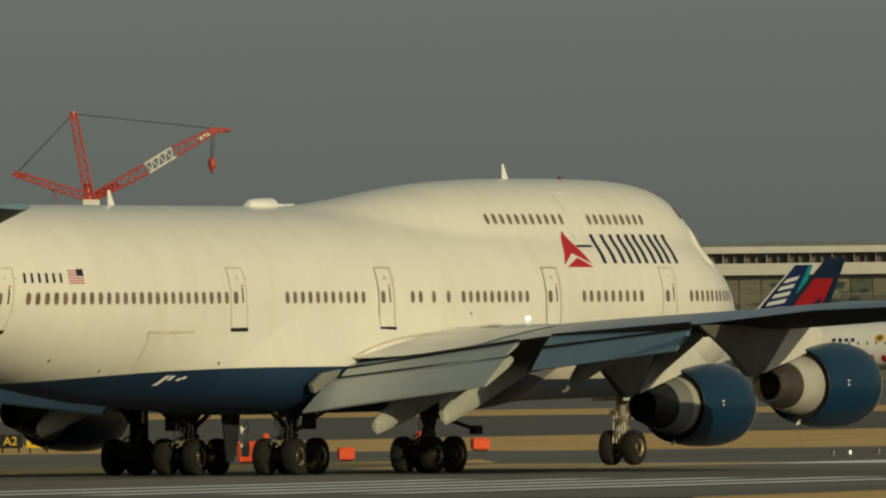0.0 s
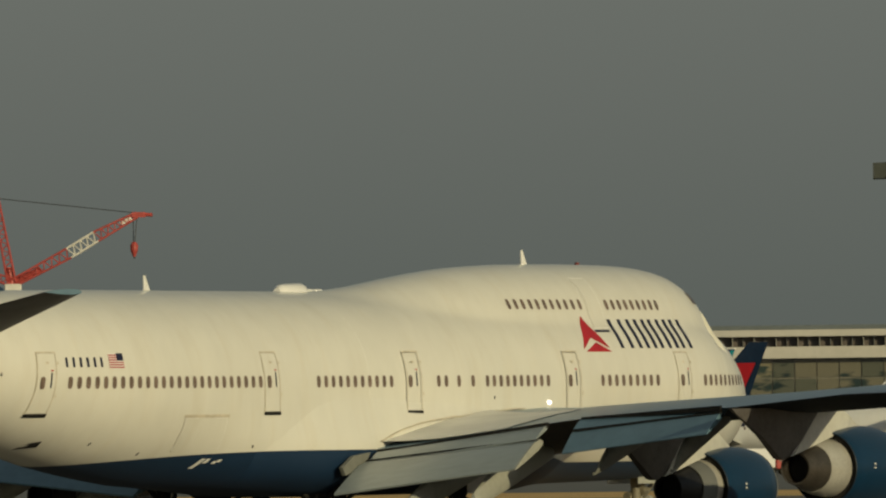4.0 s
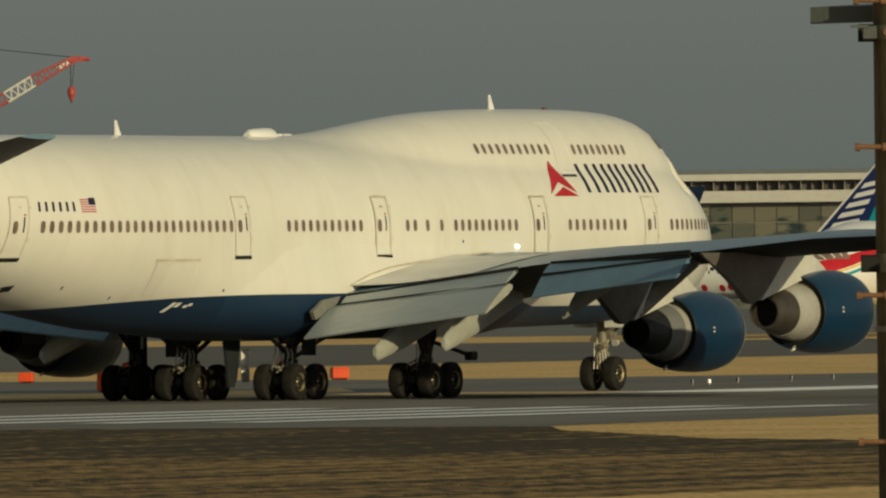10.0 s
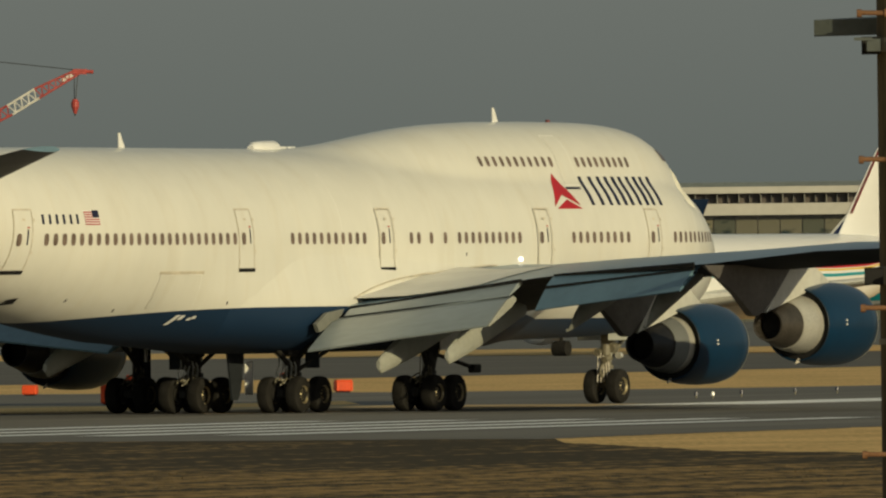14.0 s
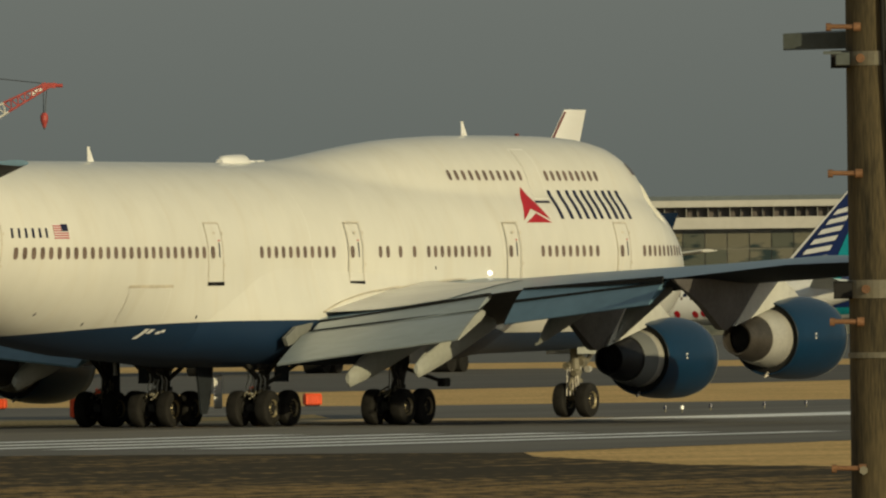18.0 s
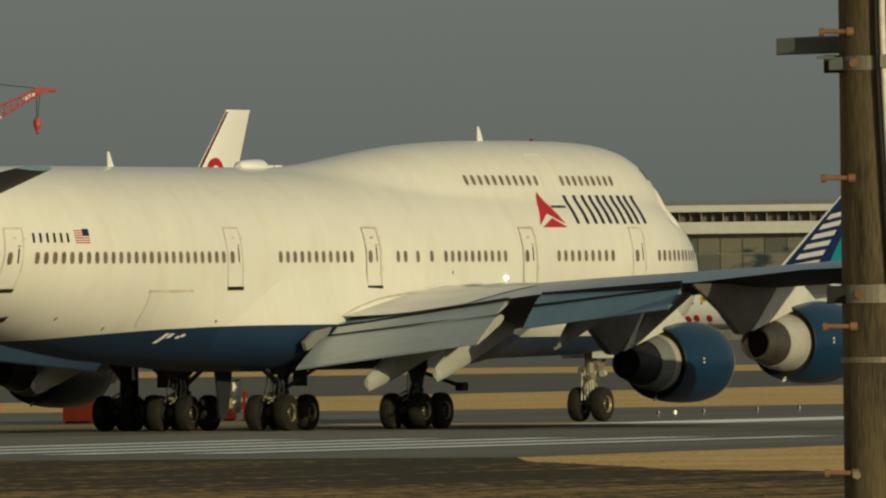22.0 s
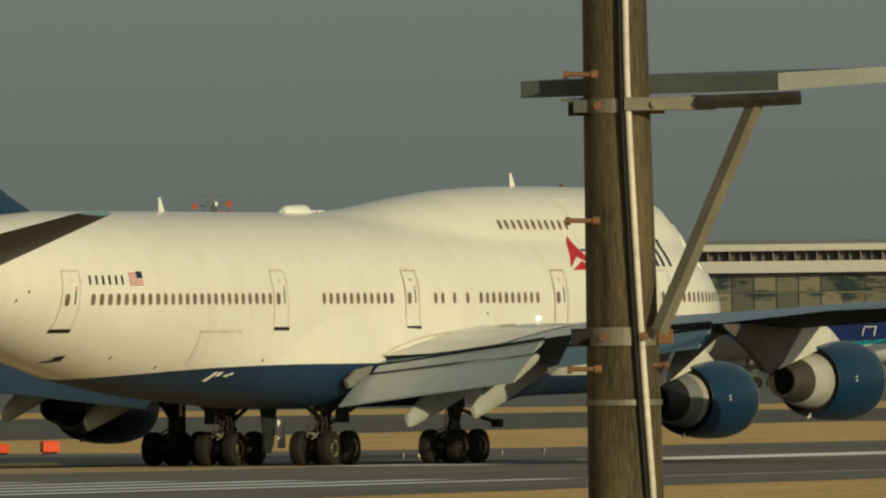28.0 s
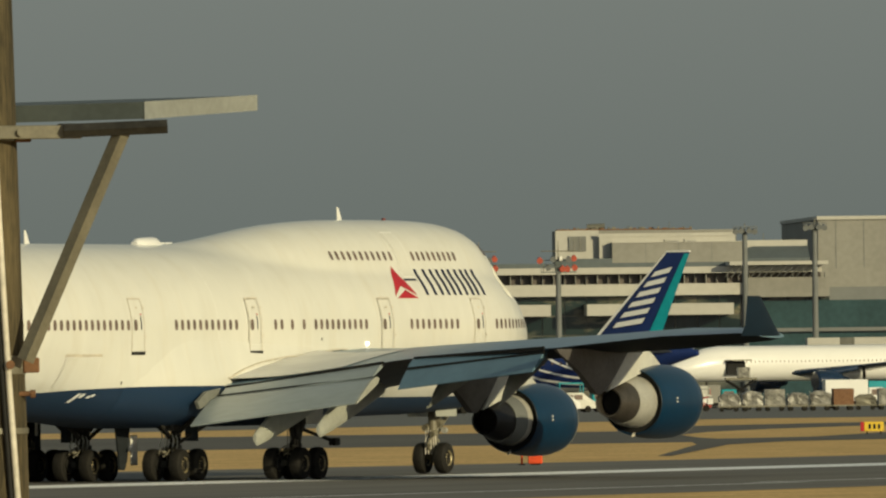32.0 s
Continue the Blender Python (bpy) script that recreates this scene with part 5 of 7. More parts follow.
ribbon("teal_stripe", 54.9, 2.5, 4.5, [(a, side_q(54.9, 2.5, 4.5, a, teal_low(a)), side_q(54.9, 2.5, 4.5, a, blue_low(a))) for a in AFT], M_TEAL, bj, "teal stripe along the hull", 0.035)
for k in range(24):
    a = 12 + k * 1.1
    q = side_q(54.9, 2.5, 4.5, a, 5.25)
    ribbon("window", 54.9, 2.5, 4.5, [(a, q - 0.06, q + 0.06), (a + 0.3, q - 0.06, q + 0.06)], M_GLASS, bj, "", 0.045, (-1,))
for a0, a1, z0, z1 in ((41.0, 41.12, 5.3, 6.3), (42.3, 42.42, 5.3, 6.3), (41.0, 42.42, 6.2, 6.3)):
    ribbon("door_outline", 54.9, 2.5, 4.5, [(a0, side_q(54.9, 2.5, 4.5, a0, z0), side_q(54.9, 2.5, 4.5, a0, z1)), (a1, side_q(54.9, 2.5, 4.5, a1, z0), side_q(54.9, 2.5, 4.5, a1, z1))], M_WHITE, bj, "white door outline", 0.045, (-1,))
# flower decals and name bars on the white jet
for a, z in ((32.2, 3.2), (34.3, 3.15), (35.3, 3.25), (36.8, 3.2)):
    q = side_q(54.9, 2.5, 4.5, a, z)
    ribbon("flower_decal", 54.9, 2.5, 4.5, [(a + 0.34 * math.sin(t), q - 0.14 * math.cos(t) - 0.004, q + 0.14 * math.cos(t) + 0.004) for t in (-1.57, -1.1, -0.6, 0, 0.6, 1.1, 1.57)], M_RED, okb, "red flower decal", 0.03)
    ribbon("flower_stem", 54.9, 2.5, 4.5, [(a - 0.04, q - 0.3, q - 0.14), (a + 0.04, q - 0.3, q - 0.14)], M_CANOE, okb, "", 0.03)
q = side_q(54.9, 2.5, 4.5, 36.4, 5.33)
ribbon("emblem", 54.9, 2.5, 4.5, [(36.4 + 0.6 * math.sin(t), q - 0.16 * math.cos(t) - 0.004, q + 0.16 * math.cos(t) + 0.004) for t in (-1.57, -1.2, -0.8, -0.4, 0, 0.4, 0.8, 1.2, 1.57)], M_YELLOW, okb, "round golden emblem", 0.03)
ribbon("emblem_core", 54.9, 2.5, 4.5, [(36.1, q - 0.06, q + 0.06), (36.4, q - 0.1, q + 0.1), (36.7, q - 0.06, q + 0.06)], M_RUST, okb, "dark core of the emblem", 0.045)
for k in range(7):
    a = 28.6 + k * 0.74
    q = side_q(54.9, 2.5, 4.5, a, 5.15)
    ribbon("lettering", 54.9, 2.5, 4.5, [(a, q - 0.07, q + 0.07), (a + 0.42, q - 0.07, q + 0.07)], M_INK, okb, "dark bar of the painted name", 0.03)
# white waves on the navy jet, white forward hull
ribbon("white_forebody", 56.7, 2.9, 4.7, [(a, -0.998, 0.998) for a in (0.8, 2, 4, 8, 14, 20, 24, 26.5)] + [(28.5, -0.998, 0.45), (30, -0.998, 0.1), (31.6, -0.998, -0.32)], M_WHITE, db, "white forward hull", 0.02)
ribbon("white_belly", 56.7, 2.9, 4.7, [(31.5, -0.998, -0.32), (33.8, -0.998, -0.35), (36.0, -0.998, -0.55), (38.2, -0.998, -0.72), (40.5, -0.998, -0.8), (42.8, -0.998, -0.88), (45.0, -0.998, -0.95), (47.2, -0.998, -0.97), (49.5, -0.998, -0.97), (52.0, -0.998, -0.95)], M_WHITE, db, "white belly", 0.021)
ribbon("wave", 56.7, 2.9, 4.7, [(30.8, 0.47, 0.56), (33.5, 0.17, 0.27), (36.1, -0.18, -0.1), (38.8, -0.51, -0.42), (41.4, -0.7, -0.6), (44.0, -0.82, -0.72), (46.7, -0.92, -0.82), (49.4, -0.99, -0.91), (52.0, -0.99, -0.92)], M_WHITE, db, "white wave stripe", 0.030)
ribbon("wave", 56.7, 2.9, 4.7, [(34.8, 0.49, 0.58), (36.9, 0.18, 0.28), (39.1, -0.17, -0.09), (41.2, -0.38, -0.29), (43.4, -0.55, -0.46), (45.5, -0.7, -0.6), (47.7, -0.83, -0.73), (49.9, -0.92, -0.82), (52.0, -0.99, -0.92)], M_WHITE, db, "white wave stripe", 0.034)
ribbon("wave", 56.7, 2.9, 4.7, [(38.7, 0.5, 0.59), (40.4, 0.17, 0.27), (42.0, -0.07, 0.01), (43.7, -0.28, -0.18), (45.4, -0.45, -0.36), (47.0, -0.6, -0.51), (48.7, -0.73, -0.64), (50.3, -0.88, -0.78), (52.0, -0.99, -0.92)], M_WHITE, db, "white wave stripe", 0.038)
ribbon("wave", 56.7, 2.9, 4.7, [(33.0, -0.39, -0.27), (34.7, -0.02, 0.1), (36.5, 0.25, 0.37), (38.7, 0.49, 0.61)], M_WHITE, db, "white crossing stripe", 0.046)
for a, q in ((34.7, 0.04), (36.5, 0.31)):
    ribbon("red_diamond", 56.7, 2.9, 4.7, [(a - 0.55, q - 0.01, q + 0.01), (a, q - 0.08, q + 0.08), (a + 0.55, q - 0.01, q + 0.01)], M_RED, db, "red diamond where the stripes cross", 0.06)
for a in (30.6, 42.9):
    for a0, a1, q0, q1 in ((a - 0.75, a - 0.62, 0.02, 0.62), (a + 0.62, a + 0.75, 0.02, 0.62), (a - 0.75, a + 0.75, 0.56, 0.62), (a - 0.75, a + 0.75, 0.02, 0.07)):
        ribbon("door_outline", 56.7, 2.9, 4.7, [(a0, q0, q1), (a1, q0, q1)], M_WHITE, db, "white door outline", 0.065, (-1,))
ribbon("flag", 56.7, 2.9, 4.7, [(44.3, 0.1, 0.38), (46.0, 0.1, 0.38)], M_WHITE, db, "small white flag", 0.03)
ribbon("flag_disc", 56.7, 2.9, 4.7, [(44.8, 0.18, 0.31), (45.5, 0.18, 0.31)], M_RED, db, "red disc", 0.05)
for k in range(4):
    ribbon("registration_bar", 56.7, 2.9, 4.7, [(43.9 + 0.6 * k, 0.55, 0.64), (44.3 + 0.6 * k, 0.55, 0.64)], M_WHITE, db, "pale bar of the registration", 0.03)

# ---- terminal ----
TY = 1950.0
term = empty("terminal_building", pose(0, TY, 0), "long low airport terminal with white bands and dark glass", "building")


def slab(name, x0, x1, y0, y1, z0, z1, mat, parent, label=""):
    return box(name, x0, x1, y0, y1, z0, z1, mat, parent, label)


slab("roof", -160, 175, -0.7, 60, 17.6, 18.5, M_BLDG, term, "pale flat roof edge")
slab("roof_deck", -160, 175, 3, 60, 18.5, 19.15, M_DECK, term, "blue-grey roof sheeting")
slab("clerestory", -160, 175, 1.6, 58, 16.2, 17.6, M_CLERE, term, "dark recessed clerestory band")
slab("fascia", -160, 175, 0, 58, 14.6, 16.2, M_BLDG, term, "white wall band")
slab("glass_wall", -160, 176, 2.5, 58, 0, 14.6, M_PANE, term, "dark glazed wall")
for i in range(112):
    x = -159 + i * 3.0
    box("roof_strut", x + 1.5, x + 1.56, 0.6, 1.6, 16.2, 17.6, M_ROOF, term)
    box("roof_bracket", x, x + 0.11, 0.0, 1.6, 16.2, 17.6, M_GREYWALL, term)
gw = [o for o in term.children if o.name.startswith("glass_wall")][0]
pane_me = {}
for i in range(57):
    x = 2 + i * 3.06
    for z0, z1 in ((12.0, 14.35), (9.3, 11.75), (6.3, 9.05)):
        if (z0, z1) not in pane_me:
            bm = bmesh.new()
            box_into(bm, 0, 2.9, 2.3, 2.5, 0, z1 - z0)
            me = bpy.data.meshes.new("pane")
            bm.to_mesh(me)
            bm.free()
            me.materials.append(M_SHEET)
            pane_me[(z0, z1)] = me
        o = new("pane", pane_me[(z0, z1)])
        o.location = (x, 0, z0)
        o.parent = gw
for x0, x1 in ((129.7, 137.3), (142.3, 162.5)):
    slab("gallery_band", x0, x1, -4, 2.4, 11.87, 13.45, M_BLDG, term, "pale gallery wall band")
hall = empty("terminal_hall", pose(0, TY + 60, 0), "pale boxy terminal hall with rooftop plant behind the pier", "building")
slab("wall", 142.6, 168.3, 0, 7, 0, 24.2, M_GREYWALL, hall, "pale grey hall wall")
slab("wall_corner", 142.55, 148.7, -0.4, 0, 19, 24.25, M_BLDG, hall, "pale front wall")
vent = slab("louvre", 144.4, 146.9, -0.6, -0.4, 21.3, 23.4, M_ROOF, hall, "grey louvred vent")
for i in range(7):
    slab("louvre_blade", 144.5, 146.8, -0.72, -0.6, 21.42 + i * 0.28, 21.5 + i * 0.28, M_GREYWALL, vent)
for x in (145.25, 146.05):
    slab("louvre_post", x - 0.05, x + 0.05, -0.74, -0.6, 21.3, 23.4, M_GREYWALL, vent)
slab("upper_front", 148.7, 168.0, -1.6, 0, 19, 23.3, M_BLDG, hall, "pale upper front")
slab("parapet", 148.5, 168.1, -1.75, -1.5, 23.3, 23.75, M_BLDG, hall, "white parapet edge")
slab("lower_front", 150.4, 169.2, -3.4, -1.6, 19, 22.4, M_GREYWALL, hall, "grey lower front")
slab("ledge", 150.3, 169.3, -3.5, -1.6, 22.4, 22.5, M_BLDG, hall)
for x in (155.1, 159.8, 164.5):
    slab("wall_joint", x, x + 0.06, -3.43, -3.39, 19, 22.4, M_ROOF, hall)
for x0, x1 in ((158.0, 160.2), (160.8, 162.6)):
    slab("ledge_unit", x0, x1, -1.9, -1.6, 22.5, 22.85, M_BLDG, hall, "small rooftop unit")
    # a darker strip in front paints the shadow at the unit's foot
    slab("unit_shadow_gap", x0 + 0.2, x1 - 0.2, -1.95, -1.9, 22.5, 22.62, M_ROOF, hall)
slab("plant_deck", 142.8, 162.0, 0.2, 3, 24.25, 24.4, M_RUST, hall, "brownish roof plant deck")
slab("side_wing", 169.6, 178.5, 1, 7, 0, 22.6, M_BLDG, hall, "pale wall of the side wing")
mesh_ob("hip_roof", [(164.2, -3.0, 20.0), (178.5, -3.0, 20.0), (178.5, 1.0, 21.75), (170.8, 1.0, 21.75), (164.2, -3.0, 19.0), (178.5, -3.0, 19.0), (178.5, 1.0, 19.0), (170.8, 1.0, 19.0)],
        [(0, 1, 2, 3), (4, 5, 1, 0), (3, 2, 6, 7), (0, 3, 7, 4), (1, 5, 6, 2), (7, 6, 5, 4)], M_DECK, hall, "blue-grey sloping roof")
slab("porch", 142.7, 150.2, -6, -0.4, 18.5, 20.2, M_DECK, hall, "low blue-grey link roof")
rod("roof_tank", (147.2, 1.5, 24.75), (149.7, 1.5, 24.85), 0.4, M_MULL, hall, label="dark rooftop tank")
for x in (147.6, 149.2):
    slab("tank_leg", x, x + 0.12, 1.3, 1.7, 24.4, 24.7, M_MULL, hall)
rng = random.Random(8)
for i in range(26):
    x = 143.5 + i * 0.72 + rng.uniform(-0.25, 0.25)
    slab("roof_plant", x, x + rng.uniform(0.2, 0.7), 0.4, 1.2, 24.4, 24.42 + rng.uniform(0.05, 0.3), (M_MULL, M_GALV, M_RUST)[i % 3], hall)
for x, top in ((158.9, 25.4), (172.3, 23.6), (153.0, 24.9)):
    rod("aerial", (x, 1.5, 22.5), (x, 1.5, top), 0.07, M_MULL, hall, 0.04, 6)
tower = empty("terminal_block", pose(0, TY + 61, 0), "tall plain pale terminal block", "building")
k = (TY + 61) / TY
slab("wall", 174.6 * k, 230, 0, 60, 0, 25.4, M_GREYWALL, tower)
slab("wall_cap", 174.4 * k, 230, -0.4, 60, 25.4, 25.9, M_BLDG, tower)
for i in range(5):
    slab("wall_joint", 177 * k + i * 4, 177 * k + i * 4 + 0.1, -0.05, 0.02, 18.5, 25.4, M_ROOF, tower)
slab("concrete_front", 164.4, 176, -62, 0, 14.2, 16.9, M_GREYWALL, tower, "grey concrete upper front")
slab("recess", 164.8, 230, -60, 0, 0, 13.7, M_TGLASS, tower, "dark recessed glass front")
slab("sill_band", 164.6, 230, -61, -60, 9.4, 9.9, M_ROOF, tower)
slab("ledge", 176, 230, -58, 0, 13.7, 15.5, M_ROOF, tower)
slab("canopy", 162, 175.6, -65, -58, 18.6, 19.1, M_BLDG, tower, "pale canopy roof")
for i in range(14):
    bm = bmesh.new()
    rod_into(bm, (162.8 + i * 0.9, -64, 18.5), (161.6 + i * 0.9, -61.5, 17.0), 0.07, 0.07, 6)
    part("canopy_strut", bm, M_BLDG, tower, "slanting canopy strut")
# jet bridge beyond the white jet
jb = empty("jet_bridge", pose(157.4, 1775, 0), "pale boxed passenger bridge on dark legs", "jet bridge")
for x0, x1, mm in ((0, 4.1, M_BLDG), (4.1, 5.9, M_MULL), (5.9, 10.0, M_BLDG)):
    box("tunnel", x0, x1, 0, 2.6, 6.6, 8.1, mm, jb, bevel=0.05)
for x in (1.0, 9.0):
    box("leg", x, x + 0.5, 1.0, 1.5, 0, 6.6, M_ROOF, jb)


# floodlight masts
def mast(x, y, top, orange):
    ob = empty("light_mast", pose(x, y, 0), "grey floodlight mast with orange lamp heads" if orange else "tall grey floodlight mast", "light mast", "floodlight masts")
    rod("pole", (0, 0, 0), (0, 0, top), 0.44, M_ROOF, ob, 0.32, 12)
    w = 2.2 if orange else 1.5
    low = top - 1.5 if orange else top
    rod("lightning_rod", (0, 0, top), (0, 0, low + 4.0 if orange else top + 1.2), 0.09, M_GALV, ob, 0.04, 8)
    pf = box("platform", -w, w, -0.6, 0.6, low, low + 0.14, M_ROOF, ob, "open steel lamp platform")
    for i in range(7):
        rod("rail_post", (-w + i * w / 3, -0.6, low), (-w + i * w / 3, -0.6, low + 0.75), 0.04, M_ROOF, pf, seg=6)
    rod("hand_rail", (-w, -0.6, low + 0.75), (w, -0.6, low + 0.75), 0.045, M_ROOF, pf, seg=6)
    if orange:
        bar = rod("cross_bar", (-w, 0, top + 1.25), (w, 0, top + 1.25), 0.06, M_GALV, ob, seg=6)
        for dx in (-1.9, 1.9):
            rod("hanger", (dx, 0, top - 1.4), (dx, 0, top + 0.2), 0.05, M_GALV, bar, seg=6)
        box("control_box", -0.45, 0.4, -0.5, 0.2, low + 0.14, low + 1.5, M_PANEL, ob, "grey control box", bevel=0.05)
        box("beacon_box", 0.1, 0.5, -0.6, -0.2, low + 1.5, low + 2.1, M_PALE, ob, "pale equipment box", bevel=0.04)
        rod("side_arm", (-w - 0.4, 0, top + 0.1), (w, 0, top + 0.1), 0.06, M_ROOF, ob, seg=6)
    heads = ((-2.4, 0.2, 1), (-1.3, -0.7, 0), (0.5, -0.85, 1), (1.3, 0.3, 0), (1.95, 0.45, 1), (2.05, -0.75, 1), (1.1, -0.9, 1), (-0.7, 0.35, 0)) if orange else ((-1.2, 0.3, 0), (-0.5, 0.4, 0), (0.5, 0.4, 0), (1.2, 0.3, 0))
    for dx, dz, red in heads:
        lh = rod("lamp_head", (dx, -0.95, top + dz - 0.2), (dx, -0.1, top + dz + 0.1), 0.38, M_LAMPRED if red else M_ROOF, ob, 0.24, 12)
        rod("lamp_bracket", (dx, -0.5, top + dz - 0.1), (dx, -0.5, top + dz - 0.5), 0.06, M_ROOF, lh, seg=6)
    return ob


for x, y, top, o in ((117.9, 1800, 18.3, True), (128.0, 1800, 18.3, True), (151.8, 1800, 21.6, False), (160.7, 1800, 22.0, False), (4.0, 1800, 23.0, True)):
    mast(x, y, top, o)

# ---- crane ----
CR = empty("crawler_crane", pose(-81, 2200, 0), "red and white lattice boom crane at work", "crane")
YC = 0.0


def lattice(name, a, b, w0, w1, mat, parent, bays, label=""):
    """A four-chord lattice boom from a to b."""
    bm = bmesh.new()
    bays = bays * 2
    a, b = Vector(a), Vector(b)
    d = (b - a).normalized()
    side = Vector((0, 1, 0))
    up = side.cross(d).normalized()

    def at(u, i):
        w = (w0 + (w1 - w0) * u) / 2
        return a + (b - a) * u + side * w * (1 if i in (0, 1) else -1) + up * w * (1 if i in (0, 2) else -1)
    for i in range(4):
        rod_into(bm, at(0, i), at(1, i), 0.15, 0.15, 6)
    for k in range(bays):
        for i, j in ((0, 1), (2, 3), (0, 2), (1, 3)):
            p, q = (i, j) if k % 2 else (j, i)
            rod_into(bm, at(k / bays, p), at((k + 1) / bays, q), 0.085, 0.085, 5)
    return part(name, bm, mat, parent, label)


lattice("mast", (0.1, 0, 29.0), (-2.3, 0, 42.2), 1.3, 0.9, M_CRANE, CR, 10, "red lattice mast")
lattice("back_mast", (0, 0, 29.2), (-11.3, 0, 33.0), 1.2, 0.7, M_CRANE, CR, 9, "red lattice back mast")
lattice("boom", (0.6, 0, 29.2), (9.0, 0, 33.6), 1.2, 1.6, M_CRANE, CR, 7, "red boom section")
lattice("boom", (9.0, 0, 33.6), (13.2, 0, 36.1), 1.6, 1.6, M_CRANE_W, CR, 4, "white boom section")
lattice("boom", (13.2, 0, 36.1), (19.6, 0, 39.4), 1.6, 0.8, M_CRANE, CR, 6, "red boom tip section")
box("boom_head", 18.8, 20.9, -0.5, 0.5, 39.0, 39.8, M_CRANE, CR, "red boom head")
for p, q in (((-2.3, 0.3, 42.2), (-11.3, 0.3, 33.0)), ((-2.3, -0.3, 42.2), (-11.0, -0.3, 33.2)), ((-2.3, 0, 42.2), (19.2, 0, 39.7)), ((19.0, 0.25, 39.2), (19.0, 0.25, 34.8)), ((19.6, -0.25, 39.2), (19.2, -0.25, 34.8))):
    rod("wire_rope", p, q, 0.07, M_WIRE, CR, seg=5)
bm = bmesh.new()
for z0, z1, r0, r1 in ((35.2, 34.7, 0.3, 0.62), (34.7, 34.0, 0.62, 0.6), (34.0, 32.9, 0.6, 0.22)):
    rod_into(bm, (19.1, 0, z0), (19.1, 0, z1), r0, r1, 12)
part("hook_block", bm, M_CRANE, CR, "red pear-shaped hook block")
box("boom_plate", 16.9, 18.9, -0.45, 0.45, 38.2, 38.75, M_CRANE_W, CR, "pale plate near the boom head", m=Matrix.Translation((17.9, 0, 38.4)) @ Matrix.Rotation(radians(-28), 4, "Y") @ Matrix.Translation((-17.9, 0, -38.4)), bevel=0.03)
rod("boom_jib", (19.5, 0, 39.5), (22.0, 0, 39.35), 0.28, M_CRANE, CR, 0.3, 8, "short red jib")
rod("boom_butt", (0.3, 0, 29.0), (4.6, 0, 31.1), 0.5, M_CRANE, CR, 0.6, 8, "plated boom butt")
rod("mast_foot", (0.1, 0, 28.9), (-0.35, 0, 31.5), 0.55, M_CRANE, CR, 0.45, 8, "plated mast foot")
rod("mast_head", (-2.15, 0, 41.4), (-2.4, 0, 42.6), 0.5, M_CRANE, CR, 0.42, 8, "plated mast head")
rod("back_mast_head", (-9.8, 0, 32.5), (-11.8, 0, 33.2), 0.4, M_CRANE, CR, 0.3, 8, "plated back mast head")
rod("back_stay", (-6.0, 0, 31.0), (-3.4, 0, 26.0), 0.12, M_CRANE, CR, 0.1, 6, "thin red stay")
rod("hook", (19.1, 0, 33.3), (19.1, 0, 32.6), 0.14, M_WIRE, CR)
box("machinery_house", -1.0, 1.6, -1.6, 1.6, 24.5, 28.9, M_CRANE_W, CR, "white machinery house", bevel=0.15)
lattice("tower", (0, 0, 0), (0, 0, 24.5), 4.2, 4.2, M_CRANE, CR, 9, "red lattice tower")

# ---- the roadside pole ----
PX, PY = 2.155, 70.0
pole = empty("utility_pole", pose(PX, PY, 0.038), "weathered concrete utility pole with a small panel on a steel bracket", "utility pole")
rings = []
for z in (-0.1, 1.5, 3, 4, 5, 6, 7.5, 9):
    rr = 0.223 - 0.0115 * z
    cx = 0.0147 - 0.0122 * (z - 3.2)
    rings.append([(cx + rr * math.cos(a), rr * math.sin(a), z) for a in [2 * math.pi * i / 36 for i in range(36)]])
loft("shaft", rings, M_CONC, pole, "mossy brown concrete shaft")


def sh(z):
    return 0.0147 - 0.0122 * (z - 3.2), 0.223 - 0.0115 * z


# panel on top of the bracket: long side across, tilted end towards the right
bm = bmesh.new()
v = [bm.verts.new(p) for p in ((-0.475, 0.27, 5.145), (0.785, 0.02, 5.165), (1.385, 0.87, 5.218), (0.12, 1.12, 5.198),
                               (-0.475, 0.27, 5.228), (0.785, 0.02, 5.248), (1.385, 0.87, 5.292), (0.12, 1.12, 5.272))]
for q in ((3, 2, 1, 0), (4, 5, 6, 7), (0, 1, 5, 4), (1, 2, 6, 5), (2, 3, 7, 6), (3, 0, 4, 7)):
    bm.faces.new([v[i] for i in q])
panel = part("panel", bm, M_PANEL, pole, "dull framed flat panel")
# a paler face on the panel's end imitates the sun on it
mesh_ob("end_rail", [(0.789, 0.014, 5.163), (1.389, 0.864, 5.216), (1.389, 0.864, 5.294), (0.789, 0.014, 5.25), (0.78, 0.03, 5.163), (1.38, 0.875, 5.216), (1.38, 0.875, 5.294), (0.78, 0.03, 5.25)],
        [(0, 1, 2, 3), (3, 2, 6, 7), (1, 0, 4, 5), (0, 3, 7, 4), (2, 1, 5, 6), (5, 4, 7, 6)], M_PANELEND, panel, "panel end painted paler for sunlight")
arm = box("bracket_arm", 0.02, 0.47, -0.215, -0.16, 5.068, 5.135, M_GALV, pole, "galvanised angle bracket", bevel=0.004)
# flange and outer rail are coloured dark to imitate the panel's shadow
box("bracket_flange", 0.36, 0.89, -0.21, 0.3, 5.13, 5.142, M_DARK, arm)
bm = bmesh.new()
rod_into(bm, (0.38, -0.23, 5.105), (0.89, -0.23, 5.122), 0.034, 0.034, 4)
part("bracket_rail", bm, M_LEG, arm, "bracket rail painted dark for the panel's shade")
box("bracket_end", -0.23, -0.16, -0.2, -0.16, 5.06, 5.125, M_PANEL, pole, "dull bracket end", bevel=0.004)
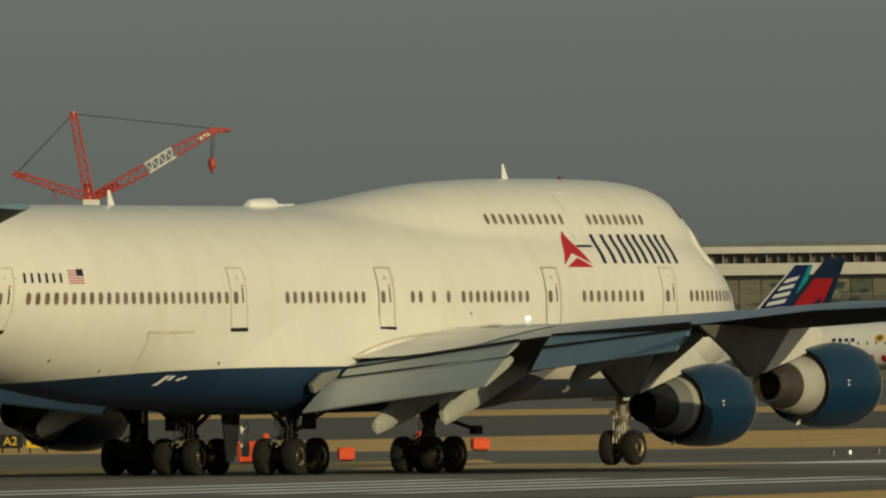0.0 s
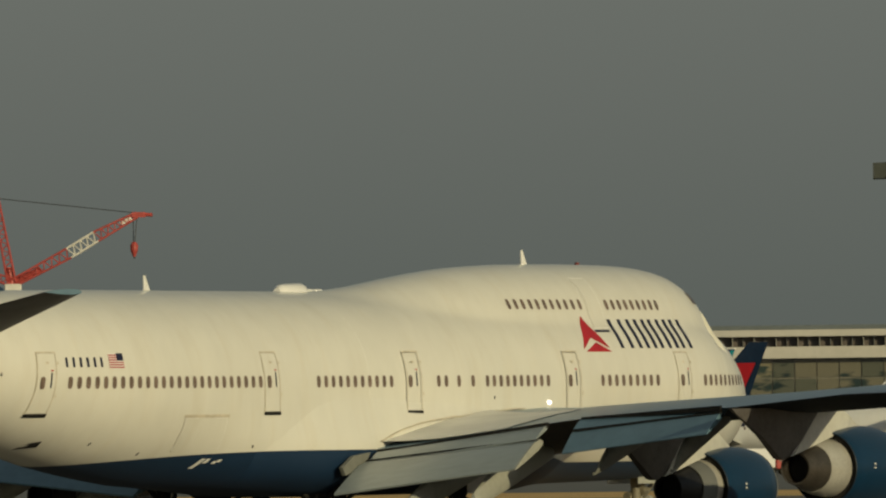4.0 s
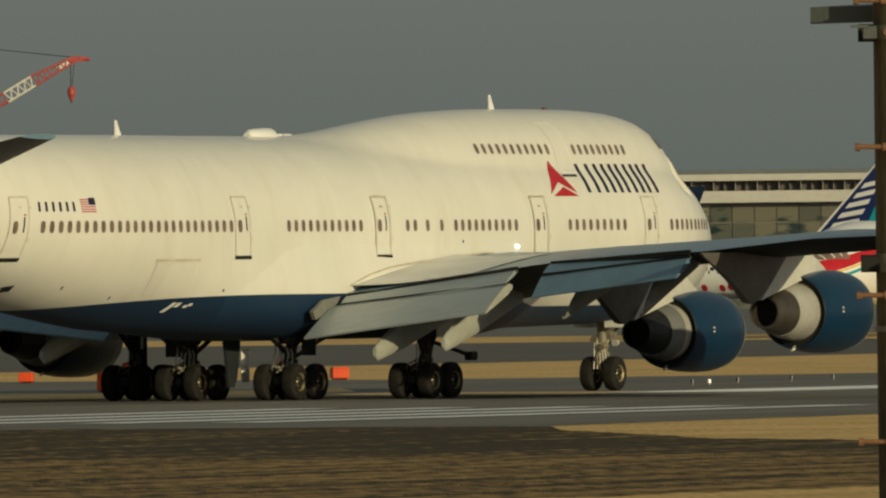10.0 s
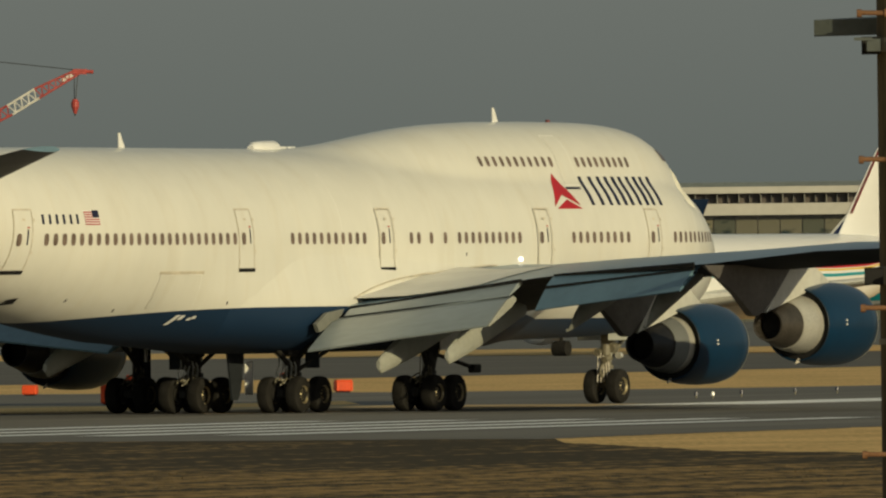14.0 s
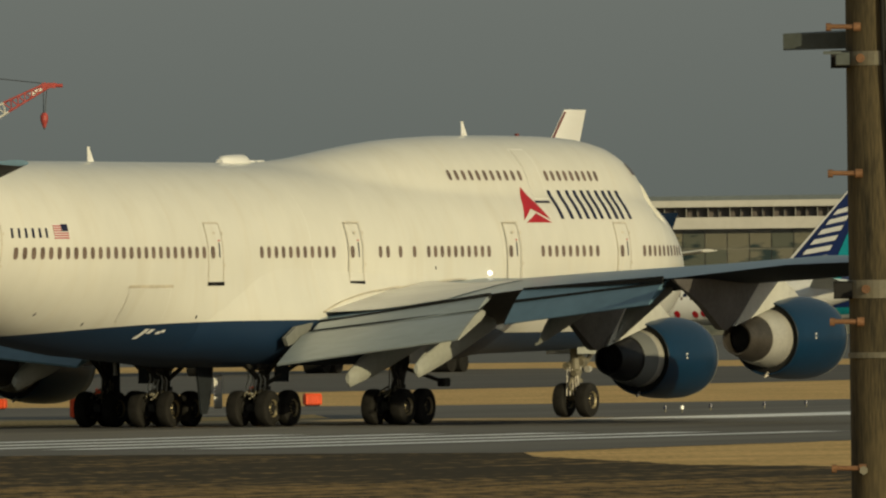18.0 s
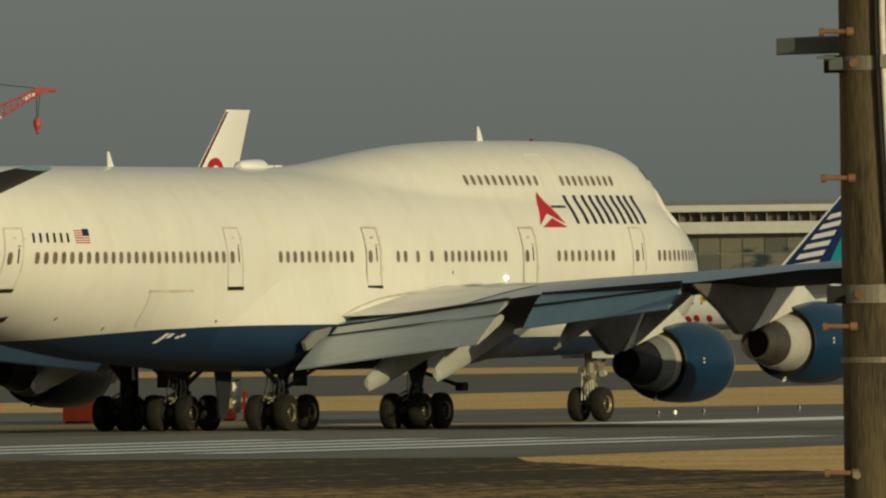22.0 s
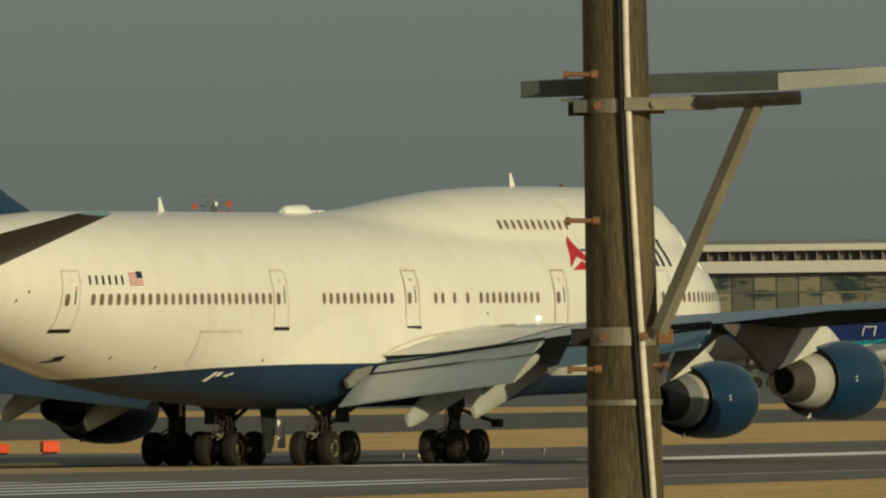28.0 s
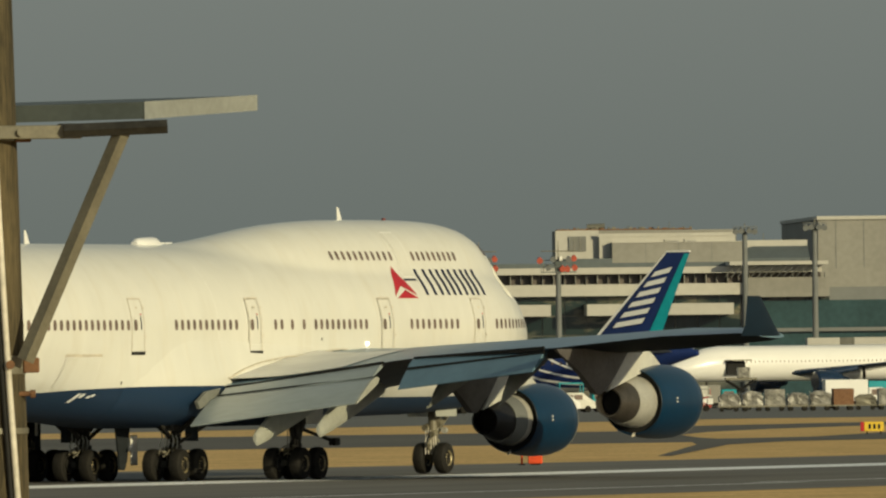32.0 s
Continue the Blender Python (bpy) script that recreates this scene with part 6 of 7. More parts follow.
box("bracket_lip", -0.29, -0.2, -0.21, -0.2, 5.115, 5.13, M_PANEL, pole)
rod("bracket_bolt", (0.17, -0.235, 5.1), (0.17, -0.21, 5.1), 0.02, M_GALV, pole, seg=6)
bm = bmesh.new()
rod_into(bm, (0.668, -0.19, 5.1), (0.18, -0.19, 3.98), 0.042, 0.042, 4)
part("brace", bm, M_GALV, pole, "galvanised diagonal brace")
for z, hh, mm in ((5.095, 0.035, M_GALV), (3.96, 0.045, M_GALV), (3.635, 0.014, M_GALV)):
    cx, rr = sh(z)
    rings = [[(cx + (rr + 0.008) * math.cos(a), (rr + 0.008) * math.sin(a), zz) for a in [2 * math.pi * i / 36 for i in range(36)]] for zz in (z - hh, z + hh)]
    b = loft("clamp_band", rings, mm, pole, "steel clamp band", smooth=False)
    if hh > 0.02:
        for sx in (-1, 1):
            box("clamp_lug", cx + sx * (rr - 0.01), cx + sx * (rr + 0.07), -0.09, -0.02, z - 0.04, z + 0.035, M_RUST if sx > 0 else M_DARK, b, bevel=0.006)
            rod("bolt", (cx + sx * 0.1, -rr - 0.05, z), (cx + sx * 0.1, -rr + 0.02, z), 0.022, M_RUST, b)
for z, sx in ((5.25, -1), (4.53, -1), (3.8, -1), (3.815, 1), (3.08, -1), (4.17, 0)):
    if sx:
        cx, rr = sh(z)
        if sx > 0:   # this one is bent back against the shaft
            rr -= 0.055
        st = rod("step_bolt", (cx + sx * (rr - 0.06), -rr * 0.78, z), (cx + sx * (rr + 0.085), -rr * 0.78, z + 0.003), 0.012, M_RUST, pole, label="rusty step bolt")
        rod("bolt_head", (cx + sx * (rr + 0.075), -rr * 0.78, z), (cx + sx * (rr + 0.1), -rr * 0.78, z), 0.02, M_RUST, st, seg=8)
        rod("bolt_boss", (cx + sx * (rr - 0.07), -rr * 0.78, z), (cx + sx * (rr - 0.035), -rr * 0.78, z), 0.022, M_RUST, st)
rod("nut", (-0.115, -0.17, 3.07), (-0.115, -0.12, 3.07), 0.022, M_GALV, pole, seg=6)
rod("hole_rim", (-0.1, -0.125, 5.58), (-0.1, -0.09, 5.58), 0.018, M_DARK, pole)


def cable(name, pts, r, mat, parent, label=""):
    cu = bpy.data.curves.new(name, "CURVE")
    cu.dimensions, cu.bevel_depth, cu.bevel_resolution = "3D", r, 3
    sp = cu.splines.new("NURBS")
    sp.points.add(len(pts) - 1)
    for p, q in zip(sp.points, pts):
        p.co = (*q, 1)
    sp.use_endpoint_u, sp.order_u = True, 3
    tmp = bpy.data.objects.new(name, cu)
    me = bpy.data.meshes.new_from_object(tmp)
    bpy.data.objects.remove(tmp)
    me.materials.append(mat)
    me.polygons.foreach_set("use_smooth", [True] * len(me.polygons))
    ob = new(name, me)
    ob.parent = parent
    return tagged(ob, label) if label else ob


cable("cable", [(0.02, -0.16, 9), (0.032, -0.175, 5.6), (0.038, -0.19, 5.1), (0.065, -0.19, 4.5), (0.09, -0.19, 4.0), (0.115, -0.185, 3.6), (0.155, -0.165, 3.0), (0.19, -0.15, 1.5), (0.19, -0.15, 0)],
      0.0165, M_SHEATH, pole, "pale sheathed cable")
# a dark strand along the cable's left imitates its shadow line
cable("thin_cable", [(-0.012, -0.16, 9), (0.0, -0.178, 5.6), (0.006, -0.19, 5.1), (0.033, -0.19, 4.5), (0.058, -0.19, 4.0), (0.083, -0.188, 3.6), (0.123, -0.172, 3.0), (0.16, -0.155, 1.5), (0.16, -0.15, 0)],
      0.012, M_DARK, pole, "dark strand as the cable's shadow line")

# ---- runway furniture ----
for x, y, w, hgt in ((-5.6, 588.5, 0.72, 0.5), (-10.2, 537.5, 0.6, 0.48), (-13.6, 533, 1.1, 0.8), (-18.6, 589.6, 0.6, 0.42), (-7.5, 585.8, 0.55, 0.42), (-10.3, 546, 0.55, 0.45), (-8.0, 536.7, 0.54, 0.45), (42.5, 613, 0.62, 0.42)):
    ob = empty("marker_box", pose(x, y, 0, 0, 0, random.uniform(-12, 12)), "bright orange marker box on the grass", "marker", "orange markers")
    box("case", -w / 2, w / 2, -0.4, 0.4, 0.06, hgt, M_ORANGE, ob, bevel=0.05)
    box("foot", -w / 2 + 0.1, w / 2 - 0.1, -0.3, 0.3, 0, 0.06, M_DARK, ob)
    box("lid", -w / 2 + 0.03, w / 2 - 0.03, -0.37, 0.37, hgt, hgt + 0.03, M_ORANGE, ob)
    for k in range(5):
        rx = -w / 2 + w * (k + 0.5) / 5
        box("rib", rx - 0.025, rx + 0.025, -0.43, -0.4, 0.08, hgt - 0.05, M_ORANGE, ob)
    if w > 1:
        box("end_post", w / 2 - 0.14, w / 2 + 0.06, -0.3, 0.3, 0.0, hgt + 0.32, M_ORANGE, ob, "taller end post", bevel=0.03)
for x, y, hgt in ((-7.4, 535.8, 1.12), (41.95, 613.5, 0.75)):
    ob = empty("marker_post", pose(x, y, 0), "slim orange marker post with a small board", "marker", "orange markers")
    rod("post", (0, 0, 0), (0, 0, hgt), 0.05, M_ORANGE, ob, seg=8)
    box("board", -0.07, 0.2 if hgt < 1 else 0.12, -0.03, 0.03, hgt - 0.22, hgt, M_ORANGE, ob, bevel=0.01)
    if hgt > 1:
        box("cross_board", -0.3, -0.05, -0.04, 0.0, 0.42, 0.72, M_ORANGE, ob, "orange board halfway up", bevel=0.02)
    box("foot", -0.14, 0.14, -0.14, 0.14, 0, 0.05, M_DARK, ob)
for x, y in ((8.7, 527.8), (9.9, 535), (12.1, 543), (13.8, 547), (8.1, 529), (16.4, 560)):
    ob = empty("runway_light", pose(x, y, 0), "small runway edge light on a short stem", "runway light", "runway lights")
    rod("stem", (0, 0, 0), (0, 0, 0.14), 0.03, M_GALV, ob)
    rod("lens", (0, 0, 0.13), (0, 0, 0.27), 0.08, M_INK if x != 8.7 else M_WHITE, ob, 0.06)
for x, y, w, dark in ((-26.0, 611, 1.0, True), (-24.8, 611, 1.05, False), (81.0, 868, 1.2, False)):
    ob = empty("taxiway_sign", pose(x, y, 0), "yellow taxiway guidance sign on the grass", "sign", "taxiway signs")
    box("case", -w / 2, w / 2, -0.15, 0.15, 0.2, 0.78, M_YELLOW if not dark else M_DARK, ob, bevel=0.02)
    if y == 868:
        box("side_panel", -w / 2 - 0.22, -w / 2 - 0.01, -0.15, 0.15, 0.2, 0.78, M_RED, ob, "red end panel", bevel=0.02)
    if dark:
        cu = bpy.data.curves.new("sign_text", "FONT")
        cu.body, cu.size, cu.align_x, cu.align_y = "A2", 0.52, "CENTER", "CENTER"
        tmp = bpy.data.objects.new("sign_text", cu)
        me = bpy.data.meshes.new_from_object(tmp)
        bpy.data.objects.remove(tmp)
        me.materials.append(M_YELLOW)
        tx = new("sign_text", me)
        tx.parent = ob
        tx.matrix_local = Matrix.Translation((0, -0.162, 0.49)) @ Matrix.Rotation(radians(90), 4, "X")
        tagged(tx, "yellow letters A2")
    for i in range(3 if not dark else 0):
        box("sign_bar", -w * 0.28 + i * w * 0.24, -w * 0.16 + i * w * 0.24, -0.165, -0.15, 0.34, 0.64, M_DARK if not dark else M_YELLOW, ob)
    for sx in (-1, 1):
        box("leg", sx * w * 0.35 - 0.04, sx * w * 0.35 + 0.04, -0.05, 0.05, 0, 0.25, M_DARK, ob)

# ---- perimeter fence below the camera's line ----
fence = empty("fence", pose(0, 150, 0), "low wire fence on weathered posts", "fence")
FX = [-6.5, -5.5, -4.49, -3.49, -2.46, -1.46, -0.45, 0.37, 1.02, 1.10, 1.5, 1.94, 2.47, 3.0, 3.51, 4.04, 4.1, 4.7, 5.4]
FZ = table([(-6.5, 1.27), (-4.5, 1.26), (0.4, 1.2), (1.5, 1.19), (4.0, 1.4), (5.4, 1.5)])
for x in FX:
    rod("post", (x, 0, 0), (x, 0, FZ(x)), 0.025, M_WOOD, fence, seg=8)
    rod("post_cap", (x, 0, FZ(x) - 0.01), (x, 0, FZ(x) + 0.02), 0.029, M_CABLE, fence, seg=8)
for dz in (0.05, 0.32, 0.6):
    for a, b in zip(FX, FX[1:]):
        rod("wire", (a, -0.03, FZ(a) - dz), (b, -0.03, FZ(b) - dz), 0.005, M_WIRE, fence, seg=5)

# ---- spiked security fence nearer the camera, only its tips in view ----
SPIKES = empty("spiked_fence", pose(0, 110, 0), "spiked steel fence with rusty and blue-grey pickets", "fence")


def picket_mesh(name, w, top, lean, mat):
    bm = bmesh.new()
    prof = [(-w, 0), (w, 0), (w, top - 0.11), (lean, top), (-w, top - 0.11)]
    a = [bm.verts.new((x, -0.012, z)) for x, z in prof]
    b = [bm.verts.new((x, 0.012, z)) for x, z in prof]
    bm.faces.new(a)
    bm.faces.new(b[::-1])
    for i in range(5):
        bm.faces.new((a[i], b[i], b[(i + 1) % 5], a[(i + 1) % 5]))
    bmesh.ops.recalc_face_normals(bm, faces=bm.faces)
    me = bpy.data.meshes.new(name)
    bm.to_mesh(me)
    bm.free()
    me.materials.append(mat)
    return me


RUSTY, BLUISH = picket_mesh("rusty_picket", 0.035, 1.0, 0.0, M_RUST), picket_mesh("blue_picket", 0.04, 1.0, -0.015, M_GREYWALL)
for i in range(-3, 24):
    x = -3.510 + i * 0.6200
    z = 1.830 -0.0146 * (x - -3.510)
    for me, ox, oz in ((RUSTY, 0.0, 0.0), (BLUISH, 0.070, 0.040)):
        o = new(me.name, me)
        o.parent = SPIKES
        o.location, o.scale = (x + ox, 0, z + oz - 1.0), (1, 1, 1)
    if i % 7 == 0:
        arm = rod("barb_arm", (x + 0.270, 0.05, z + -0.030 - 0.3), (x + 0.160, 0.05, z + 0.090), 0.05, M_RUST, SPIKES, 0.008, 6, "rusty slanting spike arm")
        rod("arm_cap", (x + 0.300, 0, z + 0.030 - 0.05), (x + 0.300, 0, z + 0.030), 0.045, M_CABLE, arm, 0.03, 10)
    if i % 7 == 3:
        rod("fence_post", (x, 0.06, 0), (x, 0.06, z - 0.25), 0.03, M_GALV, SPIKES, seg=8)
for zz in (0.45, 0.25):
    rod("fence_rail", (-5.370, 0.04, z - 0.4 - zz + 0.3), (10.750, 0.04, z - 0.4 - zz + 0.3), 0.02, M_GALV, SPIKES, seg=6)


# ---- apron vehicles and cargo ----
def wheels_on(ob, xs, half, r):
    for x in xs:
        for sy in (-1, 1):
            rod("wheel", (x, sy * half - 0.12, r), (x, sy * half + 0.12, r), r, M_TYRE, ob, seg=14)


def truck(x, y, turn, L, hgt, mat, cab_mat, label, cab=1.6, box_body=True):
    """A small lorry: cab in front (+x), cargo body behind."""
    ob = empty("service_truck", pose(x, y, 0, 0, 0, turn), label, "truck", "apron vehicles")
    box("chassis", -L / 2, L / 2, -0.85, 0.85, 0.45, 0.75, M_DARK, ob)
    bm = bmesh.new()
    box_into(bm, L / 2 - cab, L / 2, -0.95, 0.95, 0.6, 2.15, bevel=0.12)
    c = part("cab", bm, cab_mat, ob)
    box("windscreen", L / 2 - 0.25, L / 2 + 0.015, -0.8, 0.8, 1.35, 1.95, M_GLASS, c)
    for sy in (-1, 1):
        box("side_window", L / 2 - cab + 0.3, L / 2 - 0.3, sy * 0.93, sy * 0.965, 1.35, 1.95, M_GLASS, c)
    if box_body:
        box("cargo_body", -L / 2, L / 2 - cab - 0.1, -1.1, 1.1, 0.75, hgt, mat, ob, bevel=0.05)
    else:
        box("flat_bed", -L / 2, L / 2 - cab - 0.1, -1.05, 1.05, 0.75, 0.95, mat, ob)
        for sx in (-L / 2 + 0.1, 0.0):
            rod("frame_post", (sx, -1.0, 0.95), (sx, -1.0, hgt), 0.06, mat, ob)
            rod("frame_post", (sx, 1.0, 0.95), (sx, 1.0, hgt), 0.06, mat, ob)
        box("platform", -L / 2, 0.3, -1.1, 1.1, hgt, hgt + 0.15, mat, ob)
    wheels_on(ob, (-L / 2 + 0.9, L / 2 - 0.8), 0.9, 0.42)
    return ob


def van(x, y, turn, mat, label):
    ob = empty("van", pose(x, y, 0, 0, 0, turn), label, "van", "apron vehicles")
    rings = []
    for px, z0, z1, w in ((-2.2, 0.5, 1.9, 0.8), (-2.1, 0.4, 2.0, 0.86), (0.9, 0.4, 2.0, 0.86), (1.5, 0.4, 1.5, 0.86), (2.2, 0.4, 1.1, 0.82), (2.3, 0.5, 0.9, 0.78)):
        rings.append([(px, -w, z0), (px, w, z0), (px, w, z1 * 0.6 + 0.2), (px, w * 0.85, z1), (px, -w * 0.85, z1), (px, -w, z1 * 0.6 + 0.2)])
    b = loft("body", rings, mat, ob, smooth=False)
    for sy in (-1, 1):
        for k in range(3):
            box("side_window", -2.0 + k * 1.0, -1.15 + k * 1.0, sy * 0.80, sy * 0.88, 1.3, 1.8, M_GLASS, b)
    wheels_on(ob, (-1.4, 1.4), 0.78, 0.34)
    return ob


def dolly(x, y, turn, mat, label, hgt):
    """A baggage dolly with a wrapped container on it."""
    ob = empty("cargo_dolly", pose(x, y, 0, 0, 0, turn), label, "cargo dolly", "cargo dollies")
    box("deck", -1.1, 1.1, -0.8, 0.8, 0.42, 0.55, M_GALV, ob)
    rod("tow_bar", (1.1, 0, 0.45), (1.7, 0, 0.4), 0.05, M_DARK, ob)
    wheels_on(ob, (-0.7, 0.7), 0.65, 0.24)
    bm = bmesh.new()
    box_into(bm, -1.0, 1.0, -0.75, 0.75, 0.56, hgt)
    bmesh.ops.subdivide_edges(bm, edges=bm.edges[:], cuts=3, use_grid_fill=True)
    for q in bm.verts:   # netted freight, uneven under its wrap
        f = 0.11 if hgt < 2.1 else 0.03
        q.co += Vector((rnd.uniform(-f, f), rnd.uniform(-f, f), rnd.uniform(-f, f) if q.co.z > 0.7 else 0))
        if q.co.z > hgt - 0.3 and abs(q.co.x) > 0.8 and hgt < 2.1:
            q.co.z -= 0.3
    box_c = part("freight", bm, mat, ob)
    bm = bmesh.new()
    for k in range(4):
        x = -0.85 + k * 0.57
        rod_into(bm, (x, -0.84, 0.56), (x + rnd.uniform(-0.1, 0.1), -0.84, hgt), 0.025, 0.025, 5)
    for k in range(3):
        rod_into(bm, (-1.0, -0.85, 0.8 + k * 0.4), (1.0, -0.85, 0.8 + k * 0.4), 0.02, 0.02, 5)
    part("net_straps", bm, M_CABLE, box_c)
    return ob


rnd = random.Random(4)
for i in range(9):
    dolly(116.3 + i * 2.35, 1400 + i * 1.0, 180 + rnd.uniform(-6, 6), (M_CLEAR, M_CLEAR, M_CLEAR, M_CLEAR, M_CLEAR, M_RUST, M_GALV, M_CLEAR, M_CLEAR)[i], ("netted freight under clear wrap on a low dolly", "painted freight container on a low dolly")[i > 4], (1.8, 1.95, 2.15, 1.75, 1.9, 2.15, 1.5, 2.15, 2.15)[i])
van(103.7, 1440, 8, M_FAIR, "white airport van on the apron")
van(101.9, 1437, 6, M_WHITE, "white airport van on the apron")
truck(110.5, 1444, -6, 5.8, 3.1, M_FAIR, M_WHITE, "grey box truck with white cab")
truck(105.0, 1445, 4, 5.0, 2.9, M_TEAL, M_TEAL, "teal service truck with raised frame", box_body=False)
truck(107.9, 1388, 0, 4.6, 1.45, M_WHITE, M_WHITE, "small white flatbed truck before the loaders", box_body=False)


def pallet_loader(x, y, turn, seed):
    """A low red scissor lift with a pale deck, guard rails and odd crates on it."""
    ob = empty("pallet_loader", pose(x, y, 0, 0, 0, turn), "red scissor pallet loader with pale deck and crates", "pallet loader", "pallet loaders")
    r3 = random.Random(seed)
    box("chassis", -1.6, 1.6, -1.0, 1.0, 0.35, 0.65, M_CRANE, ob, bevel=0.05)
    wheels_on(ob, (-1.1, 1.1), 0.95, 0.33)
    for sy in (-0.85, 0.85):
        rod("scissor_arm", (-1.4, sy, 0.65), (1.4, sy, 1.5), 0.07, M_CRANE, ob, seg=6)
        rod("scissor_arm", (1.4, sy, 0.65), (-1.4, sy, 1.5), 0.07, M_CRANE, ob, seg=6)
    deck = box("deck", -1.6, 1.6, -1.0, 1.0, 1.5, 1.68, M_FAIR, ob, bevel=0.03)
    for px in (-1.5, -0.5, 0.5, 1.5):
        rod("rail_post", (px, -0.95, 1.68), (px, -0.95, 2.3), 0.04, M_CRANE, deck, seg=6)
    rod("guard_rail", (-1.5, -0.95, 2.3), (1.5, -0.95, 2.3), 0.04, M_FAIR, deck, seg=6)
    for k in range(3):
        px = -1.3 + 0.9 * k
        box("crate", px, px + r3.uniform(0.45, 0.8), -0.7, 0.4, 1.7, 1.9 + r3.uniform(0.2, 0.8), (M_CLEAR, M_CRANE, M_FAIR)[k], ob, bevel=0.03)
    box("control_box", 1.2, 1.75, -1.15, -0.7, 0.7, 1.3, M_WHITE, ob, "white control box", bevel=0.04)
    return ob


pallet_loader(111.5, 1416, 2, 1)
pallet_loader(114.9, 1424, -3, 2)
truck(114.5, 1440, 5, 5.5, 2.6, M_CRANE, M_WHITE, "red flat truck with white cab", box_body=False)
truck(119.5, 1460, 2, 5.0, 2.6, M_GREYWALL, M_TEAL, "grey box truck with teal cab")
truck(136.0, 1480, 3, 6.2, 3.0, M_WHITE, M_WHITE, "white box truck on the apron")
truck(142.5, 1500, 4, 6.5, 2.8, M_TEAL, M_WHITE, "dark teal box truck with white cab")
truck(90.9, 1442, 12, 5.0, 2.6, M_WHITE, M_WHITE, "white service truck on the apron", box_body=False)
van(87.0, 1437, 8, M_FAIR, "pale airport van on the apron")
truck(80.4, 1436, -5, 5.5, 2.8, M_FAIR, M_TEAL, "pale box truck with teal cab")
truck(23.3, 1442, 5, 5.0, 2.7, M_WHITE, M_CRANE, "white truck with red cab")
# low luggage carts and small gear standing about the apron
def luggage_cart(x, y, turn, seed):
    ob = empty("luggage_cart", pose(x, y, 0, 0, 0, turn), "low luggage cart stacked with mixed bags", "luggage cart", "luggage carts")
    r2 = random.Random(seed)
    box("deck", -1.3, 1.3, -0.7, 0.7, 0.4, 0.5, M_GALV, ob)
    rod("tow_bar", (1.3, 0, 0.42), (1.9, 0, 0.35), 0.04, M_DARK, ob)
    wheels_on(ob, (-0.8, 0.8), 0.6, 0.22)
    for sx in (-1.25, 1.25):
        rod("end_rail", (sx, -0.65, 0.5), (sx, -0.65, 1.5), 0.04, M_CABLE, ob)
        rod("end_rail", (sx, 0.65, 0.5), (sx, 0.65, 1.5), 0.04, M_CABLE, ob)
    for i in range(6):
        bx = -1.1 + i * 0.4
        box("bag", bx, bx + r2.uniform(0.28, 0.38), -0.6, r2.uniform(0.1, 0.5), 0.5, r2.uniform(0.85, 1.5), r2.choice((M_WHITE, M_NAVY, M_CLEAR, M_RED, M_GALV, M_FAIR)), ob, bevel=0.04)
    return ob


for i, x in enumerate((91.5, 94.6, 97.5, 107.2, 116.0, 119.3, 122.6)):
    luggage_cart(x, 1462 + (i % 3) * 6, 4 + i * 2, 20 + i)
# cargo loader at the white jet
ld = empty("cargo_loader", pose(146.2, 1742, 0), "raised cargo loader beside the white jet", "cargo loader")
box("platform", -1.9, 1.9, -1.2, 1.2, 2.95, 3.2, M_GALV, ld)
box("freight", -0.4, 1.1, -0.8, 0.8, 3.2, 4.5, M_CLEAR, ld, "wrapped freight on the platform", bevel=0.08)
for sx in (-1.8, 1.8):
    rod("scissor_arm", (sx, -1.0, 0.6), (-sx, -1.0, 2.95), 0.14, M_DARK, ld)
    rod("scissor_arm", (sx, 1.0, 0.6), (-sx, 1.0, 2.95), 0.14, M_DARK, ld)
box("base", -2.4, 2.4, -1.2, 1.2, 0.35, 0.7, M_DARK, ld)
wheels_on(ld, (-1.7, 1.7), 1.1, 0.38)

# red and white barrier blocks beside the taxiway
for x, y, w, mm in ((63.5, 944, 3.0, M_ORANGE), (68.0, 962, 1.9, M_CRANE), (66.2, 955, 0.9, M_WHITE)):
    ob = empty("barrier", pose(x, y, 0), "low painted plastic barrier on the grass", "barrier", "barriers")
    bm = bmesh.new()
    prof = [(-0.28, 0), (0.28, 0), (0.2, 0.25), (0.1, 0.5), (-0.1, 0.5), (-0.2, 0.25)]
    a = [bm.verts.new((-w / 2, p, z)) for p, z in prof]
    b = [bm.verts.new((w / 2, p, z)) for p, z in prof]
    bm.faces.new(a)
    bm.faces.new(b[::-1])
    for i in range(6):
        bm.faces.new((a[i], a[(i + 1) % 6], b[(i + 1) % 6], b[i]))
    part("body", bm, mm, ob)
    box("base_strip", -w / 2 + 0.03, w / 2 - 0.03, -0.3, 0.3, 0, 0.04, M_DARK, ob)


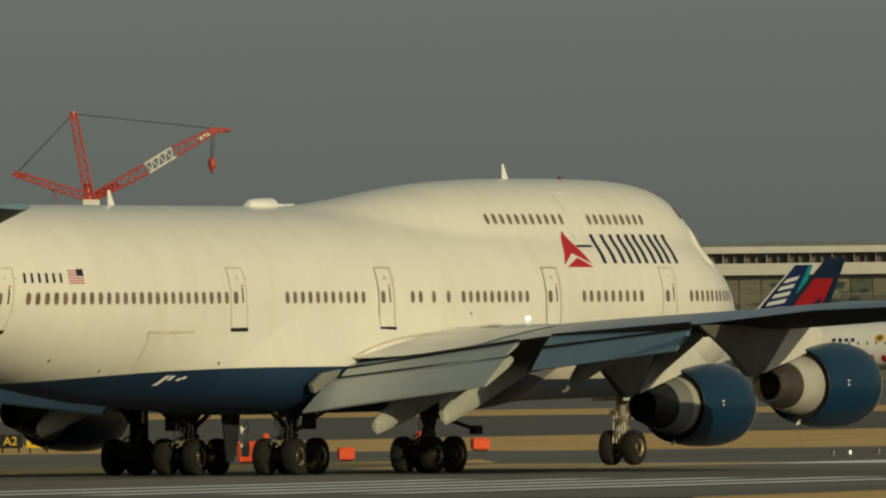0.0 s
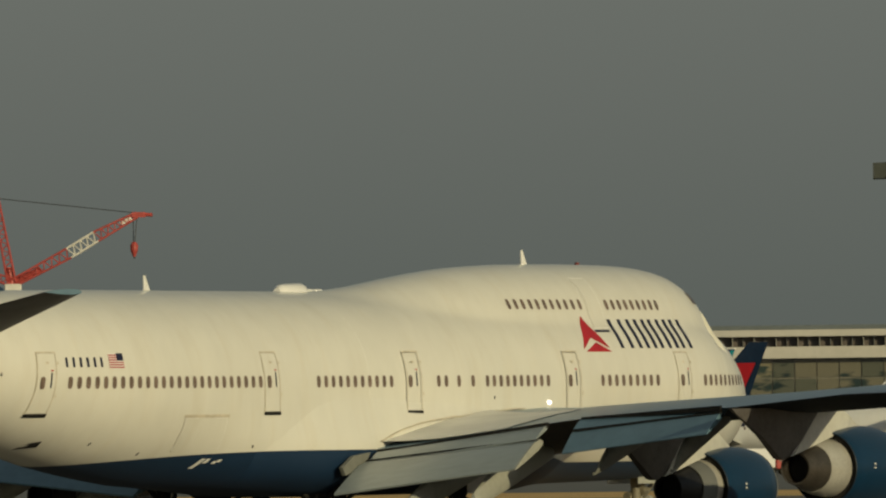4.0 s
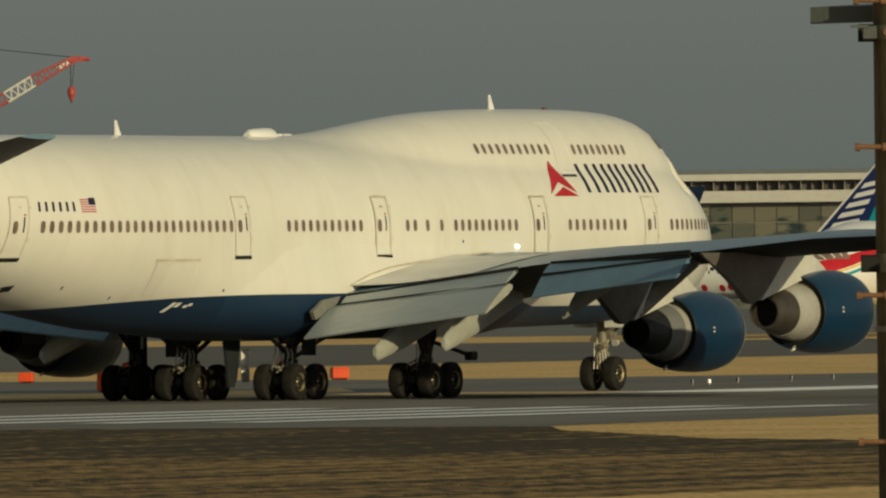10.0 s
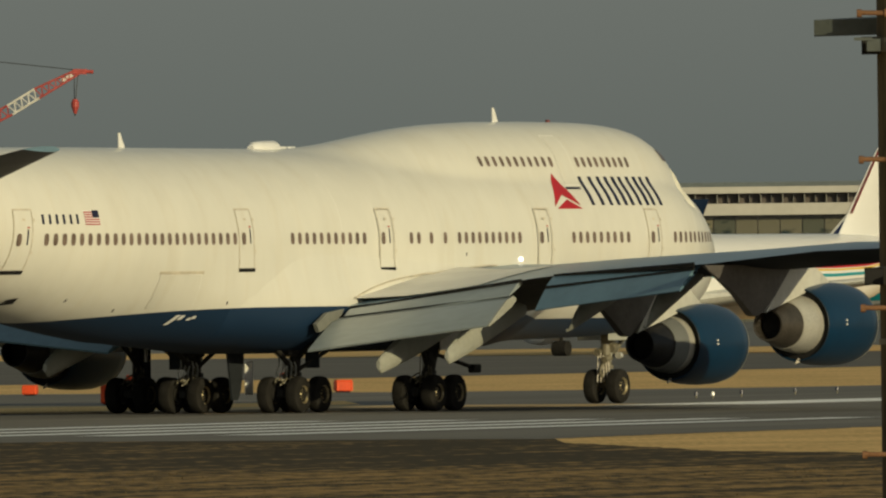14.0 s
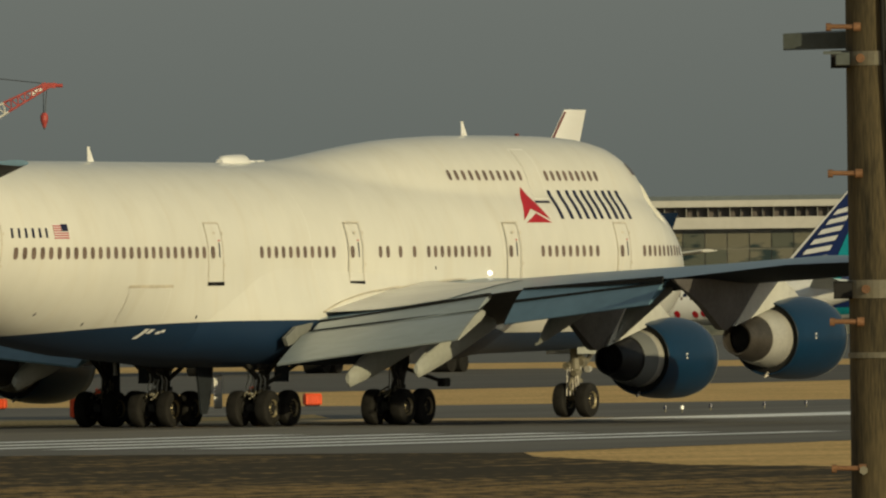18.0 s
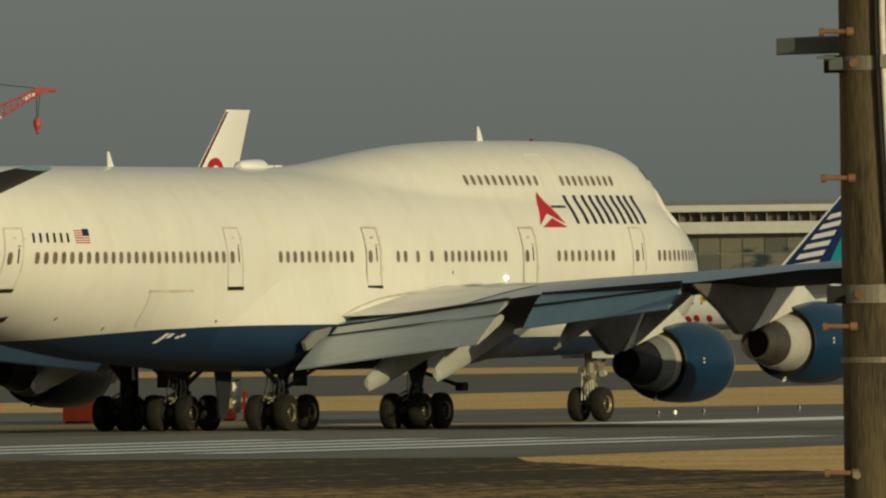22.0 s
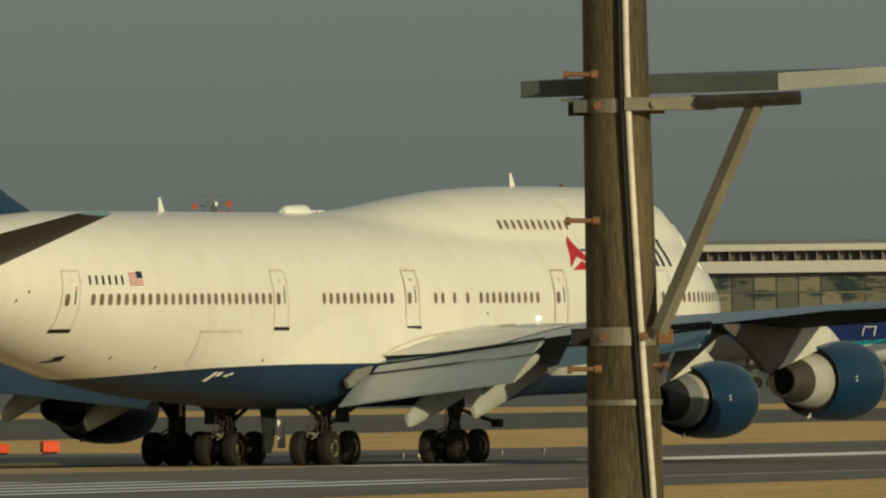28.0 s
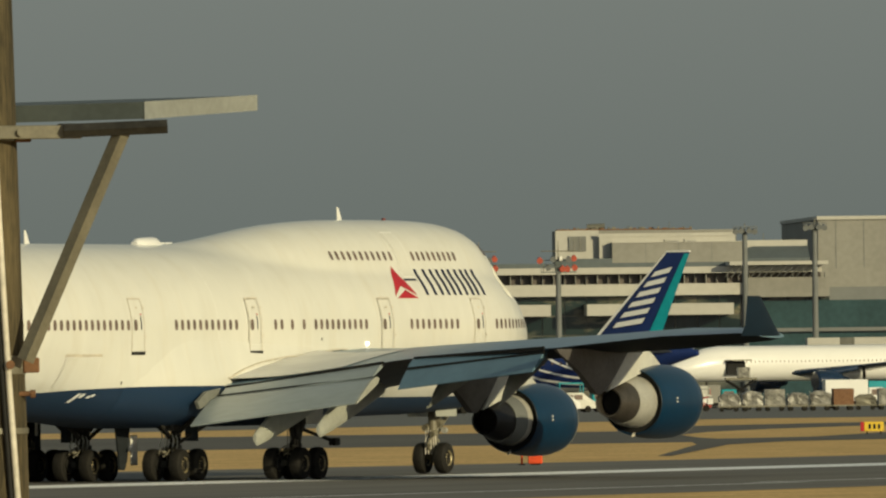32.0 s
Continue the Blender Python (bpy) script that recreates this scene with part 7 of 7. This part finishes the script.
# ---- dry grass: upright blades in rows, thin where the ground is scorched ----
def sward(name, x0, x1, y0, y1, step, gap, hgt, inside, label, seed, width=0.03, thin=None):
    """One mesh of small three-cornered blades over the part of a field where inside(x, y) holds."""
    rng = np.random.default_rng(seed)
    ys = np.arange(y0, y1, step)
    n = int((x1 - x0) / gap)
    X = (x0 + (np.arange(n)[None, :] + rng.random((len(ys), n))) * gap).ravel()
    Y = (ys[:, None] + rng.random((len(ys), n)) * step).ravel()
    keep = inside(X, Y)
    if thin is not None:
        keep &= thin(X, Y, rng)
    X, Y = X[keep], Y[keep]
    k = len(X)
    a = rng.random(k) * math.pi
    h = hgt * (0.5 + 0.9 * rng.random(k))
    w = width * (0.6 + 0.8 * rng.random(k))
    lean = np.stack([-np.sin(a), np.cos(a)], 1) * (h * 4.0 * np.where(rng.random(k) < 0.5, -1, 1))[:, None]
    co = np.zeros((k, 3, 3), dtype=np.float32)
    co[:, 0] = np.stack([X - w * np.cos(a), Y - w * np.sin(a), np.full(k, 0.01)], 1)
    co[:, 1] = np.stack([X + w * np.cos(a), Y + w * np.sin(a), np.full(k, 0.01)], 1)
    co[:, 2] = np.stack([X + lean[:, 0], Y + lean[:, 1], 0.02 + np.maximum(h, 0.02)], 1)
    me = bpy.data.meshes.new(name)
    me.vertices.add(3 * k)
    me.vertices.foreach_set("co", co.ravel())
    me.loops.add(3 * k)
    me.loops.foreach_set("vertex_index", np.arange(3 * k, dtype=np.int32))
    me.polygons.add(k)
    me.polygons.foreach_set("loop_start", np.arange(0, 3 * k, 3, dtype=np.int32))
    me.polygons.foreach_set("loop_total", np.full(k, 3, dtype=np.int32))
    me.materials.append(M_BLADE)
    me.update(calc_edges=True)
    return tagged(new(name, me), label, "grass", "", "stuff")


def under(points):
    xs, ys = [p[0] for p in points], [p[1] for p in points]
    return lambda x: np.interp(x, xs, ys)


edge_near = under([(-90, 226), (-7.5, 240.6), (-0.8, 254), (7.2, 269), (60, 360)])
edge_burnt = under([(-90, 402), (-10.7, 394), (2, 386), (9, 347), (60, 372)])
edge_pave = under([(-90, 402), (-10.7, 394), (2, 388), (9.7, 394), (44, 475), (60, 505)])
band_low = under([(-130, 566), (-19.5, 591), (12.4, 602), (51, 640), (120, 700)])
band_high = under([(-260, 600), (-22, 672), (15, 733), (67, 783), (120, 825)])


def streaks(x, y, rng):
    n, m = x * C - y * S, x * S + y * C
    v = np.sin(n * 1.9 + 1.2 * np.sin(n * 0.7) + 0.6 * np.sin(m * 0.05)) + 0.8 * np.sin(n * 4.1 + m * 0.03) + 0.5 * np.sin(n * 8.7 + 0.9 * np.sin(m * 0.21))
    return (rng.random(len(x)) < np.clip(0.35 * v - 0.1, 0.0, 0.3)) & (y < 322)


sward("dry_grass", -16, 17, 232, 396, 0.45, 0.03, 0.015, lambda x, y: (y > edge_near(x)) & (y < edge_burnt(x)), "tan grass left standing among scorched ground", 2, 0.01, streaks)


def motions():
    walk(JUMBO, [(t, pose(x, y, HEIGHT, 0, 0, -a)) for t, x, y, a in ROLL_OUT])
    # wheels turn with the way gone
    ts = np.array([r[0] for r in ROLL_OUT])
    xy = np.array([r[1:3] for r in ROLL_OUT])
    way = np.concatenate([[0], np.cumsum(np.hypot(*np.diff(xy, axis=0).T))])
    rows, last = [(0.0, 0.0)], 0.0
    for t in np.arange(0.1, 31.95, 0.1):
        ang = math.degrees(np.interp(t, ts, way) / 0.62)
        if ang - last > 55:
            rows.append((float(t), ang))
            last = ang
    rows.append((32.0, math.degrees(way[-1] / 0.62)))
    for wob, at in WHEELS:
        walk(wob, [(t, pose(*at, -(a % 360), 0, 0)) for t, a in rows])
    walk(TAXIING, [(t, pose(*taxi_place(t), 0, 0, 180 - 28.6)) for t in (0.0, 4.0, 8.0, 10.0, 12.0, 14.0, 18.0, 24.0, 32.0)])


motions()
